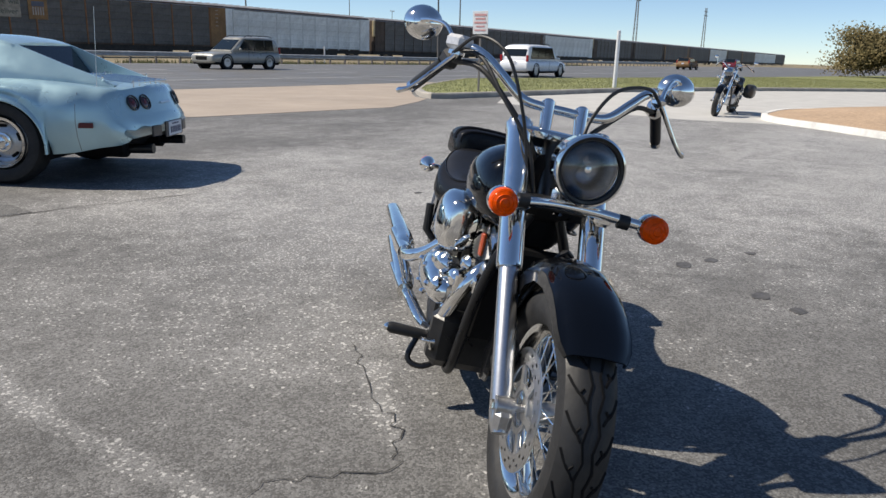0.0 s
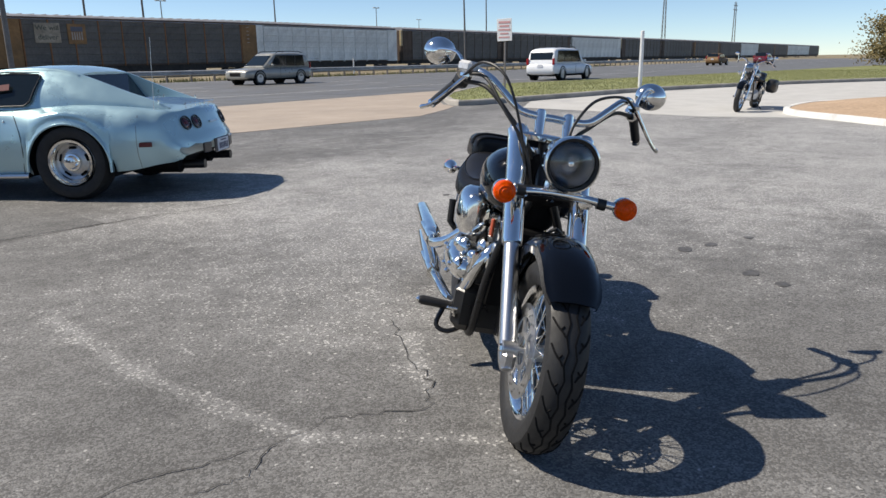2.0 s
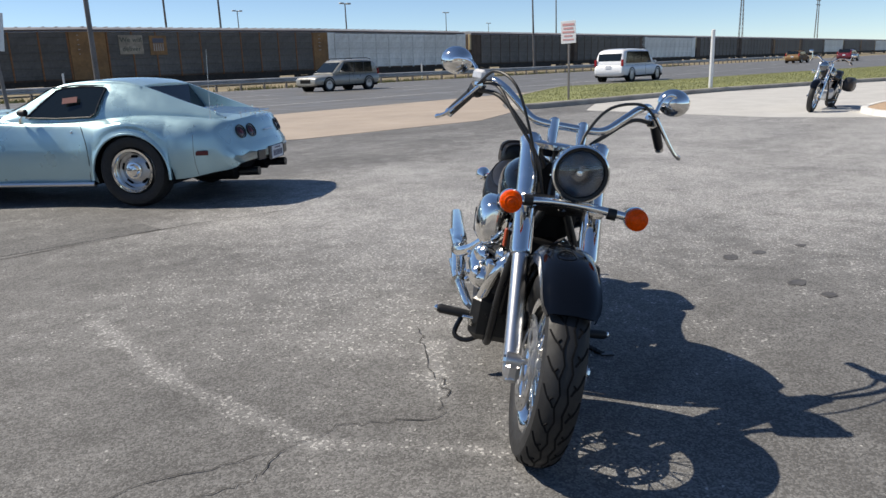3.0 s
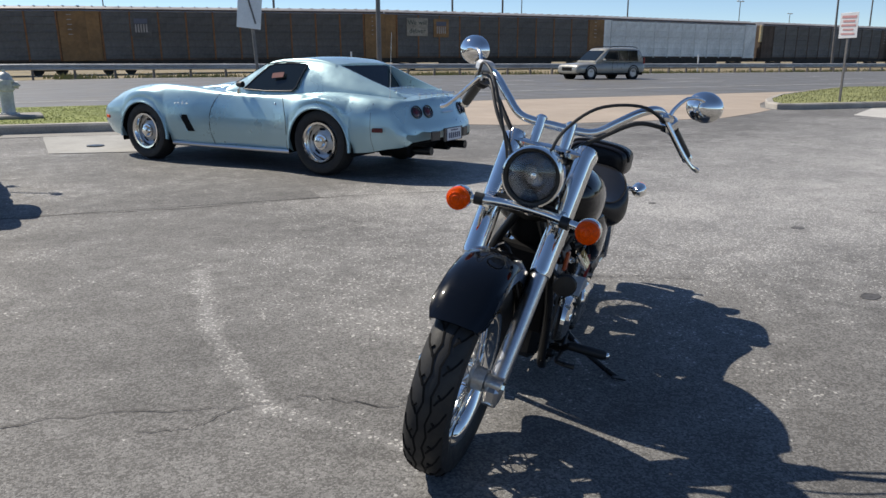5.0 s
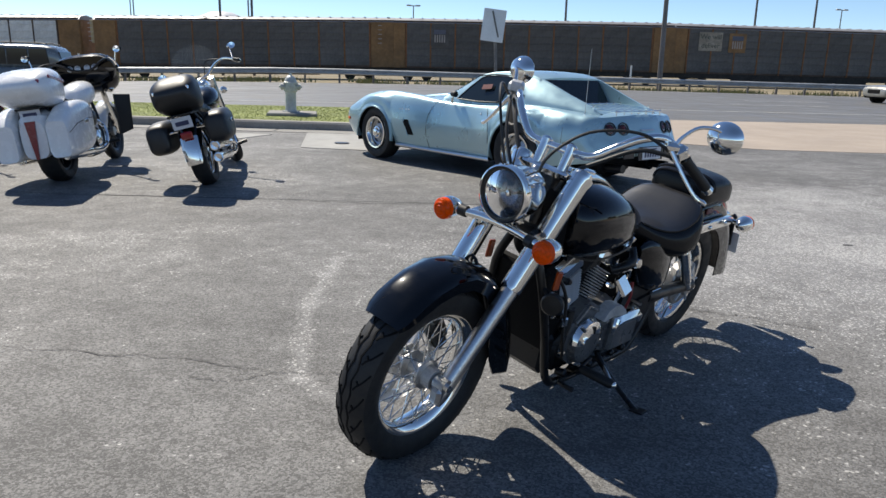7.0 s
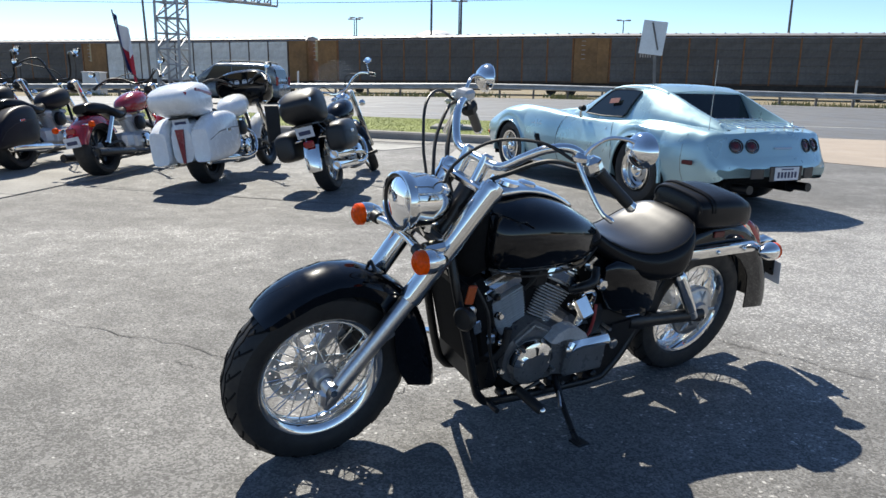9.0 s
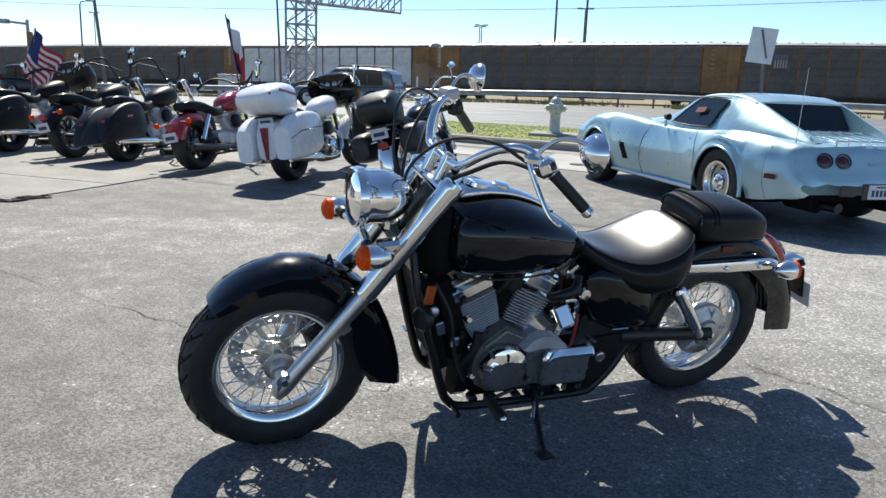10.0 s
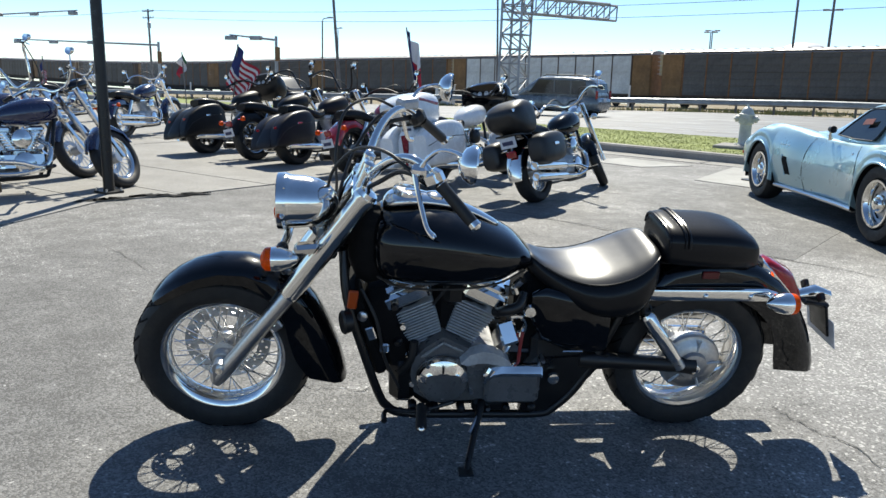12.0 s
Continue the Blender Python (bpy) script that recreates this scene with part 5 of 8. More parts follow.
# tank with its chrome instrument panel
tank_rows = [(-0.452, 0.682, 0.79, 0.071), (-0.462, 0.652, 0.826, 0.123), (-0.49, 0.615, 0.850, 0.158), (-0.55, 0.602, 0.864, 0.179), (-0.63, 0.596, 0.864, 0.186), (-0.71, 0.596, 0.850, 0.182), (-0.79, 0.600, 0.824, 0.169), (-0.87, 0.610, 0.787, 0.145), (-0.93, 0.644, 0.752, 0.117), (-0.975, 0.656, 0.712, 0.081), (-0.99, 0.667, 0.695, 0.045)]
part("fuel_tank", body_loft(dense(tank_rows, 3), 32, 2.5), BLACK_PAINT, bike, "teardrop gloss black fuel tank", sharp=60)
ins_rows = [(-0.485, 0.845, 0.872, 0.030), (-0.51, 0.850, 0.895, 0.055), (-0.56, 0.856, 0.905, 0.062), (-0.62, 0.860, 0.895, 0.050), (-0.70, 0.848, 0.878, 0.036), (-0.78, 0.825, 0.849, 0.026), (-0.85, 0.79, 0.812, 0.018), (-0.87, 0.785, 0.797, 0.008)]
part("instrument_panel", body_loft(dense(ins_rows, 3), 20, 2.2), CHROME, bike, "chrome instrument panel on the tank", sharp=60)
spd = part("speedometer", Geo().lathe([(0.0, 0.052), (0.012, 0.050), (0.013, 0.042), (0.008, 0.040)], (-0.565, 0, 0.893), (-0.25, 0, 1), 28), CHROME, bike)
DIAL = mat("dial_face", (0.55, 0.55, 0.52), 0.4, grain=0.05)
part("dial", Geo().lathe([(0.009, 0.042), (0.009, 0.0)], (-0.565, 0, 0.893), (-0.25, 0, 1), 28), DIAL, spd)
part("filler_cap", Geo().lathe([(0, 0.032), (0.012, 0.031), (0.016, 0.022), (0.017, 0)], (-0.655, 0, 0.880), (-0.12, 0, 1), 24), CHROME, bike)
part("tank_seam", Geo().tube([(-0.47, 0.116, 0.646), (-0.55, 0.165, 0.632), (-0.70, 0.171, 0.630), (-0.85, 0.142, 0.634), (-0.96, 0.082, 0.658)], 0.004, 6, smooth=4), BLACK_METAL, bike)


# seats
def seat_geo(rows, n=28):
    """Rows of (x, z edge, z top, half width, crown) : a saddle with a rolled edge."""
    rings = []
    for x, zb, zt, w, crown in rows:
        ring = []
        for k in range(n):
            a = 2 * math.pi * k / n
            ca, sa = math.cos(a), math.sin(a)
            y = w * math.copysign(abs(ca) ** 0.62, ca)
            if sa >= 0:
                z = zb + (zt - zb) * (0.35 + 0.65 * abs(sa) ** crown)
            else:
                z = zb + (zt - zb) * 0.35 * (1 - abs(sa) ** 0.7)
            ring.append((x, y, z))
        rings.append(ring)
    return Geo().loft(rings)


# rows: x, lower edge, middle height, half width
saddle_rows = [(-0.955, 0.655, 0.690, 0.030), (-0.985, 0.630, 0.700, 0.066), (-1.03, 0.595, 0.678, 0.100), (-1.09, 0.555, 0.661, 0.140), (-1.16, 0.520, 0.657, 0.176), (-1.23, 0.502, 0.671, 0.198), (-1.30, 0.505, 0.700, 0.204), (-1.345, 0.525, 0.724, 0.194), (-1.378, 0.560, 0.741, 0.172), (-1.402, 0.605, 0.744, 0.138), (-1.417, 0.650, 0.728, 0.085)]


def saddle(rows, n=20, dish=0.014):
    """Sections of a wide saddle: a dished top and barrel-round sides; gives the sides and the top as two shells."""
    sides, tops, seam = [], [], []
    for x, zb, zt, w in rows:
        zc = zb + 0.42 * (zt - zb)
        ring = []
        for k in range(2 * n):
            a = math.pi * k / n
            ca, sa = math.cos(a), math.sin(a)
            f = math.copysign(abs(ca) ** (0.72 if sa >= 0 else 0.85), ca)
            z = zc + (zt - zc) * abs(sa) ** 0.62 + dish * f * f * sa if sa >= 0 else zc - (zc - zb) * abs(sa) ** 0.9
            ring.append((x, w * f, z))
        sides.append([(x, y * 0.997, z - 0.003) for x, y, z in ring])
        tops.append(ring[4:n - 3])
        seam.append(ring[4])
    return Geo().loft(sides), Geo().loft(tops, caps=False, closed=False), seam


sides, top_shell, seam = saddle(dense(saddle_rows, 5))
st = part("seat", sides, LEATHER, bike, "wide black vinyl rider saddle", sharp=70)
part("seat_panel", top_shell, GLOSSY_VINYL, st, "smooth dished seat top", sharp=70)
part("seat_piping", Geo().tube(seam[10:] + mirrored(seam[:9:-1]), 0.0035, 6), LEATHER, st)
pil_rows = [(-1.420, 0.705, 0.790, 0.097, 0.45), (-1.430, 0.692, 0.815, 0.123, 0.42), (-1.47, 0.686, 0.823, 0.136, 0.42), (-1.55, 0.682, 0.822, 0.140, 0.42), (-1.62, 0.678, 0.819, 0.139, 0.42), (-1.68, 0.676, 0.810, 0.134, 0.45), (-1.740, 0.674, 0.784, 0.117, 0.5), (-1.765, 0.680, 0.740, 0.084, 0.65)]
pl = part("pillion_seat", seat_geo(dense(pil_rows, 4)), LEATHER, bike, "padded black vinyl pillion seat", sharp=60)
for x in (-1.428, -1.476, -1.488):
    z = spline([-r[0] for r in pil_rows], [r[2] for r in pil_rows], -x)
    w = spline([-r[0] for r in pil_rows], [r[3] for r in pil_rows], -x)
    pts = []
    for k in range(-8, 9):
        a = math.pi / 2 * (1 - k / 8.4)
        ca, sa = math.cos(a), math.sin(a)
        zb = 0.695
        pts.append((x, w * math.copysign(abs(ca) ** 0.62, ca) * 1.005, zb + (z - zb) * (0.35 + 0.65 * abs(sa) ** 0.45) + 0.002))
    part("seat_stitch_roll", Geo().tube(pts, 0.006, 8), LEATHER, pl)
part("carburettor_cover", Geo().box((-0.915, 0.128, 0.445), (0.062, 0.020, 0.085), Matrix.Rotation(0.35, 3, "Y") @ Matrix.Rotation(0.55, 3, "X"), bev=0.008), CHROME, bike, "small bright chrome cover")
part("cover_bracket", Geo().tube([(-0.93, 0.10, 0.49), (-0.955, 0.115, 0.50), (-0.975, 0.11, 0.47), (-0.97, 0.10, 0.42)], 0.009, 8, smooth=4), CHROME, bike)
part("intake_elbow", Geo().tube([(-0.870, 0.085, 0.500), (-0.905, 0.120, 0.525), (-0.945, 0.122, 0.545), (-0.965, 0.100, 0.585)], [0.016, 0.019, 0.018, 0.014], 12, smooth=4), BLACK_METAL, bike)
part("valve_knob", Geo().lathe([(0, 0.0), (0, 0.020), (0.012, 0.024), (0.022, 0.018), (0.024, 0)], (-0.985, 0.115, 0.525), (0.1, 1, 0.1), 14), CHROME, bike)
part("seat_base", Geo().box((-1.59, 0, 0.700), (0.34, 0.17, 0.035), bev=0.012), BLACK_PLASTIC, bike)

# rear mudguard, tail lamp, plate, struts
rf = fender_geo((-1.608, 0, 0.300), [(42, 0.375, 0.300, 0.95), (55, 0.392, 0.290, 1.0), (70, 0.402, 0.285, 1.0), (85, 0.408, 0.283, 1.0), (100, 0.414, 0.283, 1.0), (115, 0.420, 0.284, 1.0), (130, 0.424, 0.287, 1.0), (142, 0.427, 0.291, 1.0), (153, 0.436, 0.298, 1.0), (163, 0.448, 0.296, 1.0), (172, 0.462, 0.296, 1.0), (180, 0.477, 0.302, 1.0), (185, 0.486, 0.312, 0.98)], 0.098)
part("rear_fender", rf, BLACK_PAINT, bike, "deep gloss black rear mudguard", sharp=50)
for s in (1, -1):
    part("fender_strut", body_loft([(-1.36, 0.575, 0.600, 0.010, s * 0.112), (-1.40, 0.566, 0.612, 0.014, s * 0.114), (-1.50, 0.568, 0.614, 0.016, s * 0.116), (-1.70, 0.570, 0.616, 0.016, s * 0.118), (-1.80, 0.570, 0.616, 0.016, s * 0.120), (-1.835, 0.578, 0.606, 0.012, s * 0.121), (-1.845, 0.588, 0.597, 0.006, s * 0.121)], 14, 3.5), CHROME, bike, "chrome fender rail")
    for x in (-1.58, -1.74):
        part("strut_bolt", Geo().ball((x, s * 0.134, 0.592), 0.010, 10), CHROME, bike)
    part("side_reflector", Geo().box((-1.60, s * 0.100, 0.655), (0.06, 0.008, 0.028), bev=0.003), DARK_RED_LENS, bike)
    indicator(-1.842, s * 0.185, 0.592, -1)
    part("indicator_stem", Geo().tube([(-1.815, s * 0.10, 0.592), (-1.815, s * 0.18, 0.592)], 0.012, 10), CHROME, bike)
tl = part("tail_light", body_loft([(-1.825, 0.640, 0.672, 0.032), (-1.842, 0.625, 0.680, 0.048), (-1.88, 0.595, 0.665, 0.054), (-1.93, 0.555, 0.640, 0.054), (-1.975, 0.515, 0.572, 0.048), (-1.992, 0.505, 0.535, 0.036)], 18, 3.0), RED_LENS, bike, "long red tail light lens", sharp=50)
part("tail_light_rim", body_loft([(-1.812, 0.636, 0.690, 0.044), (-1.845, 0.610, 0.664, 0.058), (-1.90, 0.560, 0.612, 0.060), (-1.95, 0.510, 0.560, 0.058), (-1.995, 0.488, 0.515, 0.046)], 18, 3.0), CHROME, tl)
pb = part("plate_bracket", Geo().box((-2.050, 0, 0.515), (0.10, 0.10, 0.018), Matrix.Rotation(-0.15, 3, "Y"), bev=0.006).box((-2.100, 0, 0.45), (0.012, 0.12, 0.13), Matrix.Rotation(0.30, 3, "Y"), bev=0.004), BLACK_METAL, bike)
part("number_plate", Geo().box((-2.117, 0, 0.41), (0.004, 0.185, 0.115), Matrix.Rotation(0.30, 3, "Y"), bev=0.002), PLATE, pb, "small white number plate")
for s in (1, -1):
    part("plate_reflector", Geo().box((-2.050, s * 0.055, 0.55), (0.02, 0.03, 0.03), Matrix.Rotation(0.8, 3, "X"), bev=0.004), BLACK_PLASTIC, pb)
part("plate_lamp", Geo().tube([(-1.995, 0, 0.53), (-2.055, 0, 0.545), (-2.115, 0, 0.53)], [0.02, 0.026, 0.018], 12), CHROME, pb)

# engine
case = [(-0.595, 0.335), (-0.640, 0.385), (-0.697, 0.425), (-0.755, 0.395), (-0.800, 0.372), (-0.880, 0.362), (-0.905, 0.300), (-0.895, 0.215), (-0.840, 0.170), (-0.660, 0.165), (-0.605, 0.205), (-0.590, 0.270)]
eng = part("crankcase", Geo().plate(case, (0, 0, 0), (1, 0, 0), (0, 0, 1), 0.25).box((-0.97, 0, 0.28), (0.20, 0.20, 0.18), bev=0.05), DARK_CASE, bike, "dark grey cast engine crankcase")
part("case_rib", Geo().tube([(-0.625, 0.128, 0.350), (-0.697, 0.128, 0.405), (-0.765, 0.128, 0.372)], 0.008, 8), DARK_CASE, eng)


def cylinder(base, top, w, d):
    base, top = Vector(base), Vector(top)
    ax = (top - base).normalized()
    turn = Matrix((ax.cross(Vector((0, 1, 0))).normalized() * -1, Vector((0, 1, 0)), ax)).transposed()
    # core coloured black to paint the shade in the gaps between fins
    cy = part("cylinder", Geo().tube([base, top], [w * 0.24, w * 0.36], 20), BLACK_METAL, bike, "finned engine cylinder")
    L = (top - base).length
    n = 14
    fin = mesh_of("fin", Geo().box((0, 0, 0), (w, d, 0.0042), bev=0.0018), GREY_ALLOY)
    for k in range(n):
        o = new("fin", fin)
        o.parent = cy
        kk = 0.66 + 0.34 * ((k + 0.5) / n) ** 0.8
        o.matrix_basis = Matrix.Translation(base + ax * L * (0.03 + 0.90 * k / n)) @ turn.to_4x4() @ Matrix.Diagonal((kk, 0.8 + 0.2 * kk, 1, 1))
    hd = Geo().box(top + ax * 0.026, (w * 1.05, d * 1.12, 0.056), turn, bev=0.012)
    hd.box(top + ax * 0.060, (w * 0.86, d * 0.95, 0.034), turn, bev=0.013)
    h = part("head_cover", hd, CHROME, cy, "chrome cylinder head cover")
    for s in (-1, 1):
        for q in (-1, 1):
            part("head_bolt", Geo().ball(top + ax * 0.05 + turn @ Vector((s * w * 0.40, q * d * 0.44, 0)), 0.008, 8), STEEL, h)
    return cy


cylinder((-0.652, 0.0, 0.372), (-0.580, 0.0, 0.528), 0.156, 0.160)
cylinder((-0.748, 0.0, 0.378), (-0.822, 0.0, 0.532), 0.150, 0.160)
# left side covers
part("alternator_cover", Geo().lathe([(0.10, 0.092), (0.140, 0.091), (0.158, 0.082), (0.166, 0.060), (0.168, 0.030), (0.168, 0)], (-0.700, 0, 0.265), (0, 1, 0), 36), DARK_CASE, eng, "round dark engine cover")
rr = []
for k in range(25):
    a = radians(4 + 172 * k / 24)
    low = 0.034 + 0.022 * abs(math.cos(a)) + 0.010 * abs(math.sin(3 * a))
    prof = [(0.136, 0.094), (0.160, 0.086), (0.171, 0.064), (0.175, low), (0.170, low - 0.002), (0.163, 0.060), (0.150, 0.080), (0.134, 0.088)]
    rr.append([(-0.700 + r * math.cos(a), y, 0.265 + r * math.sin(a)) for y, r in prof])
part("crescent_trim", Geo().loft(rr), CHROME, eng, "chrome crescent cover trim", sharp=40)
part("case_slot", Geo().box((-0.697, 0.172, 0.325), (0.008, 0.012, 0.030), bev=0.003), BLACK_METAL, eng)
part("drive_cover", Geo().plate([(-0.775, 0.345), (-0.822, 0.362), (-0.880, 0.352), (-0.925, 0.325), (-0.925, 0.20), (-0.86, 0.185), (-0.80, 0.20)], (0, 0.105, 0), (1, 0, 0), (0, 0, 1), 0.085), DARK_CASE, eng)
swoosh = [(-0.755, 0.345), (-0.785, 0.378), (-0.826, 0.394), (-0.872, 0.386), (-0.915, 0.358), (-0.930, 0.338), (-0.890, 0.336), (-0.850, 0.346), (-0.815, 0.346), (-0.780, 0.336)]
part("side_case", Geo().plate(swoosh, (0, 0.142, 0), (1, 0, 0), (0, 0, 1), 0.050), GREY_ALLOY, eng, "pale alloy arched case trim")
part("sprocket_cover", Geo().box((-0.940, 0.132, 0.246), (0.192, 0.085, 0.125), bev=0.014), DARK_CASE, eng, "dark grey drive cover")
part("cover_lid", Geo().loft([[(x, 0.09, zt), (x, 0.140, zt), (x, 0.168, zt - 0.010), (x, 0.182, zt - 0.030), (x, 0.180, zt - 0.042), (x, 0.09, zt - 0.042)] for x, zt in ((-1.038, 0.338), (-1.030, 0.344), (-0.90, 0.346), (-0.868, 0.340), (-0.850, 0.326))]).tube([(-0.862, 0.165, 0.325), (-0.846, 0.172, 0.300), (-0.842, 0.172, 0.272)], [0.018, 0.014, 0.007], 10, smooth=3), CHROME, eng, "chrome drive cover lid")
for x, z in ((-0.80, 0.225), (-0.66, 0.235), (-0.645, 0.33), (-0.80, 0.335), (-0.90, 0.235), (-1.03, 0.24), (-1.04, 0.35), (-0.70, 0.205)):
    part("case_bolt", Geo().tube([(x, 0.12, z), (x, 0.165, z)], 0.007, 6), STEEL, eng)
part("carburettor", Geo().box((-0.735, 0.02, 0.56), (0.08, 0.12, 0.09), bev=0.02).tube([(-0.70, 0.02, 0.50), (-0.76, 0.05, 0.62)], 0.03, 12), BLACK_METAL, bike)
part("fuel_valve", Geo().box((-0.935, 0.090, 0.590), (0.034, 0.03, 0.05), Matrix.Rotation(0.4, 3, "Y"), bev=0.012).tube([(-0.93, 0.09, 0.60), (-0.95, 0.10, 0.63)], 0.014, 10), CHROME, bike)
part("engine_mount", Geo().tube([(-0.905, 0.105, 0.470), (-0.925, 0.115, 0.415), (-0.915, 0.110, 0.365)], [0.012, 0.015, 0.012], 10, smooth=3), CHROME, bike)
part("spark_lead", Geo().tube([(-0.66, 0.085, 0.53), (-0.70, 0.10, 0.60), (-0.74, 0.06, 0.65)], 0.006, 8, smooth=5), BLACK_PLASTIC, bike)
part("spark_lead", Geo().tube([(-0.91, 0.08, 0.52), (-0.93, 0.11, 0.44), (-0.97, 0.10, 0.40)], 0.006, 8, smooth=5), BLACK_PLASTIC, bike)
part("coolant_hose", Geo().tube([(-0.50, 0.09, 0.62), (-0.56, 0.10, 0.64), (-0.66, 0.06, 0.63), (-0.76, 0.03, 0.60)], 0.014, 10, smooth=5), BLACK_PLASTIC, bike)
part("coolant_hose", Geo().tube([(-0.555, 0.10, 0.27), (-0.59, 0.115, 0.33), (-0.60, 0.11, 0.40)], 0.015, 10, smooth=5), BLACK_PLASTIC, bike)
RED_WIRE = mat("red_cable_sleeve", (0.25, 0.02, 0.02), 0.5)
part("battery_cable", Geo().tube([(-0.962, 0.140, 0.455), (-0.956, 0.150, 0.40), (-0.958, 0.140, 0.325)], 0.006, 8, smooth=4), RED_WIRE, bike)
for i, (x, y, z, s) in enumerate(((-0.955, 0.11, 0.43, 0.03), (-0.97, 0.10, 0.52, 0.035), (-0.90, 0.085, 0.43, 0.03), (-0.88, 0.10, 0.50, 0.025), (-0.56, 0.10, 0.45, 0.03), (-0.545, 0.10, 0.39, 0.03), (-0.585, 0.10, 0.34, 0.03), (-0.53, 0.105, 0.53, 0.03), (-0.60, 0.11, 0.23, 0.03))):
    part("bracket", Geo().lathe([(-s * 0.5, 0), (-s * 0.5, s * 0.42), (s * 0.1, s * 0.48), (s * 0.25, s * 0.36), (s * 0.5, s * 0.30), (s * 0.5, 0)], (x, y, z), (0.25 * (i % 3) - 0.2, 1, 0.3 - 0.2 * (i % 2)), 10), CHROME if i % 2 == 0 else BLACK_METAL, bike)
# black boxes that fill the frame: air box under the tank, neck cover, battery case, coolant tank
part("air_box", Geo().box((-0.74, 0, 0.635), (0.40, 0.09, 0.06), bev=0.03), MATTE_DARK, bike)
part("engine_core", Geo().box((-0.74, 0, 0.455), (0.16, 0.12, 0.26), bev=0.03), MATTE_DARK, bike)
part("rear_core", Geo().box((-1.06, 0, 0.46), (0.24, 0.17, 0.28), bev=0.04), MATTE_DARK, bike)
part("battery_case", Geo().box((-1.20, 0, 0.46), (0.20, 0.18, 0.26), bev=0.04), MATTE_DARK, bike)
part("tool_case", Geo().box((-1.10, 0, 0.25), (0.24, 0.20, 0.17), Matrix.Rotation(-0.25, 3, "Y"), bev=0.04), MATTE_DARK, bike)
part("front_core", Geo().box((-0.520, 0, 0.42), (0.12, 0.17, 0.32), Matrix.Rotation(0.31, 3, "Y"), bev=0.03), MATTE_DARK, bike)
part("neck_cover", body_loft([(-0.375, 0.66, 0.84, 0.045), (-0.40, 0.60, 0.87, 0.075), (-0.44, 0.58, 0.86, 0.095), (-0.49, 0.60, 0.84, 0.10)], 18, 3.0), MATTE_DARK, bike, "black steering neck cover")
part("belly_plate", Geo().box((-0.84, 0, 0.165), (0.46, 0.20, 0.10), bev=0.03), MATTE_DARK, bike)
# radiator and frame
part("radiator", Geo().box((-0.440, 0, 0.430), (0.040, 0.225, 0.34), Matrix.Rotation(0.31, 3, "Y"), bev=0.01), MATTE_DARK, bike, "black radiator between the frame tubes")
for s in (1, -1):
    part("radiator_cap", Geo().lathe([(0, 0.018), (0.012, 0.018), (0.016, 0.012), (0.016, 0)], (-0.425, s * 0.112, 0.50), (0.2, s, 0.1), 12), STEEL, bike)
    part("radiator_bracket", Geo().box((-0.452, s * 0.128, 0.44), (0.030, 0.012, 0.05), Matrix.Rotation(0.31, 3, "Y"), bev=0.004), CHROME, bike)
part("horn", Geo().lathe([(-0.02, 0), (-0.02, 0.034), (0.006, 0.040), (0.012, 0.034), (0.014, 0.0)], (-0.368, 0.165, 0.505), (0.9, 0.3, 0), 18), BLACK_METAL, bike, "small black horn")
part("horn_bracket", Geo().tube([(-0.375, 0.115, 0.54), (-0.372, 0.150, 0.515)], 0.008, 6), BLACK_METAL, bike)
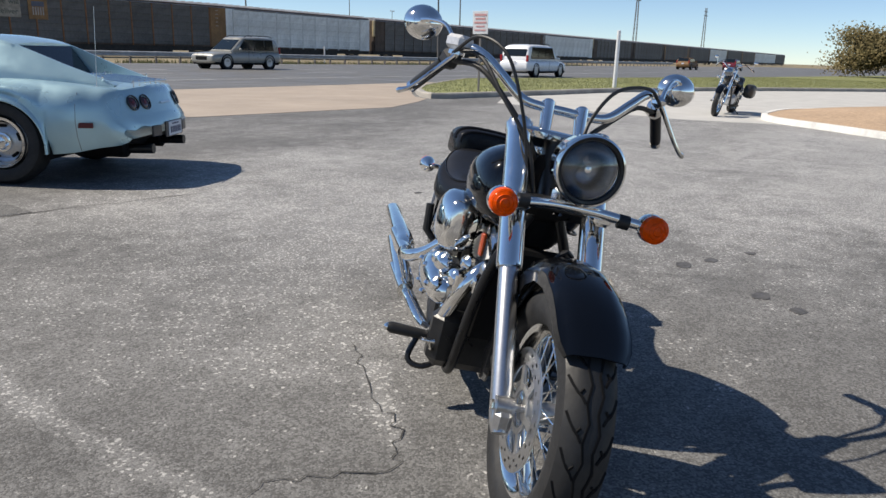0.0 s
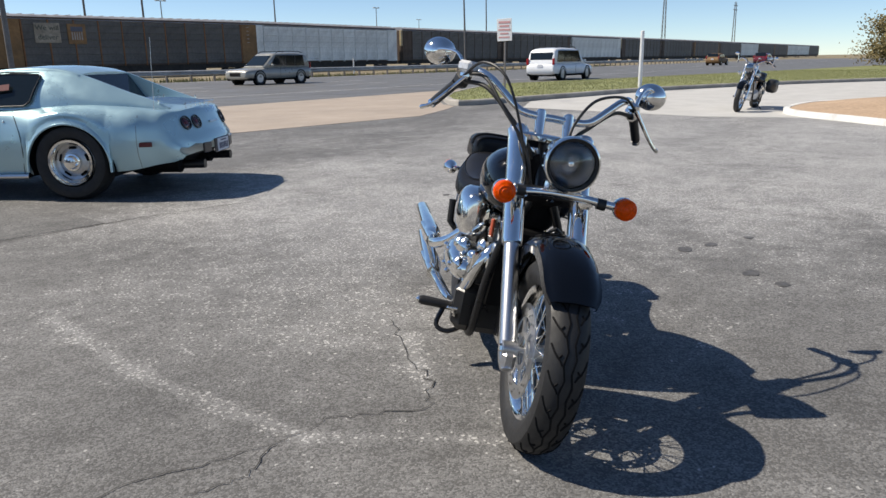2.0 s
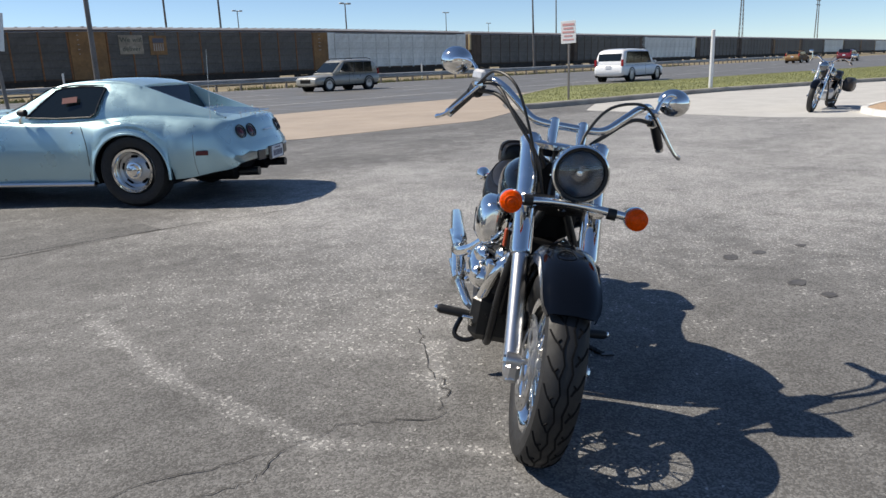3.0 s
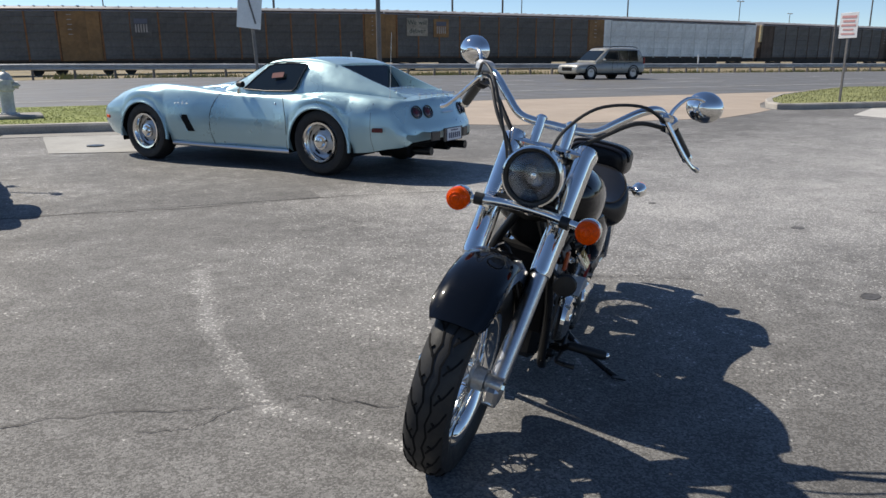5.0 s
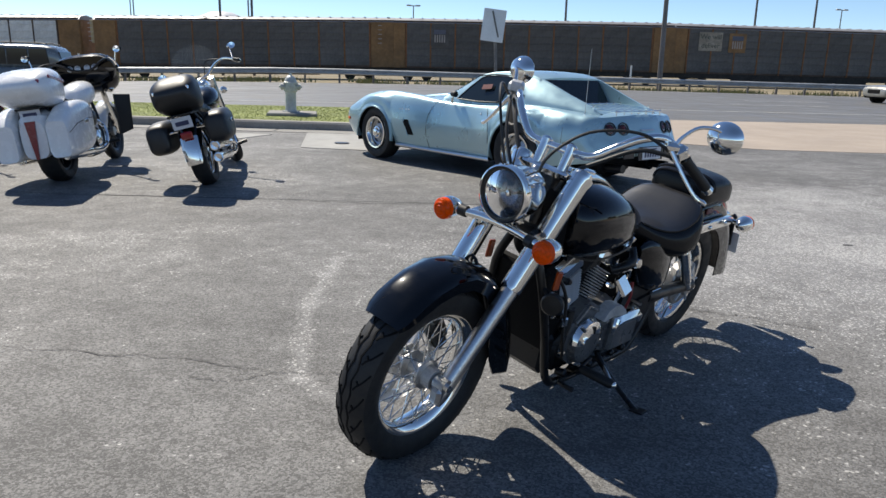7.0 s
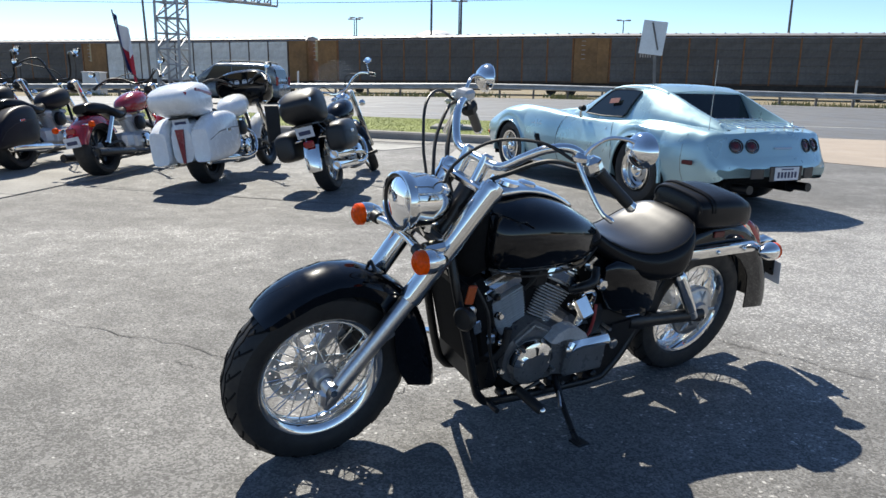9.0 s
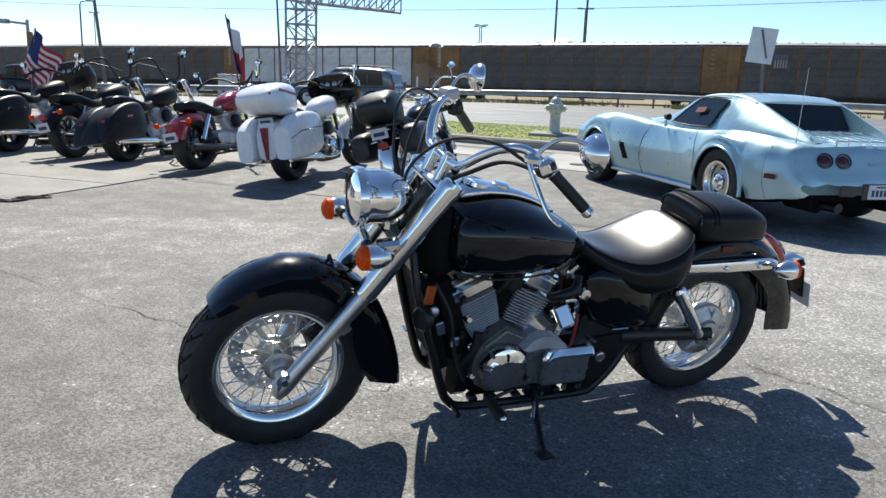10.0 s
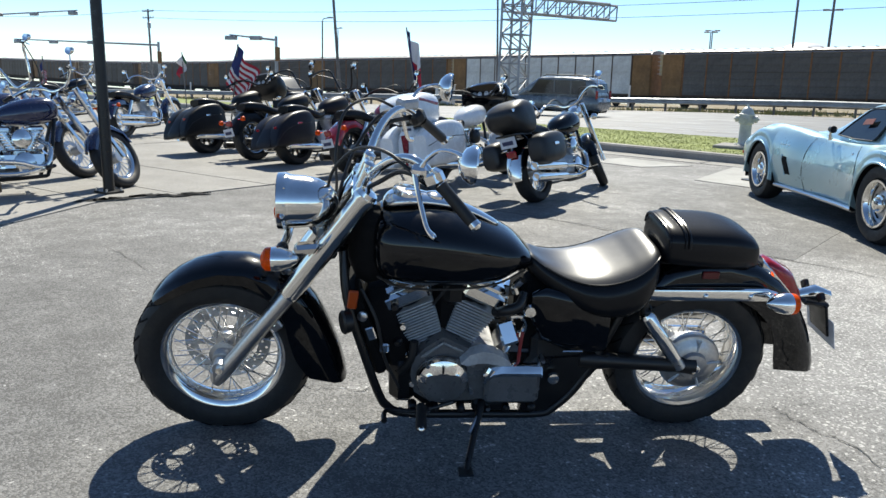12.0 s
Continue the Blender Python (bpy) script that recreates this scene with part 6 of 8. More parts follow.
for s in (1, -1):
    part("down_tube", Geo().tube([(-0.358, s * 0.04, 0.70), (-0.372, s * 0.10, 0.56), (-0.425, s * 0.125, 0.38), (-0.478, s * 0.130, 0.215), (-0.512, s * 0.130, 0.152), (-0.58, s * 0.130, 0.120), (-0.85, s * 0.130, 0.114), (-1.05, s * 0.130, 0.114), (-1.105, s * 0.130, 0.140), (-1.185, s * 0.125, 0.235), (-1.27, s * 0.11, 0.42), (-1.34, s * 0.10, 0.60)], 0.0155, 12, smooth=4), BLACK_METAL, bike, "black tubular frame")
    part("lower_bracket", Geo().plate([(-1.00, 0.34), (-1.28, 0.36), (-1.22, 0.27), (-1.14, 0.17), (-1.06, 0.122), (-0.98, 0.122)], (0, s * 0.118, 0), (1, 0, 0), (0, 0, 1), 0.03), BLACK_METAL, bike)
    part("side_cover", body_loft([(-0.985, 0.50, 0.59, 0.012, s * 0.120), (-1.03, 0.42, 0.615, 0.030, s * 0.122), (-1.12, 0.38, 0.600, 0.036, s * 0.125), (-1.20, 0.37, 0.560, 0.034, s * 0.125), (-1.26, 0.37, 0.520, 0.020, s * 0.122)], 18, 3.0), BLACK_PAINT, bike, "gloss black side cover", sharp=55)
    part("battery_box", Geo().box((-1.13, s * 0.08, 0.37), (0.25, 0.08, 0.12), bev=0.02), BLACK_PLASTIC, bike)
    part("swing_arm", Geo().tube([(-1.18, s * 0.105, 0.330), (-1.24, s * 0.112, 0.328), (-1.30, s * 0.112, 0.322), (-1.54, s * 0.112, 0.305), (-1.60, s * 0.108, 0.300)], [0.034, 0.036, 0.027, 0.027, 0.034], 14), BLACK_METAL, bike, "black swing arm")
    sh = part("shock_absorber", Geo().tube([(-1.385, s * 0.125, 0.520), (-1.392, s * 0.125, 0.510), (-1.475, s * 0.125, 0.400), (-1.520, s * 0.125, 0.340)], [0.020, 0.0285, 0.0265, 0.024], 14), CHROME, bike, "chrome covered rear shock absorber")
    part("shock_mount", Geo().tube([(-1.520, s * 0.125, 0.340), (-1.545, s * 0.125, 0.305)], [0.020, 0.022], 12), ALLOY, sh)
    part("rear_frame", Geo().tube([(-1.20, s * 0.10, 0.60), (-1.38, s * 0.105, 0.60)], 0.016, 10).tube([(-1.38, s * 0.108, 0.60), (-1.385, s * 0.108, 0.50)], 0.014, 10), BLACK_METAL, bike)
    part("fork_reflector", Geo().box((-0.392, s * 0.148, 0.578), (0.032, 0.012, 0.066), Matrix.Rotation(-0.12, 3, "Y"), bev=0.004), REFLECTOR_AMBER, bike, "amber side reflector")
    peg = part("foot_peg", Geo().tube([(-0.625, s * 0.200, 0.196), (-0.618, s * 0.325, 0.206), (-0.618, s * 0.338, 0.207)], [0.017, 0.019, 0.013], 12), BLACK_PLASTIC, bike, "black rubber foot peg")
    part("peg_end", Geo().ball((-0.618, s * 0.338, 0.207), 0.013, 10), CHROME, peg)
    part("peg_bracket", Geo().tube([(-0.66, s * 0.13, 0.150), (-0.645, s * 0.17, 0.165), (-0.625, s * 0.20, 0.196)], 0.013, 10), BLACK_METAL, peg)
part("exciter_slot", Geo().box((-1.135, 0.168, 0.395), (0.07, 0.006, 0.007), bev=0.002), CHROME, bike)
part("frame_plug", Geo().lathe([(0, 0), (0, 0.022), (0.012, 0.020), (0.015, 0.012), (0.015, 0)], (-1.085, 0.145, 0.275), (0, 1, 0), 16), CHROME, bike)
part("shift_lever", Geo().tube([(-0.74, 0.165, 0.19), (-0.62, 0.175, 0.16), (-0.52, 0.18, 0.17), (-0.50, 0.21, 0.175), (-0.50, 0.25, 0.177)], [0.007, 0.007, 0.007, 0.009, 0.010], 10, smooth=3), BLACK_METAL, bike)
ks = part("side_stand", Geo().tube([(-0.845, 0.128, 0.165), (-0.825, 0.19, 0.135), (-0.800, 0.27, 0.105), (-0.775, 0.355, 0.080), (-0.765, 0.392, 0.074)], [0.016, 0.0125, 0.011, 0.011, 0.010], 10, smooth=3), BLACK_METAL, bike, "black side stand lowered to the ground")
part("stand_foot", Geo().box((-0.762, 0.395, 0.0815), (0.05, 0.055, 0.006), Matrix.Rotation(radians(BIKE_LEAN), 3, "X"), bev=0.002), BLACK_METAL, ks)
part("stand_hanger", Geo().box((-0.87, 0.12, 0.15), (0.12, 0.04, 0.05), bev=0.012), BLACK_METAL, ks)

for x, y, z, r in ((-0.60, 0.135, 0.155, 0.016), (-0.68, 0.140, 0.150, 0.014), (-0.77, 0.140, 0.148, 0.015), (-0.93, 0.138, 0.150, 0.014), (-1.02, 0.136, 0.150, 0.016)):
    part("frame_clamp", Geo().lathe([(-0.02, r), (0.015, r), (0.022, r * 0.6), (0.024, 0)], (x, y, z), (0, 1, 0.1), 12), BLACK_METAL, bike)
for x, z in ((-0.655, 0.150), (-0.865, 0.152)):
    part("frame_bolt", Geo().tube([(x, 0.135, z), (x, 0.160, z)], 0.008, 6), STEEL, bike)
part("brake_hose", Geo().tube([(-0.42, 0.115, 0.60), (-0.47, 0.150, 0.50), (-0.50, 0.155, 0.36), (-0.55, 0.150, 0.24)], 0.006, 8, smooth=5), BLACK_PLASTIC, bike)
part("hose_guide", Geo().box((-0.497, 0.150, 0.40), (0.03, 0.02, 0.035), bev=0.005), CHROME, bike)
part("stand_spring", Geo().tube([(-0.835, 0.165, 0.150), (-0.79, 0.245, 0.118)], 0.007, 8), STEEL, ks)

# right side: air box, pipes, brake pedal
part("air_cleaner", body_loft(dense([(-0.640, 0.530, 0.600, 0.022, -0.165), (-0.655, 0.485, 0.650, 0.052, -0.170), (-0.74, 0.465, 0.668, 0.066, -0.178), (-0.82, 0.480, 0.655, 0.058, -0.176), (-0.86, 0.530, 0.610, 0.026, -0.168)], 3), 24, 2.6), CHROME, bike, "teardrop chrome air cleaner")
part("clutch_cover", Geo().lathe([(-0.10, 0.118), (-0.165, 0.116), (-0.188, 0.098), (-0.197, 0.050), (-0.198, 0)], (-0.80, 0, 0.285), (0, 1, 0), 36), BLACK_METAL, eng, "round black clutch cover")
part("timing_cover", Geo().lathe([(-0.10, 0.085), (-0.160, 0.083), (-0.178, 0.062), (-0.182, 0)], (-0.645, 0, 0.310), (0, 1, 0), 30), BLACK_METAL, eng)
part("exhaust_pipe", Geo().tube([(-0.525, -0.055, 0.500), (-0.500, -0.105, 0.480), (-0.500, -0.150, 0.410), (-0.560, -0.178, 0.290), (-0.64, -0.190, 0.205), (-0.80, -0.205, 0.175), (-0.98, -0.240, 0.198), (-1.10, -0.256, 0.204), (-1.25, -0.258, 0.205)], 0.023, 14, smooth=6), CHROME, bike, "chrome front exhaust pipe")
part("exhaust_pipe", Geo().tube([(-0.93, -0.055, 0.510), (-0.955, -0.115, 0.500), (-0.945, -0.165, 0.450), (-0.985, -0.215, 0.385), (-1.06, -0.268, 0.340), (-1.20, -0.285, 0.318), (-1.35, -0.288, 0.310)], 0.023, 14, smooth=6), CHROME, bike, "chrome rear exhaust pipe")
for z0, z1, x0, ym_, xe_ in ((0.205, 0.205, -1.05, -0.255, -1.80), (0.335, 0.310, -1.12, -0.275, -2.00)):
    mf = part("muffler", Geo().tube([(x0, ym_, z0), (x0 - 0.06, ym_, z0), (x0 - 0.12, ym_, z0), (xe_ + 0.10, ym_ - 0.006, z1), (xe_, ym_ - 0.008, z1), (xe_ - 0.01, ym_ - 0.008, z1), (xe_ + 0.04, ym_ - 0.008, z1)], [0.024, 0.036, 0.042, 0.043, 0.040, 0.033, 0.030], 18), CHROME, bike, "long chrome muffler")
    part("heat_shield", Geo().tube([(x0 + 0.02, ym_ - 0.004, z0 + 0.004), (x0 - 0.30, ym_ - 0.030, z0 + 0.004)], [0.030, 0.022], 12), CHROME, mf)
part("brake_pedal", Geo().tube([(-0.74, -0.165, 0.17), (-0.63, -0.185, 0.15), (-0.53, -0.20, 0.19), (-0.495, -0.215, 0.225)], 0.008, 10, smooth=4).box((-0.488, -0.222, 0.232), (0.06, 0.045, 0.012), Matrix.Rotation(-0.3, 3, "Y"), bev=0.005), CHROME, bike)
part("exhaust_guard", Geo().box((-0.505, -0.168, 0.400), (0.018, 0.03, 0.12), Matrix.Rotation(0.3, 3, "Y"), bev=0.006), CHROME, bike)
part("right_engine_cover", body_loft(dense([(-0.615, 0.325, 0.365, 0.030, -0.150), (-0.64, 0.300, 0.390, 0.060, -0.158), (-0.72, 0.285, 0.412, 0.076, -0.162), (-0.84, 0.280, 0.420, 0.080, -0.166), (-0.95, 0.285, 0.405, 0.070, -0.165), (-1.02, 0.310, 0.370, 0.040, -0.155)], 3), 22, 2.5), CHROME, bike, "chrome engine side cover", sharp=50)
for x, y, z, r in ((-0.625, -0.150, 0.405, 0.034), (-0.655, -0.205, 0.365, 0.028), (-0.700, -0.185, 0.430, 0.036), (-0.640, -0.120, 0.455, 0.030), (-0.760, -0.200, 0.425, 0.026), (-0.605, -0.165, 0.300, 0.024)):
    part("engine_boss", Geo().lathe([(-r, r * 0.7), (r * 0.3, r), (r * 0.7, r * 0.8), (r * 0.9, r * 0.4), (r, 0)], (x, y, z), (0.55, -0.75, 0.2), 16), CHROME, eng)
part("front_case", Geo().box((-0.570, -0.055, 0.225), (0.10, 0.31, 0.19), bev=0.03), BLACK_METAL, eng, "black front engine case")
for x, z in ((-0.68, 0.355), (-0.80, 0.385), (-0.92, 0.375), (-0.75, 0.305), (-0.88, 0.305)):
    part("cover_bolt", Geo().ball((x, -0.236, z), 0.011, 8), CHROME, bike)
part("peg_hanger", Geo().tube([(-0.60, -0.13, 0.145), (-0.585, -0.205, 0.105), (-0.60, -0.255, 0.120), (-0.625, -0.235, 0.190)], 0.010, 8, smooth=4), BLACK_METAL, bike)
part("pedal_rod", Geo().tube([(-0.56, -0.13, 0.24), (-0.60, -0.19, 0.225), (-0.68, -0.215, 0.215)], 0.009, 8, smooth=3), BLACK_METAL, bike)
part("passenger_peg", Geo().tube([(-1.20, -0.15, 0.36), (-1.215, -0.205, 0.42), (-1.22, -0.210, 0.52)], [0.012, 0.016, 0.016], 10), BLACK_PLASTIC, bike, "folded black passenger peg")


# ---- the ice-blue sports car ----
CAR = thing("sports_car", "ice blue metallic coupe with long flared fenders and a fastback roof", "car", m=pose(3.476, 7.519, 0, 0, 0, 121.4))
AXLES = ((1.22, 0.372, 0.335), (-1.27, 0.380, 0.342))   # place along the car, opening radius, hub height
# stations: x, half width, crest y, crest z, centre z, sill z
REAR_BODY = [(-2.345, 0.680, 0.50, 0.470, 0.475, 0.372), (-2.338, 0.710, 0.56, 0.505, 0.510, 0.345), (-2.305, 0.735, 0.60, 0.560, 0.564, 0.328), (-2.265, 0.750, 0.61, 0.655, 0.662, 0.318), (-2.228, 0.758, 0.61, 0.742, 0.752, 0.314), (-2.200, 0.764, 0.61, 0.764, 0.778, 0.310), (-2.05, 0.800, 0.63, 0.782, 0.797, 0.290), (-1.85, 0.838, 0.655, 0.802, 0.815, 0.270), (-1.60, 0.866, 0.675, 0.822, 0.832, 0.250), (-1.27, 0.878, 0.685, 0.832, 0.845, 0.235), (-0.95, 0.850, 0.672, 0.815, 0.850, 0.225)]
FRONT_BODY = [(-0.60, 0.796, 0.660, 0.795, 0.855, 0.218), (-0.20, 0.776, 0.655, 0.792, 0.862, 0.216), (0.15, 0.790, 0.660, 0.808, 0.862, 0.218), (0.50, 0.836, 0.680, 0.842, 0.832, 0.222), (0.90, 0.866, 0.690, 0.864, 0.798, 0.230), (1.22, 0.872, 0.690, 0.856, 0.772, 0.240), (1.55, 0.856, 0.668, 0.800, 0.742, 0.252), (1.85, 0.800, 0.610, 0.712, 0.688, 0.275), (2.05, 0.700, 0.500, 0.622, 0.618, 0.315), (2.16, 0.580, 0.380, 0.562, 0.562, 0.365), (2.22, 0.400, 0.230, 0.515, 0.518, 0.410), (2.238, 0.220, 0.110, 0.488, 0.490, 0.440)]
BODY = REAR_BODY + FRONT_BODY
BX = [r[0] for r in BODY]


def body_at(x, k):
    return spline(BX, [r[k] for r in BODY], x)


def body_ring(x, low=None):
    """Section of the body shell: tucked sill, side crease, rounded fender crest, dip, then the middle of bonnet or deck."""
    w, yc, zf, zc, zs = (body_at(x, k) for k in range(1, 6))
    zm = min(0.505, zs + 0.55 * (zf - zs))
    zl = max(zs, low or 0.0)
    base = [(w - 0.065, zs), (w - 0.012, zs + (zm - zs) * 0.52), (w + 0.004, zm)]
    if zl > zs + 0.002:
        top = zl + 0.03
        zm = max(zm, zl + 0.035)
        wz = w + 0.004 - 0.016 * smooth01(0.5, 0.8, zl)
        base = [(wz + 0.014, zl), (wz + 0.012, zl + 0.012), (wz - 0.002, max(zm, top))]
    e = min(0.085, (w - yc) * 0.6)
    dip = min(zf, zc) - 0.012 if zf > zc - 0.012 else zf + (zc - zf) * 0.35
    key = base + [(w - 0.016, zm + 0.55 * (zf - zm) * 0.98), (yc + e, zf - 0.030 * min(1, e / 0.085)), (yc, zf), (yc * 0.84, zf - 0.008 + 0.3 * (dip - zf)), (yc * 0.60, dip), (yc * 0.30, zc - 0.003), (0.0, zc)]
    pts = [Vector((x, y, z)) for y, z in key]
    fine = curve(pts[2:], [0] * len(pts[2:]), 4)[0]
    half = pts[:2] + fine
    return half + [Vector((p.x, -p.y, p.z)) for p in half[-2::-1]]


stops = set(round(-2.35 + 0.05 * k, 3) for k in range(92)) | set(BX)
lows = {}
for xc, r, hz in AXLES:
    stops = {x for x in stops if abs(x - xc) > r + 0.004}
    for k in range(37):
        a = math.pi * k / 36
        x = round(xc + r * math.cos(a), 4)
        stops.add(x)
        lows[x] = hz - 0.05 + (r + 0.01) * math.sin(a) ** 0.94 if 0 < k < 36 else 0.27
    for q in (-1, 1):
        stops.add(round(xc + q * (r + 0.003), 4))


def wrapped(p):
    """Tail and nose curve forward or back towards the corners in plan."""
    k = smooth01(-1.75, -2.25, p.x)
    return Vector((p.x + k * 0.20 * min(1.0, abs(p.y) / 0.76) ** 2.4, p.y, p.z))


rings = [[wrapped(p) for p in body_ring(x, lows.get(x))] for x in sorted(stops)]
part("body", Geo().loft(rings, caps=False, closed=False).add(rings[0], [tuple(range(len(rings[0])))]).add(rings[-1], [tuple(range(len(rings[-1])))]), ICE_BLUE, CAR, "curved ice blue fibreglass body", sharp=32)
part("underbody", Geo().box((0.0, 0, 0.33), (4.0, 1.02, 0.20), bev=0.05).box((-0.02, 0, 0.36), (1.60, 1.44, 0.26), bev=0.05).box((-1.95, 0, 0.38), (0.42, 1.0, 0.12), bev=0.04), MATTE_DARK, CAR)
for s in (1, -1):
    part("sill_trim", Geo().tube([(0.80, s * 0.812, 0.222), (0.2, s * 0.742, 0.208), (-0.5, s * 0.740, 0.208), (-0.86, s * 0.795, 0.218)], 0.024, 10), STEEL, CAR, "brushed metal rocker moulding")
    for xc, r, hz in AXLES:
        arc = [radians(-12 + 204 * k / 30) for k in range(31)]
        part("wheel_well", Geo().loft([[(xc + (r + 0.012) * math.cos(a), s * y, hz - 0.045 + (r + 0.012) * math.sin(a)) for y in (0.42, 0.60, 0.845)] for a in arc], caps=False, closed=False), MATTE_DARK, CAR)
        q = []
        for k in range(25):
            a = math.pi * k / 24
            x = xc + r * math.cos(a)
            q.append((x, s * (body_at(x, 1) + 0.012 - 0.010 * math.sin(a)), hz - 0.05 + (r + 0.01) * max(math.sin(a), 0) ** 0.94 if 0 < k < 24 else 0.262))
        part("arch_lip", Geo().tube(q, 0.011, 8), ICE_BLUE, CAR)

# tail: soft bumper corners, plate recess, four round lamps, exhaust
# flat black panel stands for the shade inside the body-coloured plate recess
part("plate_recess", Geo().box((-2.345, 0, 0.415), (0.014, 0.40, 0.135), bev=0.005), MATTE_BLACK, CAR)
pl_ = part("number_plate", Geo().box((-2.356, 0, 0.415), (0.010, 0.300, 0.120), bev=0.003), PLATE, CAR, "pale number plate")
for k in range(6):
    part("plate_bar", Geo().box((-2.362, -0.105 + 0.042 * k, 0.405), (0.004, 0.026, 0.055), bev=0.001), PLATE_INK, pl_)
part("plate_header", Geo().box((-2.362, 0, 0.456), (0.004, 0.15, 0.012), bev=0.001), PLATE_INK, pl_)
LAMP_DARK = mat("dark_red_lamp", (0.06, 0.010, 0.012), 0.2, 0.0, coat=0.5, grain=0.1)
for y in (0.485, 0.335, -0.335, -0.485):
    at = tuple(wrapped(Vector((-2.262, y, 0.652))))
    tilt = (-1, math.copysign(0.30 * abs(y) / 0.5, y), 0.42)
    b = part("tail_lamp", Geo().lathe([(-0.01, 0.066), (0.012, 0.066), (0.014, 0.058), (-0.004, 0.054)], at, tilt, 28), MATTE_BLACK, CAR, "round recessed tail lamp")
    part("lamp_lens", Geo().lathe([(-0.004, 0.056), (0.004, 0.045), (0.007, 0.02), (0.008, 0)], at, tilt, 24), LAMP_DARK, b)
    part("lamp_centre", Geo().lathe([(0.004, 0.020), (0.010, 0.018), (0.011, 0)], at, tilt, 16), DARK_RED_LENS, b)
part("tail_badge", Geo().box((-2.283, 0, 0.640), (0.004, 0.22, 0.018), Matrix.Rotation(0.40, 3, "Y"), bev=0.001), STEEL, CAR)
for y in (0.43, -0.43):
    part("backup_lamp", Geo().box(tuple(wrapped(Vector((-2.340, y * 0.74, 0.415)))), (0.02, 0.14, 0.095), Matrix.Rotation(-y * 0.35, 3, "Z"), bev=0.006), MATTE_BLACK, CAR, "dark recessed reversing lamp")
    part("exhaust_tip", Geo().tube([(-2.05, y * 0.86, 0.262), (-2.300, y * 0.86, 0.268), (-2.300, y * 0.86, 0.268), (-2.26, y * 0.86, 0.268)], [0.040, 0.042, 0.034, 0.030], 14), BLACK_METAL, CAR)
for y in (0.40, -0.40):
    part("muffler", Geo().tube([(-1.72, y, 0.275), (-1.75, y, 0.275), (-2.08, y, 0.275), (-2.10, y, 0.275)], [0.06, 0.085, 0.085, 0.06], 16), MATTE_DARK, CAR)


def on_side(x, z):
    """Where the side of the shell lies at x and height z."""
    ring = [p for p in body_ring(x) if p.y >= 0]
    for a, c in zip(ring, ring[1:]):
        if a.z <= z <= c.z:
            return a.y + (c.y - a.y) * (z - a.z) / max(1e-6, c.z - a.z)
    return body_at(x, 1)


for s in (1, -1):
    part("side_marker", Geo().box((-1.94, s * (on_side(-2.06, 0.50) + 0.001), 0.490), (0.115, 0.012, 0.042), Matrix.Rotation(s * 0.20, 3, "Z"), bev=0.004), DARK_RED_LENS, CAR, "dull red side marker lamp")
    part("side_marker_front", Geo().box((1.90, s * (on_side(1.90, 0.48) + 0.002), 0.470), (0.11, 0.012, 0.035), Matrix.Rotation(s * -0.42, 3, "Z"), bev=0.004), AMBER, CAR)
    vent = [[(x0 + 0.095 * k / 4, z) for k in range(5)] for x0, z in [(0.455 + 0.085 * q / 6, 0.365 + 0.18 * q / 6) for q in range(7)]]
    part("fender_vent", Geo().loft([[(x, s * (on_side(x, z) + 0.006), z) for x, z in row] + [(x, s * (on_side(x, z) - 0.03), z) for x, z in reversed(row)] for row in vent]), MATTE_DARK, CAR, "dark slanted side vent")
    part("vent_lip", Geo().tube([(0.625, s * (on_side(0.625, 0.56) + 0.002), 0.56), (0.555, s * (on_side(0.555, 0.36) + 0.002), 0.352)], 0.011, 6), ICE_BLUE, CAR)
    for k in range(4):
        part("fender_script", Geo().box((0.70 - 0.055 * k, s * (on_side(0.70 - 0.055 * k, 0.665) + 0.002), 0.665), (0.030, 0.004, 0.010), bev=0.001), ALLOY, CAR)
    for door in ([(0.24, 0.235), (0.25, 0.40), (0.235, 0.56), (0.19, 0.68), (0.12, 0.775)], [(-0.80, 0.235), (-0.845, 0.42), (-0.84, 0.58), (-0.80, 0.70), (-0.75, 0.775)]):
        part("door_gap", Geo().tube([(x, s * (on_side(x, z) + 0.0005), z) for x, z in door], 0.004, 5, smooth=3), BLACK_PLASTIC, CAR)
    part("panel_gap", Geo().tube([(-1.875, s * (on_side(-1.93, z) + 0.0005), z) for z in (0.285, 0.40, 0.52, 0.64, 0.74)], 0.0025, 5), GREY_PAINT, CAR)
    part("door_lock", Geo().lathe([(0, 0), (0, 0.012), (0.006, 0.010), (0.008, 0)], (-0.68, s * on_side(-0.68, 0.70), 0.70), (0, s, 0), 12), CHROME, CAR)
    mr = part("door_mirror", Geo().lathe([(-0.050, 0.0), (-0.045, 0.018), (-0.02, 0.030), (0.035, 0.034), (0.038, 0.030), (0.032, 0.0)], (-0.20, s * 0.765, 0.885), (-1, 0, 0), 18), BLACK_PLASTIC, CAR, "small dark bullet mirror on a chrome foot")
    part("mirror_foot", Geo().tube([(-0.16, s * 0.745, 0.79), (-0.18, s * 0.765, 0.84), (-0.20, s * 0.765, 0.865)], [0.022, 0.014, 0.012], 8), CHROME, mr)
    part("roof_rail", Geo().tube([(-0.40, s * 0.535, 1.095), (-0.60, s * 0.53, 1.118), (-0.92, s * 0.525, 1.112)], 0.006, 6), BLACK_PLASTIC, CAR)
part("wiper_cowl", Geo().box((0.13, 0, 0.872), (0.10, 0.96, 0.014), bev=0.005), MATTE_DARK, CAR)
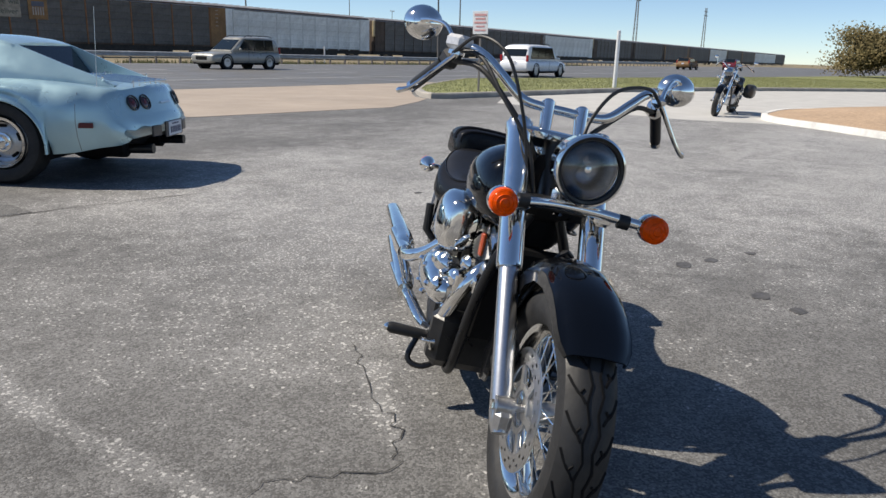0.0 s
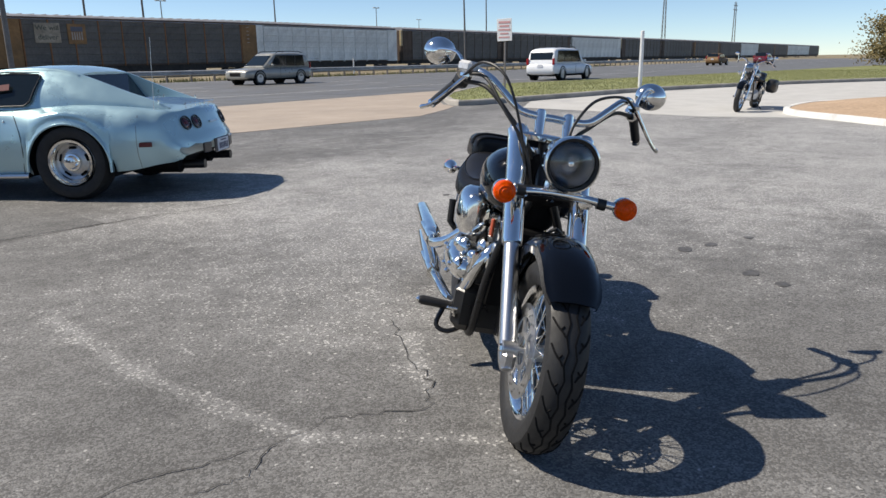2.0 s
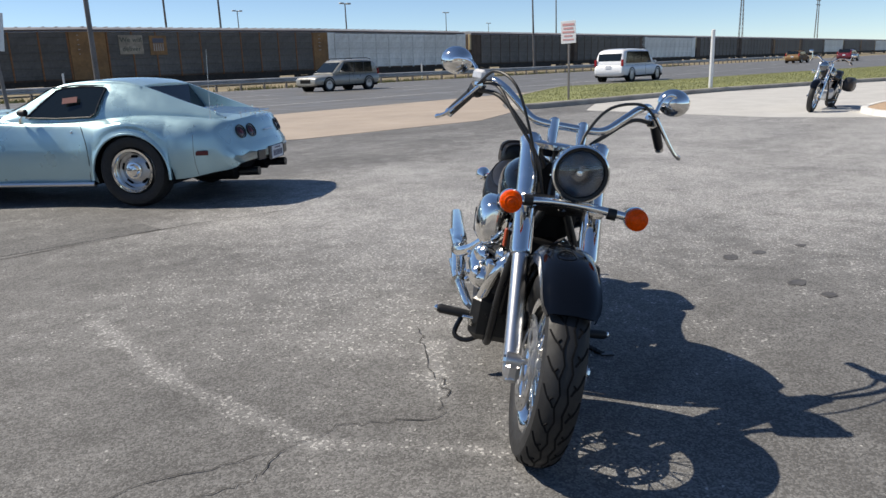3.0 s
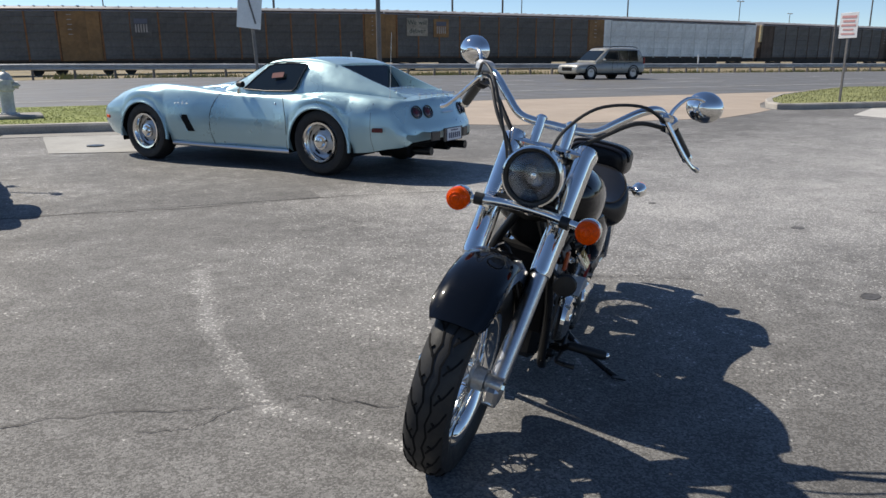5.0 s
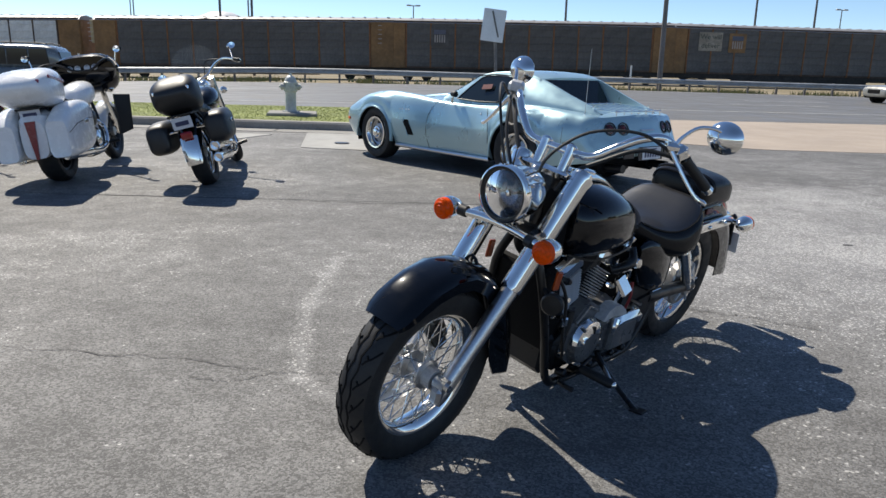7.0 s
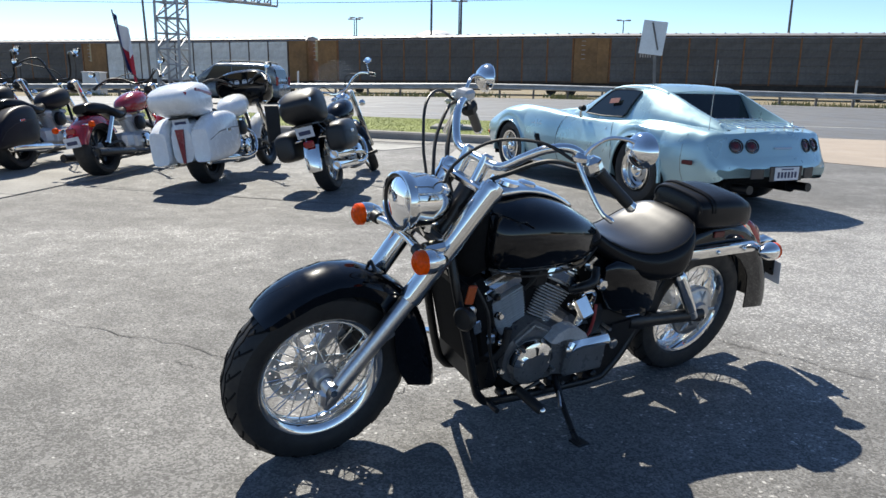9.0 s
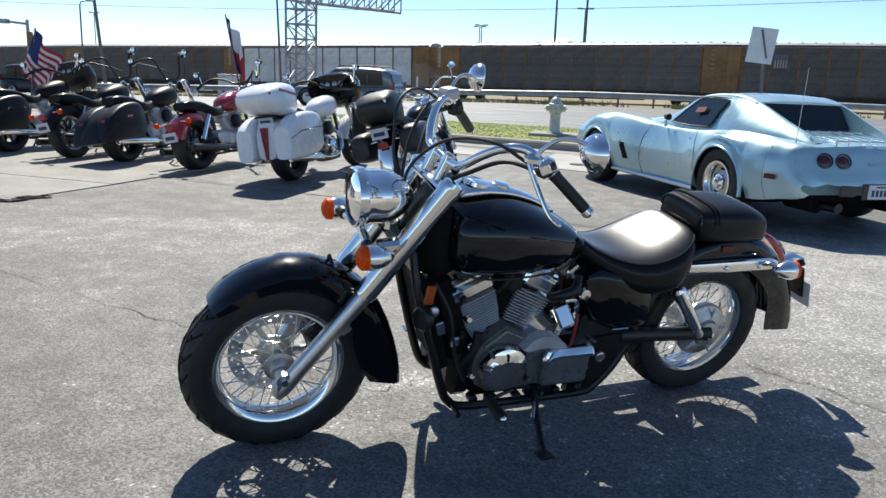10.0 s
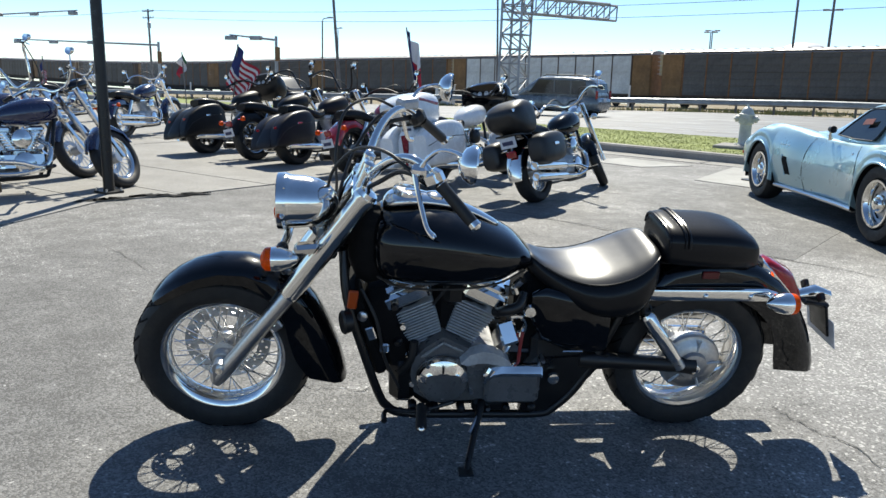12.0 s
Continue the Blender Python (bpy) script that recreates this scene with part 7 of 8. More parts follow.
for s in (0.22, -0.25):
    part("wiper", Geo().tube([(0.12, s, 0.885), (0.03, s * 0.4, 0.925)], 0.006, 6), BLACK_PLASTIC, CAR)
part("bonnet_bulge", body_loft(dense([(0.30, 0.80, 0.862, 0.22), (0.55, 0.79, 0.866, 0.26), (1.0, 0.75, 0.822, 0.25), (1.40, 0.70, 0.775, 0.17), (1.62, 0.68, 0.742, 0.05)], 3), 24, 2.6), ICE_BLUE, CAR, sharp=50)

# cabin: roof, raked screen, buttresses either side of an upright rear window
GX = [0.13, -0.02, -0.17, -0.33, -0.45, -0.60, -0.85, -1.05, -1.20, -1.35, -1.50, -1.65, -1.80, -1.95, -2.06]
GZ = [0.866, 0.925, 1.000, 1.085, 1.128, 1.150, 1.160, 1.150, 1.118, 1.065, 1.005, 0.945, 0.890, 0.836, 0.776]
GT = [0.575, 0.565, 0.550, 0.535, 0.525, 0.520, 0.518, 0.515, 0.508, 0.500, 0.490, 0.480, 0.468, 0.455, 0.445]
GB = [0.655, 0.665, 0.675, 0.680, 0.685, 0.690, 0.700, 0.705, 0.700, 0.680, 0.650, 0.610, 0.565, 0.520, 0.490]


def cabin_at(table, x):
    return spline(GX[::-1], table[::-1], x)


def cabin_half(x):
    zt, yt, yb = cabin_at(GZ, x), cabin_at(GT, x), cabin_at(GB, x)
    zb = min(body_at(x, 3) - 0.015, zt - 0.03)
    h = zt - zb
    return [(yb, zb), (yb + (yt - yb) * 0.18, zb + h * 0.30), (yb + (yt - yb) * 0.60, zb + h * 0.66), (yt, zb + h * 0.90), (yt * 0.955, zt - h * 0.02), (yt * 0.80, zt), (yt * 0.40, zt + 0.012), (0, zt + 0.014)]


def cabin_ring(x):
    half = [Vector((x, y, z)) for y, z in cabin_half(x)]
    if x < -1.265:
        yt, zt, deck = cabin_at(GT, x), cabin_at(GZ, x), min(cabin_at(GZ, x) - 0.004, body_at(x, 4) + 0.004)
        half[5:] = [Vector((x, yt * 0.90, zt - 0.003)), Vector((x, yt * 0.875, deck)), Vector((x, 0, deck))]
        half = curve(half[:6], [0] * 6, 3)[0] + half[6:]
    else:
        half = curve(half, [0] * 8, 3)[0]
        half = half[:16] + half[18:21:2] + half[21:]
        half = half[:16] + [half[-3], half[-1]]
    return half + [Vector((p.x, -p.y, p.z)) for p in half[-2::-1]]


cx = sorted(set([0.13 - 0.04 * k for k in range(33)] + [-1.264, -1.266] + [-1.2 - 0.04 * k for k in range(22)]))
part("cabin", Geo().loft([cabin_ring(x) for x in cx], caps=False, closed=False), ICE_BLUE, CAR, "ice blue roof and buttresses", sharp=38)
part("windscreen", Geo().loft([[Vector((x + 0.010, y, z + 0.012)) for y, z in [(q[0] * k, q[1] + 0.004) for q, k in ((cabin_half(x)[4], -0.95), (cabin_half(x)[5], -0.95), (cabin_half(x)[6], -1.0), (cabin_half(x)[7], 1.0), (cabin_half(x)[6], 1.0), (cabin_half(x)[5], 0.95), (cabin_half(x)[4], 0.95))]] for x in (0.10, 0.0, -0.10, -0.20, -0.30, -0.37)], caps=False, closed=False), TINTED, CAR, "dark sloping windscreen")
part("rear_window", Geo().loft([[(-1.225 - dx, y, 1.085) for y in (-0.43, -0.2, 0, 0.2, 0.43)] + [(-1.40 - dx, y, 0.84) for y in (0.44, 0.2, 0, -0.2, -0.44)] for dx in (0.0, 0.05)]), TINTED, CAR, "dark upright rear window between the buttresses")
for s in (1, -1):
    quad = [(-0.17, 0.835), (-0.30, 0.955), (-0.44, 1.075), (-0.52, 1.098), (-0.70, 1.105), (-0.93, 1.098), (-0.955, 1.080), (-0.925, 0.96), (-0.90, 0.87), (-0.85, 0.830), (-0.5, 0.822)]
    vs = []
    for x, z in quad:
        half = cabin_half(x)
        y = half[0][0]
        for (y0, z0), (y1, z1) in zip(half, half[1:]):
            if z0 <= z <= z1:
                y = y0 + (y1 - y0) * (z - z0) / max(1e-6, z1 - z0)
        vs.append((x, y + 0.026, z))
    n = len(vs)
    g = Geo().add([(x, s * y, z) for x, y, z in vs] + [(x, s * (y - 0.035), z) for x, y, z in vs], [tuple(range(n)), tuple(range(2 * n - 1, n - 1, -1))] + [(i, (i + 1) % n, n + (i + 1) % n, n + i) for i in range(n)])
    sw = part("side_window", g, TINTED, CAR, "dark side window")
    part("window_trim", Geo().tube([(x, s * (y + 0.002), z) for x, y, z in vs] + [(vs[0][0], s * (vs[0][1] + 0.002), vs[0][2])], 0.006, 6), BLACK_PLASTIC, sw)
    if s == 1:
        part("window_sticker", Geo().box((-0.62, s * 0.648, 0.985), (0.15, 0.004, 0.060), Matrix.Rotation(radians(30), 3, "X") @ Matrix.Rotation(0.10, 3, "Y"), bev=0.001), DIM_RED_PAPER, sw, "red paper sale sign")

# luggage rack on the rear deck
rk = part("luggage_rack", Geo().tube([(-1.66, -0.36, body_at(-1.66, 4) + 0.030), (-1.66, 0.36, body_at(-1.66, 4) + 0.030)], 0.006, 8), CHROME, CAR, "chrome deck luggage rack")
for k in range(7):
    y = -0.36 + 0.12 * k
    part("rack_slat", Geo().tube([(x, y, body_at(x, 4) + 0.022) for x in (-1.66, -1.85, -2.05, -2.16)], 0.0045, 6), CHROME, rk)
    for x in (-1.66, -2.16):
        z = body_at(x, 4)
        part("rack_post", Geo().tube([(x, y, z - 0.02), (x, y, z + 0.035)], [0.006, 0.005], 6).ball((x, y, z + 0.038), 0.008, 6), CHROME, rk)
part("rack_bar", Geo().tube([(-2.16, -0.38, body_at(-2.16, 4) + 0.026), (-2.16, 0.38, body_at(-2.16, 4) + 0.026)], 0.006, 8), CHROME, rk)
for y in (-0.46, 0.46):
    part("rack_side_post", Geo().tube([(-1.95, y, 0.79), (-1.95, y, 0.848)], [0.008, 0.005], 6).ball((-1.95, y, 0.85), 0.010, 6), CHROME, rk)
part("antenna", Geo().tube([(-1.96, 0.60, 0.775), (-1.965, 0.60, 0.83), (-1.99, 0.60, 1.40)], [0.008, 0.003, 0.0014], 6), STEEL, CAR)


def road_wheel(parent, at, R, half, rim, side):
    """A steel rally wheel: deep trim ring, slotted dish and a domed cap, with a fat tyre."""
    w = part("wheel", Geo().lathe([(-half * 0.6, rim * 0.95), (half * 0.30, rim * 0.93), (half * 0.42, rim * 0.80), (half * 0.30, rim * 0.66), (half * 0.50, rim * 0.46), (half * 0.55, rim * 0.30), (half * 0.45, 0)], (0, 0, 0), (0, side, 0), 36), ALLOY, parent, "silver steel wheel")
    w.location = at
    part("tyre", tyre_geo(R, half, rim, 44), RUBBER, w)
    part("trim_ring", Geo().lathe([(half * 0.82, rim * 1.03), (half * 1.0, rim * 1.00), (half * 0.98, rim * 0.90), (half * 0.70, rim * 0.80), (half * 0.45, rim * 0.78)], (0, 0, 0), (0, side, 0), 36), CHROME, w, "chrome trim ring")
    part("hub_cap", Geo().lathe([(half * 0.5, rim * 0.40), (half * 0.72, rim * 0.38), (half * 0.76, rim * 0.30), (half * 0.98, rim * 0.24), (half * 1.04, rim * 0.12), (half * 1.05, 0)], (0, 0, 0), (0, side, 0), 28), CHROME, w, "chrome centre cap")
    for k in range(5):
        a = 2 * math.pi * k / 5 + 0.3
        part("slot", Geo().box((rim * 0.62 * math.cos(a), side * half * 0.34, rim * 0.62 * math.sin(a)), (rim * 0.13, 0.02, rim * 0.34), Matrix.Rotation(-a, 3, "Y"), bev=0.008), MATTE_DARK, w)
    return w


for xc, r, hz in AXLES:
    for s in (1, -1):
        road_wheel(CAR, (xc, s * 0.735, hz), hz, 0.112, 0.200, s)


# ---- traffic on the highway ----
def traffic_car(name, paint, label, at, head, L=4.9, H=1.70, W_=1.85, hood=1.25):
    """A family car: lofted body, cabin, glass, wheels, lamps."""
    c = thing(name, label, "car", "cars on the highway", pose(at[0], at[1], land(at[0], at[1]), 0, 0, head))
    belt = 0.92
    xs = [-L / 2, -L / 2 + 0.12, -L / 2 + 0.5, -L * 0.15, L * 0.12, L / 2 - hood * 0.75, L / 2 - 0.25, L / 2 - 0.04, L / 2]
    rows = [(xs[0], 0.45, belt - 0.15, W_ * 0.42), (xs[1], 0.32, belt, W_ * 0.47), (xs[2], 0.25, belt + 0.02, W_ * 0.5), (xs[3], 0.23, belt, W_ * 0.5), (xs[4], 0.23, belt, W_ * 0.5), (xs[5], 0.25, belt - 0.04, W_ * 0.5), (xs[6], 0.28, belt - 0.10, W_ * 0.48), (xs[7], 0.33, belt - 0.20, W_ * 0.44), (xs[8], 0.42, belt - 0.32, W_ * 0.38)]
    part("body", body_loft(dense(rows, 3), 24, 4.5), paint, c)
    cx0, cx1 = -L / 2 + 0.12, L / 2 - hood
    rows = [(cx0 - 0.05, 0.8, 0.95, W_ * 0.42), (cx0 + 0.12, 0.8, H - 0.25, W_ * 0.42), (cx0 + 0.35, 0.8, H - 0.06, W_ * 0.42), (cx0 + 1.2, 0.8, H, W_ * 0.42), (cx1 - 1.1, 0.8, H - 0.03, W_ * 0.42), (cx1 - 0.75, 0.8, H - 0.12, W_ * 0.42), (cx1 + 0.05, 0.8, 0.95, W_ * 0.43)]
    part("roof", body_loft(dense(rows, 3), 24, 5.0), paint, c)
    for s in (1, -1):
        for k in range(3):
            a, b = cx0 + 0.35 + k * (cx1 - cx0 - 1.25) / 3 + 0.05, cx0 + 0.35 + (k + 1) * (cx1 - cx0 - 1.25) / 3
            fr = 0.45 if k == 2 else 0.0
            part("side_window", Geo().plate([(a, 0.98), (b + fr, 0.98), (b, H - 0.16), (a + (0.1 if k == 0 else 0), H - 0.16)], (0, s * (W_ * 0.425), 0), (1, 0, 0), (0, 0, 1), 0.03), TINTED, c)
        part("tail_lamp", Geo().box((-L / 2 + 0.07, s * W_ * 0.42, 1.0), (0.08, 0.14, 0.34), bev=0.02), RED_LENS, c)
        part("head_lamp", Geo().box((L / 2 - 0.16, s * W_ * 0.36, 0.66), (0.2, 0.3, 0.14), bev=0.04), SIGN_WHITE, c)
        for x in (L / 2 - 0.92, -L / 2 + 0.95):
            w = part("wheel", tyre_geo(0.34, 0.11, 0.22, 28), RUBBER, c)
            w.location = (x, s * (W_ / 2 - 0.10), 0.34)
            part("rim", Geo().lathe([(0.09, 0.22), (0.10, 0.18), (0.075, 0.08), (0.085, 0)], (0, 0, 0), (0, s, 0), 20), ALLOY, w)
    part("cladding", Geo().box((0, 0, 0.30), (L - 0.35, W_ - 0.06, 0.14), bev=0.05), MATTE_DARK, c, "dark lower cladding")
    part("grille", Geo().box((L / 2 - 0.03, 0, 0.55), (0.10, W_ * 0.46, 0.20), bev=0.03), MATTE_DARK, c)
    for s in (1, -1):
        for x in (L / 2 - 0.92, -L / 2 + 0.95):
            part("wheel_arch", Geo().lathe([(W_ / 2 - 0.20, 0.0), (W_ / 2 - 0.20, 0.41), (W_ / 2 + 0.004, 0.41), (W_ / 2 + 0.004, 0.345), (W_ / 2 - 0.06, 0.345)], (x, 0, 0.36), (0, s, 0), 28), MATTE_DARK, c)
        part("door_mirror", Geo().box((cx1 - 0.42, s * (W_ / 2 + 0.06), 1.02), (0.14, 0.16, 0.13), bev=0.04), paint, c)
        part("roof_bar", Geo().tube([(cx0 + 0.4, s * W_ * 0.36, H - 0.03), (cx0 + 0.7, s * W_ * 0.36, H + 0.045), (cx1 - 1.2, s * W_ * 0.36, H + 0.04), (cx1 - 1.0, s * W_ * 0.36, H - 0.05)], 0.02, 6), BLACK_PLASTIC, c)
        part("door_gap", Geo().tube([(0.05, s * (W_ / 2 + 0.001), 0.36), (0.05, s * (W_ / 2 + 0.001), 0.90)], 0.006, 5), BLACK_PLASTIC, c)
    part("windscreen", Geo().plate([(-W_ * 0.38, 0), (W_ * 0.38, 0), (W_ * 0.34, 0.85), (-W_ * 0.34, 0.85)], (cx1 + 0.0, 0, 0.98), (0, 1, 0), (-0.78, 0, 0.62), 0.03), TINTED, c)
    part("rear_window", Geo().box((cx0 + 0.06, 0, 1.27), (0.06, W_ * 0.72, 0.42), Matrix.Rotation(0.22, 3, "Y"), bev=0.02), TINTED, c)
    part("number_plate", Geo().box((-L / 2 - 0.01, 0, 0.78), (0.02, 0.32, 0.16)), PLATE, c)
    return c


traffic_car("suv", SILVER_PAINT, "silver-beige family SUV driving on the highway", (29.9, 31.6), 180, 4.9, 1.70, hood=1.35)
traffic_car("minivan", WHITE_PAINT, "white minivan driving on the highway", (40.0, 18.8), 0, 5.1, 1.74, hood=1.05)
traffic_car("suv", GREY_PAINT, "grey SUV waiting on the highway behind the motorcycles", (-10.5, 30.0), 180, 4.9, 1.72)
traffic_car("suv", MATTE_BLACK, "black SUV waiting on the highway", (-30.5, 34.0), 0, 4.7, 1.75)
traffic_car("sedan", MAROON, "dark maroon car on the far end of the highway", (110, 22.5), 0, 4.7, 1.45)
traffic_car("sedan", RACK_YELLOW, "orange car far along the highway", (104, 27), 0, 4.7, 1.5)


# ---- the row of parked motorcycles ----
def parked_bike(label, at, head, paint, lean=9, bags=None, trunk=None, fairing=None, shield=False, bars="pull", wheel_dark=True, wide=0.075, engine=None, big_front=False, pipes="right", tail=True, seat_z=0.70, steer=0.0, accent=None, front_r=0.32, plate_z=0.40, tip=False):
    """A parked cruiser; local x forward from the rear contact point, y left."""
    M = pose(at[0], at[1], 0, 0, 0, head) @ pose(0, 0, 0, -lean, 0, 0)
    b = thing("motorcycle", label, "motorcycle", "parked motorcycles", M)
    eng_mat = engine or GREY_ALLOY
    WB = 1.70
    R = 0.315
    rimm = BLACK_METAL if wheel_dark else CHROME

    def wheel(name, x, r, half, rr):
        w = part(name, tyre_geo(r, half, rr, 36), RUBBER, b)
        w.location = (x, 0, r)
        part("rim", rim_geo(rr - 0.004, half * 0.62, 32), CHROME if big_front or not wheel_dark else BLACK_METAL, w)
        g = Geo().lathe([(-0.05, 0), (-0.05, 0.05), (0.05, 0.05), (0.05, 0)], (0, 0, 0), (0, 1, 0), 14)
        part("hub", g, ALLOY, w)
        for k in range(10 if wheel_dark else 18):
            a = 2 * math.pi * k / (10 if wheel_dark else 18)
            part("spoke", Geo().box((rr * 0.52 * math.cos(a), 0, rr * 0.52 * math.sin(a)), (rr * 0.9, 0.03 if wheel_dark else 0.008, 0.018 if wheel_dark else 0.006), Matrix.Rotation(-a, 3, "Y")), rimm, w)
        part("brake_disc", Geo().lathe([(-0.003, 0.09), (-0.003, 0.14), (0.003, 0.14), (0.003, 0.09)], (0, 0.065, 0), (0, 1, 0), 24, loop=True), STEEL, w)
        return w

    wheel("rear_wheel", 0, R, wide + 0.005, 0.205)
    wheel("front_wheel", WB, front_r, 0.055, front_r - 0.10)
    part("rear_fender", fender_geo((0, 0, R), [(25, 0.35, 0.29, 0.9), (50, 0.365, 0.27, 1.0), (80, 0.372, 0.26, 1.0), (110, 0.376, 0.26, 1.0), (135, 0.378, 0.265, 1.0), (158, 0.382, 0.28, 0.97), (172, 0.388, 0.30, 0.9)], wide + 0.022), paint, b, sharp=50)
    part("front_fender", fender_geo((WB, 0, front_r), [(35, front_r + 0.02, front_r - 0.02, 0.85), (60, front_r + 0.035, front_r - 0.02, 1.0), (90, front_r + 0.045, front_r - 0.03, 1.0), (120, front_r + 0.045, front_r - 0.04, 1.0), (150, front_r + 0.04, front_r - 0.04, 1.0), (172, front_r + 0.045, front_r - 0.02, 0.9)], 0.075), paint, b, sharp=50)
    rows = [(0.62, 0.70, 0.76, 0.05), (0.68, 0.67, 0.83, 0.10), (0.82, 0.65, 0.89, 0.145), (0.98, 0.66, 0.92, 0.15), (1.10, 0.69, 0.91, 0.12), (1.16, 0.73, 0.87, 0.07)]
    part("fuel_tank", body_loft(dense(rows, 3), 20, 2.4), paint, b, sharp=60)
    rows = [(-0.12, 0.70, 0.79, 0.09, 0.5), (-0.02, 0.68, 0.81, 0.12, 0.5), (0.18, 0.66, 0.79, 0.13, 0.5), (0.25, 0.64, 0.76, 0.15, 0.6), (0.38, 0.60, 0.72, 0.16, 0.7), (0.52, 0.61, 0.71, 0.13, 0.7), (0.66, 0.66, 0.76, 0.07, 0.8)]
    part("seat", seat_geo(dense(rows, 2), 18), LEATHER, b, sharp=60)
    part("engine_block", Geo().box((0.80, 0, 0.32), (0.44, 0.26, 0.22), bev=0.05).box((0.52, 0, 0.34), (0.22, 0.22, 0.2), bev=0.04), eng_mat, b)
    for x0, x1 in ((0.84, 0.95), (0.76, 0.66)):
        c = part("cylinder", Geo().tube([(x0, 0, 0.40), (x1, 0, 0.60)], 0.062, 14), eng_mat, b)
        for k in range(7):
            t = 0.15 + 0.75 * k / 6
            part("fin", Geo().tube([(x0 + (x1 - x0) * t, 0, 0.40 + 0.2 * t - 0.004), (x0 + (x1 - x0) * t, 0, 0.40 + 0.2 * t + 0.004)], 0.085, 12), eng_mat, c)
        part("head_cover", Geo().box((x1, 0, 0.62), (0.14, 0.17, 0.06), bev=0.02), CHROME if engine is CHROME or not wheel_dark else eng_mat, c)
    part("air_cleaner", Geo().lathe([(0.09, 0.085), (0.14, 0.085), (0.155, 0.06), (0.16, 0)], (0.80, 0, 0.53), (0, -1, 0), 22), CHROME if not wheel_dark else BLACK_METAL, b)
    part("round_cover", Geo().lathe([(0.12, 0.095), (0.16, 0.09), (0.175, 0.05), (0.178, 0)], (0.80, 0, 0.31), (0, -1, 0), 22), CHROME, b)
    part("frame", Geo().tube([(1.16, 0, 0.84), (1.08, 0.09, 0.55), (1.0, 0.12, 0.22), (0.9, 0.13, 0.17), (0.4, 0.13, 0.18), (0.3, 0.12, 0.34), (0, 0.11, R)], 0.018, 8, smooth=3).tube([(1.16, 0, 0.84), (1.08, -0.09, 0.55), (1.0, -0.12, 0.22), (0.9, -0.13, 0.17), (0.4, -0.13, 0.18), (0.3, -0.12, 0.34), (0, -0.11, R)], 0.018, 8, smooth=3), BLACK_METAL, b)
    for s in (1, -1):
        part("fork_leg", Geo().tube([(WB + 0.0, s * 0.10, front_r - 0.02), (1.50, s * 0.10, 0.62), (1.30, s * 0.11, 0.98)], [0.028, 0.030, 0.032], 10), CHROME, b)
        part("shock_absorber", Geo().tube([(0.02, s * 0.13, 0.34), (0.22, s * 0.13, 0.62)], 0.028, 10), CHROME, b)
        part("foot_peg", Geo().tube([(0.98, s * 0.14, 0.24), (1.0, s * 0.30, 0.26)], 0.018, 8), BLACK_PLASTIC, b)
        part("fork_lamp", Geo().lathe([(0.0, 0.04), (-0.03, 0.036), (-0.06, 0.0)], (1.42, s * 0.19, 0.80), (1, 0, 0), 14), CHROME, b)
    if pipes:
        sides = (-1,) if pipes == "right" else (1, -1)
        for s in sides:
            for dz in ((0.0, 0.11) if pipes == "right" else (0.0,)):
                p = part("exhaust_pipe", Geo().tube([(0.95, s * 0.08, 0.52), (1.03, s * 0.15, 0.42), (0.95, s * 0.18, 0.26), (0.70, s * 0.19, 0.20 + dz), (0.35, s * 0.19, 0.22 + dz)], 0.022, 10, smooth=4), CHROME if not pipes == "dark" else BLACK_METAL, b)
                part("muffler", Geo().tube([(0.42, s * 0.19, 0.215 + dz), (0.34, s * 0.195, 0.22 + dz), (-0.32, s * 0.205, 0.26 + dz), (-0.33, s * 0.205, 0.26 + dz), (-0.28, s * 0.205, 0.26 + dz)], [0.025, 0.046, 0.046, 0.036, 0.034], 14), CHROME if pipes != "dark" else BLACK_METAL, p)
    # bars
    if bars == "ape":
        hb = [(1.24, 0, 1.02), (1.23, 0.10, 1.03), (1.20, 0.16, 1.18), (1.16, 0.20, 1.30), (1.08, 0.28, 1.32), (0.98, 0.37, 1.28), (0.92, 0.42, 1.25)]
    elif bars == "wide":
        hb = [(1.26, 0, 1.02), (1.25, 0.10, 1.03), (1.20, 0.22, 1.10), (1.10, 0.33, 1.12), (0.98, 0.42, 1.06), (0.92, 0.45, 1.02)]
    else:
        hb = [(1.25, 0, 1.01), (1.24, 0.09, 1.02), (1.20, 0.18, 1.08), (1.12, 0.28, 1.10), (1.0, 0.36, 1.04), (0.93, 0.40, 1.0)]
    part("handlebar", Geo().tube(mirrored(hb[:0:-1]) + hb, 0.014, 10, smooth=3), CHROME if not wheel_dark or bars == "pull" else BLACK_METAL, b)
    for s in (1, -1):
        e0, e1 = Vector(hb[-2]), Vector(hb[-1])
        e0.y *= s
        e1.y *= s
        part("grip", Geo().tube([e0, e1], 0.019, 10), BLACK_PLASTIC, b)
        part("lever", Geo().tube([e0 + Vector((0.06, 0, 0.0)), (e0 + e1) / 2 + Vector((0.08, 0, -0.01)), e1 + Vector((0.05, 0, -0.01))], 0.008, 6), CHROME, b)
        mz = hb[-2][2] + (0.03 if bars == "ape" else 0.14)
        mi = part("mirror", Geo().ball((hb[-2][0] + 0.02, s * (hb[-2][1] + 0.05), mz), 0.044, 12, (0.45, 1.1, 0.75)), CHROME if not wheel_dark else BLACK_METAL, b)
        part("mirror_glass", Geo().lathe([(0, 0.034), (-0.004, 0)], (hb[-2][0] - 0.008, s * (hb[-2][1] + 0.05), mz), (-1, 0, 0), 16), MIRROR_GLASS, mi)
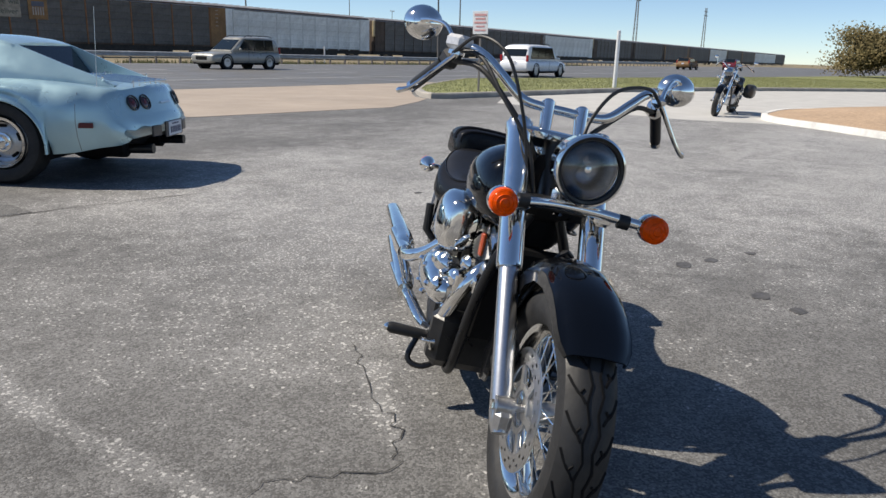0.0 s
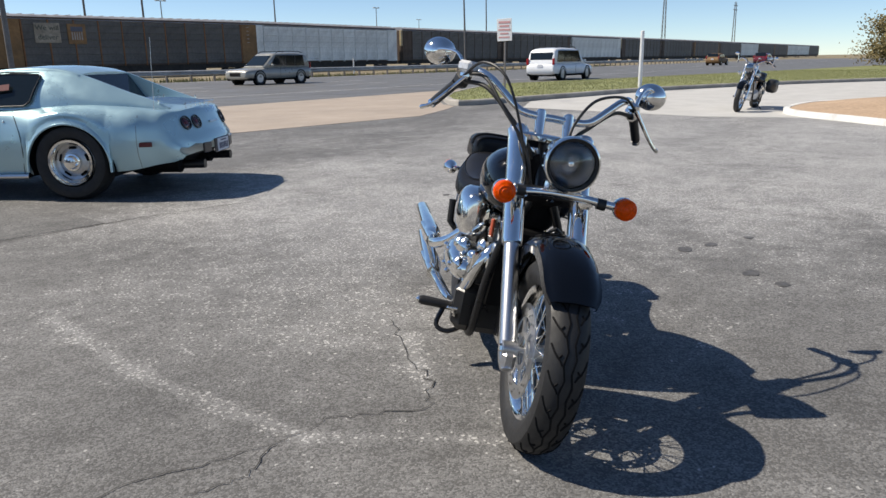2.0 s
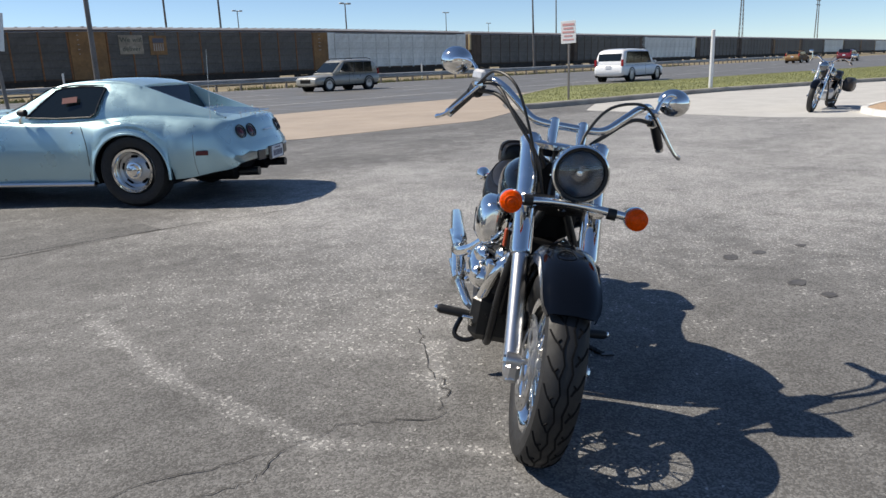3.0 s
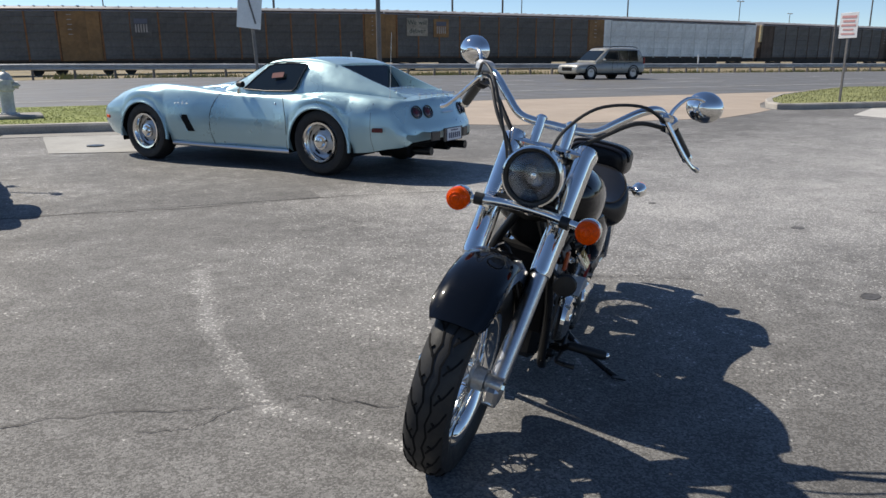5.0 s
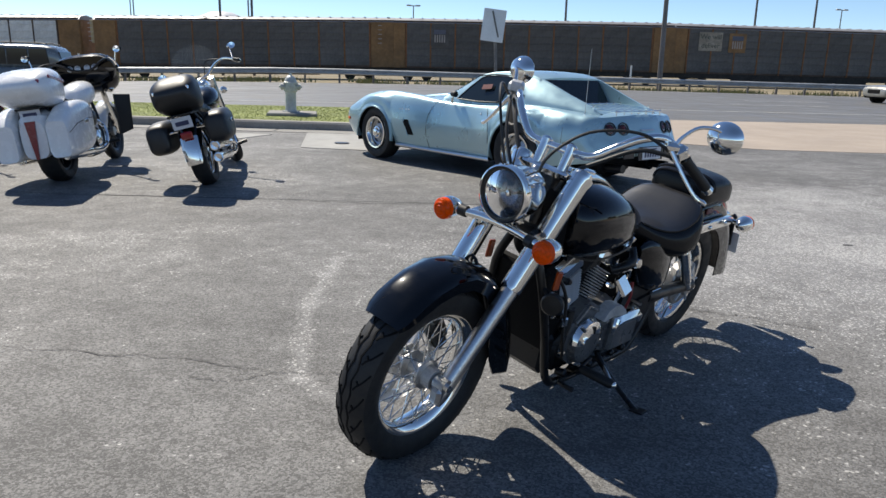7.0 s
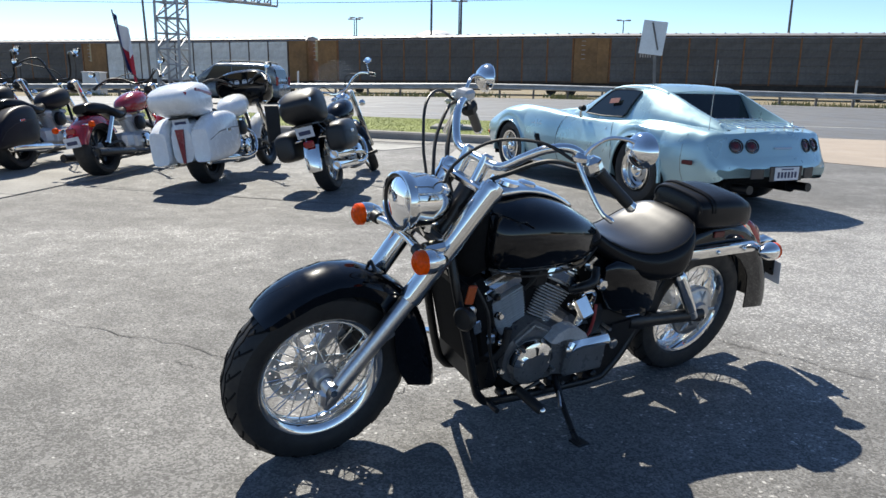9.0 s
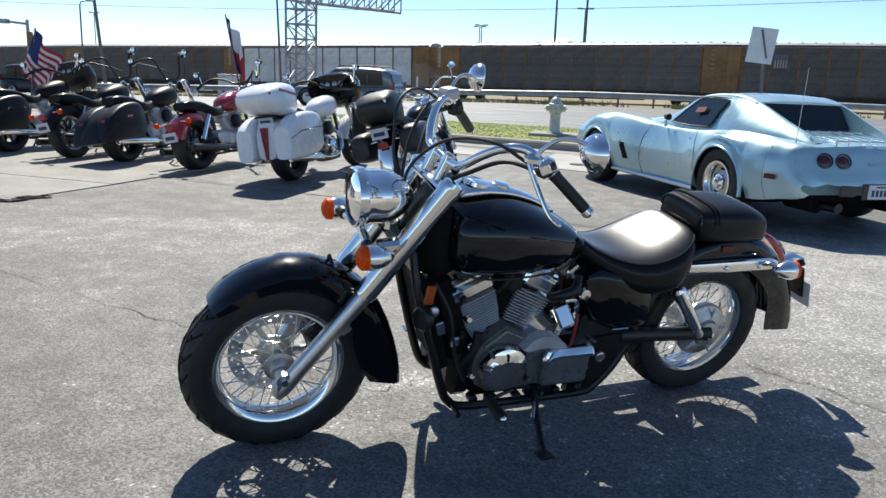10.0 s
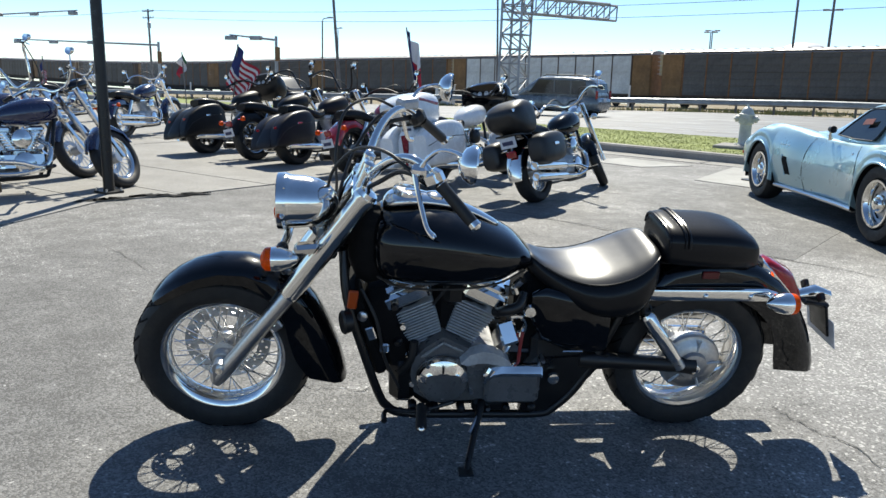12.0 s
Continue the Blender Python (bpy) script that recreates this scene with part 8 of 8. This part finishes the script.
        part("mirror_stem", Geo().tube([(hb[-2][0] + 0.03, s * hb[-2][1], hb[-2][2]), (hb[-2][0] + 0.03, s * (hb[-2][1] + 0.03), mz)], 0.007, 6), CHROME, mi)
        part("rear_indicator", Geo().lathe([(0.0, 0.034), (0.03, 0.03), (0.045, 0.012), (0.046, 0)], (-0.30, s * 0.22, 0.56), (-1, 0, 0), 14), AMBER, b)
        part("indicator_stem", Geo().tube([(-0.28, s * 0.09, 0.57), (-0.28, s * 0.22, 0.56)], 0.010, 6), CHROME, b)
    hl = part("headlight", Geo().lathe([(0.02, 0.085), (0.0, 0.09), (-0.05, 0.085), (-0.11, 0.05), (-0.13, 0)], (1.46, 0, 0.93), (1, 0, 0), 22), CHROME if not wheel_dark else BLACK_METAL, b)
    part("headlight_lens", Geo().lathe([(0.018, 0.082), (0.03, 0.04), (0.032, 0)], (1.46, 0, 0.93), (1, 0, 0), 22), REFLECTOR, hl)
    part("tail_light", Geo().box((-0.372, 0, 0.52), (0.035, 0.11, 0.07), Matrix.Rotation(-0.25, 3, "Y"), bev=0.012), RED_LENS, b)
    if tip:
        part("fender_tip", fender_geo((0, 0, R), [(150, 0.386, 0.36, 0.85), (165, 0.392, 0.36, 0.85), (184, 0.402, 0.36, 0.8), (190, 0.404, 0.37, 0.7)], wide + 0.02), CHROME, b, "chrome fender tip")
    pl = part("number_plate", Geo().box((-0.40, 0, plate_z), (0.008, 0.18, 0.11), Matrix.Rotation(-0.2, 3, "Y"), bev=0.002), PLATE, b, "small number plate")
    part("plate_bar", Geo().box((-0.406, 0, plate_z - 0.005), (0.004, 0.12, 0.04), Matrix.Rotation(-0.2, 3, "Y")), PLATE_INK, pl)
    part("side_stand", Geo().tube([(0.62, 0.12, 0.18), (0.66, 0.28, 0.055)], 0.012, 6), BLACK_METAL, b)
    part("cable", Geo().tube([(hb[-2][0] + 0.03, hb[-2][1] - 0.02, hb[-2][2]), (1.32, 0.16, 1.16), (1.40, 0.06, 0.98)], 0.006, 6, smooth=4).tube([(hb[-2][0] + 0.03, -hb[-2][1] + 0.02, hb[-2][2]), (1.32, -0.16, 1.16), (1.40, -0.06, 0.98)], 0.006, 6, smooth=4), BLACK_PLASTIC, b)
    part("windscreen_mount", Geo().tube([(1.38, -0.11, 0.90), (1.36, 0.11, 0.90)], 0.016, 8), CHROME, b)
    if bags:
        for s in (1, -1):
            kind, bm_ = bags
            if kind == "drop":
                rows = [(-0.56, 0.255, 0.30, 0.07, s * 0.16), (-0.52, 0.25, 0.40, 0.09, s * 0.16), (-0.42, 0.255, 0.555, 0.10, s * 0.165), (-0.26, 0.26, 0.66, 0.105, s * 0.17), (-0.06, 0.27, 0.705, 0.105, s * 0.17), (0.12, 0.29, 0.70, 0.095, s * 0.165), (0.24, 0.40, 0.62, 0.05, s * 0.16)]
            elif kind == "oval":
                rows = [(-0.36, 0.46, 0.58, 0.06, s * 0.27), (-0.32, 0.40, 0.66, 0.10, s * 0.27), (-0.12, 0.38, 0.69, 0.115, s * 0.27), (0.10, 0.40, 0.68, 0.105, s * 0.27), (0.20, 0.47, 0.60, 0.05, s * 0.25)]
            else:
                rows = [(-0.50, 0.28, 0.56, 0.075, s * 0.225), (-0.485, 0.25, 0.60, 0.095, s * 0.23), (-0.28, 0.245, 0.71, 0.10, s * 0.24), (0.02, 0.26, 0.74, 0.10, s * 0.24), (0.24, 0.32, 0.70, 0.085, s * 0.235), (0.33, 0.42, 0.60, 0.05, s * 0.22)]
            if kind == "drop" and s == 1:
                part("tail_panel", body_loft(dense([(-0.57, 0.255, 0.31, 0.13), (-0.51, 0.25, 0.425, 0.15), (-0.42, 0.255, 0.545, 0.16), (-0.26, 0.42, 0.652, 0.16), (-0.05, 0.60, 0.70, 0.14)], 2), 18, 3.5), bm_, b)
            bg_ = part("saddlebag", body_loft(dense(rows, 3), 28, 3.4 if kind == "oval" else 5.0), bm_, b, "hard saddlebag", sharp=55)
            part("bag_lid_seam", Geo().tube([(r[0] + 0.01, r[4] + s * r[3] * 1.0, r[1] + (r[2] - r[1]) * 0.62) for r in rows[1:-1]], 0.005, 6), BLACK_PLASTIC, bg_)
            part("bag_latch", Geo().box((-0.12, s * (0.375 if kind == "big" else 0.39 if kind == "oval" else 0.272), 0.56 if kind == "oval" else 0.54), (0.09, 0.012, 0.03), bev=0.004), CHROME, bg_)
            part("bag_reflector", Geo().box((-0.47 if kind != "oval" else -0.335, s * (0.16 if kind == "drop" else 0.25), 0.50), (0.012, 0.05, 0.03), bev=0.003), AMBER if kind == "oval" else RED_LENS, bg_)
    if accent:
        part("rear_stripe", Geo().plate([(-0.045, 0.60), (0.045, 0.60), (0.012, 0.26), (-0.012, 0.26)], (-0.455, 0, 0), (0, 1, 0), (0, 0, 1), 0.02), accent, b, "tapering red stripe")
        part("rear_filler", body_loft([(-0.445, 0.26, 0.60, 0.11), (-0.40, 0.26, 0.66, 0.13), (-0.2, 0.30, 0.70, 0.14)], 16, 3.5), paint, b)
    if trunk:
        tw, tm = trunk
        rows = [(x * tw / 0.30 - 0.02, za - 0.06, zb_ - 0.06, w_ * tw) for x, za, zb_, w_ in ((-0.70, 0.945, 0.985, 0.55), (-0.65, 0.885, 1.03, 0.82), (-0.52, 0.815, 1.085, 1.0), (-0.30, 0.770, 1.12, 1.0), (-0.10, 0.765, 1.10, 0.92), (-0.02, 0.80, 1.03, 0.76))]
        t = part("top_case", body_loft(dense(rows, 3), 28, 3.7), tm, b, "hard rear top case", sharp=55)
        part("case_seam", body_loft([(x * tw / 0.30 - 0.02, 0.858, 0.866, w_ * tw) for x, w_ in ((-0.672, 0.66), (-0.62, 0.88), (-0.50, 1.006), (-0.10, 0.93), (-0.014, 0.78))], 22, 2.9), BLACK_PLASTIC, t)
        for s in (1, -1):
            part("case_reflector", Geo().box((-0.625 * tw / 0.30 - 0.02, s * tw * 0.52, 0.935), (0.03, tw * 0.6, 0.04), Matrix.Rotation(s * 0.25, 3, "Z"), bev=0.008), accent or CHROME, t)
            if accent:
                part("case_stripe", Geo().box((-0.33 * tw / 0.30 - 0.02, s * tw * 0.985, 0.945), (0.34, 0.016, 0.030), Matrix.Rotation(0.16, 3, "Y"), bev=0.005), accent, t, "dark red stripe")
            part("rack_strut", Geo().tube([(-0.30, s * 0.09, 0.73), (-0.12, s * 0.12, 0.60)], 0.012, 8).tube([(-0.10, s * 0.09, 0.73), (0.02, s * 0.12, 0.60)], 0.012, 8), BLACK_METAL, t)
        part("case_rack", Geo().box((-0.26, 0, 0.71), (0.36, 0.22, 0.02), bev=0.006), BLACK_METAL, t)
    if fairing:
        rows = [(1.62, 0.84, 0.95, 0.11), (1.58, 0.79, 1.04, 0.22), (1.48, 0.76, 1.13, 0.30), (1.36, 0.79, 1.20, 0.34), (1.27, 0.86, 1.17, 0.345)]
        f_ = part("fairing", body_loft(dense(rows, 3), 22, 2.8), fairing, b, "handlebar fairing", sharp=55)
        for y in (-0.12, -0.04, 0.06, 0.14):
            part("gauge", Geo().lathe([(0, 0.032), (0.010, 0.032), (0.012, 0.026), (0.006, 0.024), (0.006, 0)], (1.272, y, 1.05), (-1, 0, 0.25), 18), GREY_ALLOY, f_)
        for s in (1, -1):
            part("leg_shield", Geo().plate([(0.0, 0.30), (0.16, 0.34), (0.20, 0.72), (0.02, 0.74)], (1.15, s * 0.27, 0), (0.7, s * 0.7, 0), (0, 0, 1), 0.03), BLACK_PLASTIC, b)
    if shield:
        rr = []
        for k in range(9):
            v = k / 8
            row = []
            for j in range(11):
                u = -1 + 2 * j / 10
                half = 0.25 * math.sqrt(max(0.02, 1 - (max(0, v - 0.45) / 0.57) ** 2)) * (0.8 + 0.2 * min(1, v * 3))
                row.append((1.44 - 0.16 * v - 0.10 * u * u, u * half, 0.98 + 0.40 * v))
            rr.append(row)
        ws = part("windshield", Geo().loft(rr, caps=False, closed=False), CLEAR_SHEET, b, "clear plastic windshield")
        ws.visible_shadow = False
    if steer:
        low, axis = Vector((WB - 0.10, 0, front_r)), Vector((-0.40, 0, 0.68)).normalized()
        turn = Matrix.Translation(low) @ Matrix.Rotation(radians(steer), 4, axis) @ Matrix.Translation(-low)
        for o in list(b.children):
            if o.name.split(".")[0] in ("front_wheel", "front_fender", "fork_leg", "fork_lamp", "handlebar", "grip", "lever", "mirror", "headlight", "windscreen_mount", "windshield", "cable"):
                o.matrix_basis = turn @ o.matrix_basis
    return b


CLEAR_SHEET = mat("clear_plastic_sheet", (0.9, 0.92, 0.92), 0.08)
nt = CLEAR_SHEET.node_tree
tr_, mx_ = nt.nodes.new("ShaderNodeBsdfTransparent"), nt.nodes.new("ShaderNodeMixShader")
mx_.inputs[0].default_value = 0.08
nt.links.new(tr_.outputs[0], mx_.inputs[1])
nt.links.new(nt.nodes["Principled BSDF"].outputs[0], mx_.inputs[2])
nt.links.new(mx_.outputs[0], nt.nodes["Material Output"].inputs["Surface"])

DEEP_RED = mat("deep_red_paint", (0.22, 0.006, 0.02), 0.25, coat=0.5, grain=0.05, stain=0.1, stain_scale=4)
CASE_BLACK = mat("black_textured_case", (0.02, 0.02, 0.021), 0.45, grain=0.15, scale=120, stain=0.15)
NIGHT = mat("dark_plum_paint", (0.010, 0.009, 0.013), 0.42, 0.0, spec=0.3, grain=0.1, stain=0.1)
SATIN_BLACK = mat("satin_black_paint", (0.006, 0.006, 0.007), 0.42, 0.0, spec=0.3, grain=0.1, stain=0.1)
parked_bike("black touring cruiser with a top case and rounded hard bags", (0.38, 5.96), 88, BLACK_PAINT, 15, ("oval", CASE_BLACK), (0.205, CASE_BLACK), None, True, "pull", False, plate_z=0.64, tip=True, steer=26)
parked_bike("white bagger with a white top case and red stripes", (-1.02, 6.11), 88, WHITE_PAINT, 8.5, ("big", WHITE_PAINT), (0.26, WHITE_PAINT), BLACK_PAINT, False, "wide", True, 0.09, CHROME, pipes="both", accent=DEEP_RED, plate_z=0.66)
parked_bike("red power cruiser with black engine and pipes", (-2.32, 6.27), 88, RED_PAINT, 12, None, None, None, False, "wide", True, 0.10, pipes="dark")
parked_bike("dark plum bagger with long drop bags", (-3.42, 6.40), 90, NIGHT, 10, ("drop", NIGHT), None, None, False, "ape", True, 0.09, pipes="both")
parked_bike("black cruiser with a pale-rimmed rear wheel", (-4.14, 6.35), 89, SATIN_BLACK, 12, None, None, None, False, "ape", True, 0.07, big_front=True, pipes="dark")
parked_bike("black bagger with a black fairing and drop bags", (-5.20, 6.42), 90, SATIN_BLACK, 10, ("drop", SATIN_BLACK), None, SATIN_BLACK, False, "wide", True, 0.09, pipes="both")
parked_bike("dark chrome-laden cruiser with a windshield", (-7.93, 6.94), 112, DARK_BLUE_PAINT, 9, None, None, None, True, "pull", False)
parked_bike("black cruiser parked by the verge", (-11.3, 7.6), 105, BLACK_PAINT, 9, None, None, None, True, "pull", False)
parked_bike("dark blue cruiser with chrome pipes beside the black pole", (-3.60, 1.93), 76, DARK_BLUE_PAINT, 9, None, None, None, False, "pull", False, engine=CHROME, steer=36)
parked_bike("dark blue cruiser with a tall chrome handlebar", (-4.50, 2.08), 76, DARK_BLUE_PAINT, 9, None, None, None, False, "ape", False, engine=CHROME, steer=36)
parked_bike("silver cruiser with a clear windshield and much chrome", (-5.76, 2.29), 76, GREY_PAINT, 9, None, None, None, True, "pull", False, engine=CHROME)
parked_bike("red and black cruiser with chrome pipes", (-6.98, 2.55), 76, MAROON, 9, None, None, None, True, "wide", False, engine=CHROME)
parked_bike("black cruiser with rounded hard bags in the far lot", (18.62, 3.62), 181, BLACK_PAINT, 9, ("oval", CASE_BLACK), None, None, False, "pull", False)

# ---- street furniture on the lot ----
hy = thing("fire_hydrant", "weathered silver fire hydrant on a concrete slab in the grass", "hydrant", m=pose(0.84, 13.77, 0.17))
part("barrel", Geo().lathe([(0, 0), (0, 0.165), (0.035, 0.165), (0.04, 0.115), (0.08, 0.105), (0.40, 0.105), (0.42, 0.135), (0.455, 0.135), (0.46, 0.115), (0.55, 0.112), (0.56, 0.14), (0.59, 0.14), (0.60, 0.12), (0.66, 0.10), (0.70, 0.07), (0.715, 0.04), (0.72, 0)], (0, 0, 0), (0, 0, 1), 24), HYDRANT_PAINT, hy)
for d, r in (((1, 0, 0), 0.055), ((-1, 0, 0), 0.055), ((0, -1, 0), 0.08)):
    part("outlet_cap", Geo().lathe([(0.08, r), (0.15, r), (0.155, r * 1.15), (0.19, r * 1.15), (0.195, r * 0.4), (0.225, r * 0.35), (0.225, 0)], (0, 0, 0.50), d, 14), HYDRANT_PAINT, hy)
part("operating_nut", Geo().tube([(0, 0, 0.70), (0, 0, 0.765)], [0.03, 0.024], 5), HYDRANT_PAINT, hy)
for k in range(8):
    a = k * math.pi / 4
    part("flange_bolt", Geo().tube([(0.148 * math.cos(a), 0.148 * math.sin(a), 0.02), (0.148 * math.cos(a), 0.148 * math.sin(a), 0.055)], 0.013, 6), HYDRANT_PAINT, hy)
setting("hydrant_slab", Geo().box((0.87, 13.70, 0.14), (0.95, 0.85, 0.10), bev=0.02), CONCRETE, "small raised concrete slab round the hydrant", "slab")

sg = thing("sign", "back of a white metal sign on a thin dark post", "sign", m=pose(4.15, 10.71, 0, 0, 0, -8))
part("post", Geo().box((0.10, 0.02, 1.0), (0.045, 0.035, 2.05), Matrix.Rotation(-0.06, 3, "Y"), bev=0.004), POLE_STEEL, sg)
part("panel", Geo().box((0.02, -0.03, 1.83), (0.36, 0.012, 0.50), Matrix.Rotation(0.10, 3, "Y"), bev=0.004), SIGN_WHITE, sg)
part("bracket", Geo().box((0.05, -0.042, 1.85), (0.026, 0.012, 0.42), Matrix.Rotation(-0.25, 3, "Y"), bev=0.003), POLE_STEEL, sg)
rs = thing("warning_sign", "small white sign with faded red lettering on a thin post", "sign", m=pose(18.85, 10.40, 0.1, 0, 0, -88))
part("post", Geo().box((0, 0, 0.95), (0.05, 0.04, 2.1), bev=0.004), POLE_STEEL, rs)
rp = part("panel", Geo().box((0, -0.03, 1.86), (0.46, 0.012, 0.60), Matrix.Rotation(-0.03, 3, "Y"), bev=0.004), SIGN_WHITE, rs)
for k, (w, h) in enumerate(((0.36, 0.06), (0.30, 0.05), (0.36, 0.05), (0.26, 0.04), (0.34, 0.04))):
    part("text_bar", Geo().box((0, -0.040, 2.06 - 0.10 * k), (w, 0.006, h), bev=0.001), FADED_INK, rp)
wp = thing("marker_pole", "plain white plastic pole standing in the far verge", "pole", m=pose(26.3, 9.15, 0.1))
part("pole", Geo().tube([(0, 0, -0.1), (0.03, 0, 1.95), (0.03, 0, 1.97)], [0.07, 0.065, 0.03], 12), SIGN_WHITE, wp)

bp_ = thing("steel_pole", "thick black steel pole bolted to the concrete", "pole", m=pose(-2.99, 3.30, 0.012))
part("shaft", Geo().tube([(0, 0, 0), (-0.03, 0, 2.5), (-0.06, 0, 6.5)], 0.053, 16), BLACK_METAL, bp_)
part("base_plate", Geo().box((0, 0, 0.012), (0.20, 0.20, 0.024), bev=0.004), BLACK_METAL, bp_)
for sx in (-1, 1):
    for sy in (-1, 1):
        part("anchor_bolt", Geo().tube([(sx * 0.08, sy * 0.08, 0.02), (sx * 0.08, sy * 0.08, 0.05)], 0.011, 6), STEEL, bp_)


# flags on thin staffs
def flag(name, label, base, top, hoist, fly, bands):
    f_ = thing(name, label, "flag", "flags on staffs", Matrix.Translation(base))
    t = Vector(top) - Vector(base)
    part("staff", Geo().tube([(0, 0, 0), t], 0.012, 8), POLE_STEEL, f_)

    def cell(u0, u1, v0, v1, material, nm):
        vs, n, k = [], 8, 6
        for i in range(n + 1):
            for j in range(k + 1):
                u, v = u0 + (u1 - u0) * i / n, v0 + (v1 - v0) * j / k
                p = t * 0.98 + Vector(fly) * u + Vector(hoist) * v
                p += Vector((0.035 * math.sin(u * 9 + v * 3), 0.05 * math.cos(u * 7 + v * 4), 0.015 * math.sin(u * 9))) * min(1, u * 3)
                vs.append(p)
        fs = [(i * (k + 1) + j, (i + 1) * (k + 1) + j, (i + 1) * (k + 1) + j + 1, i * (k + 1) + j + 1) for i in range(n) for j in range(k)]
        off = [p + Vector((0.003, 0.004, 0)) for p in vs]
        m = len(vs)
        part(nm, Geo().add(vs + off, fs + [tuple(i + m for i in q[::-1]) for q in fs]), material, f_)
    for u0, u1, v0, v1, material in bands:
        cell(u0, u1, v0, v1, material, "cloth")


FLAG_RED = mat("red_flag_cloth", (0.42, 0.02, 0.04), 0.8, grain=0.1, scale=60)
FLAG_WHITE = mat("white_flag_cloth", (0.68, 0.66, 0.66), 0.8, grain=0.06, scale=60)
FLAG_BLUE = mat("blue_flag_cloth", (0.02, 0.03, 0.13), 0.8, grain=0.1, scale=60)
FLAG_GREEN = mat("green_flag_cloth", (0.02, 0.10, 0.04), 0.8, grain=0.1, scale=60)
stripes = [(0.0, 0.42, 0.0, 0.54, FLAG_BLUE)] + [(0.42 if k < 7 else 0.0, 1.0, k / 13, (k + 1) / 13, FLAG_RED if k % 2 == 0 else FLAG_WHITE) for k in range(13)]
flag("flag", "striped red and white flag with a blue corner, drooping", (-5.98, 7.58, 0.4), (-5.76, 7.56, 1.62), (-0.24, -0.06, -0.60), (0.30, 0.12, -0.42), stripes)
flag("flag", "blue, white and red flag drooping on a tall staff", (-3.80, 9.99, 0.02), (-4.22, 10.0, 2.04), (0.17, 0.03, -0.85), (0.18, 0.05, -0.28), [(0, 0.35, 0, 1, FLAG_BLUE), (0.35, 1, 0, 0.5, FLAG_WHITE), (0.35, 1, 0.5, 1, FLAG_RED)])
flag("flag", "green, white and red flag drooping on a staff", (-10.92, 10.72, 0), (-11.06, 10.73, 1.56), (0.10, 0.05, -0.20), (-0.14, -0.06, -0.36), [(0, 0.15, 0, 1, FLAG_GREEN), (0.15, 0.62, 0, 1, FLAG_WHITE), (0.62, 1, 0, 1, FLAG_RED)])
flag("flag", "striped flag hanging behind the black pole", (-11.77, 7.83, 0), (-11.77, 7.83, 1.35), (0.0, 0.0, -0.40), (-0.10, 0.05, -0.35), stripes)


# ---- trees at the far end of the lot ----
BARK = mat("dark_bark", (0.055, 0.042, 0.03), 0.9, grain=0.3, scale=12, bump=0.6)
LEAF = grass_mat("olive_leaves", (0.070, 0.062, 0.020), (0.165, 0.125, 0.048))


def tree(at, h, spread, seed):
    rnd = random.Random(seed)
    t = thing("tree", "low spreading olive-brown tree beside the far lot", "tree", "far trees", pose(at[0], at[1], 0))
    g = Geo().tube([(0, 0, -0.2), (0.05, 0.05, h * 0.2), (-0.1, 0.1, h * 0.4)], [0.28, 0.2, 0.14], 9)
    tips = []
    for k in range(9):
        a = 6.28 * k / 9 + rnd.uniform(-0.3, 0.3)
        e = Vector((math.cos(a) * spread * rnd.uniform(0.4, 0.85), math.sin(a) * spread * rnd.uniform(0.4, 0.85), h * rnd.uniform(0.32, 0.86)))
        m = Vector((e.x * 0.4, e.y * 0.4, h * 0.45))
        g.tube([(-0.05, 0.05, h * rnd.uniform(0.25, 0.4)), m, e], [0.10, 0.06, 0.02], 6)
        tips += [e, m.lerp(e, 0.6), m.lerp(e, 0.3) + Vector((0, 0, h * 0.2))]
    part("trunk", g, BARK, t)
    vs, fs = [], []
    for tip in tips:
        for j in range(950):
            p = tip + Vector((rnd.gauss(0, spread * 0.17), rnd.gauss(0, spread * 0.17), rnd.gauss(-h * 0.05, h * 0.10)))
            s = rnd.uniform(0.08, 0.17)
            u = Vector((rnd.uniform(-1, 1), rnd.uniform(-1, 1), rnd.uniform(-1, 1))).normalized()
            v = u.orthogonal().normalized() * s * 0.6
            k = len(vs)
            vs += [p - u * s, p + v, p + u * s, p - v]
            fs.append((k, k + 1, k + 2, k + 3))
    part("crown", Geo().add(vs, fs), LEAF, t)
    return t


tree((80, 2.2), 4.8, 5.6, 1)
tree((69, -4.0), 5.4, 4.8, 2)
tree((72, -4.5), 5.2, 4.0, 3)
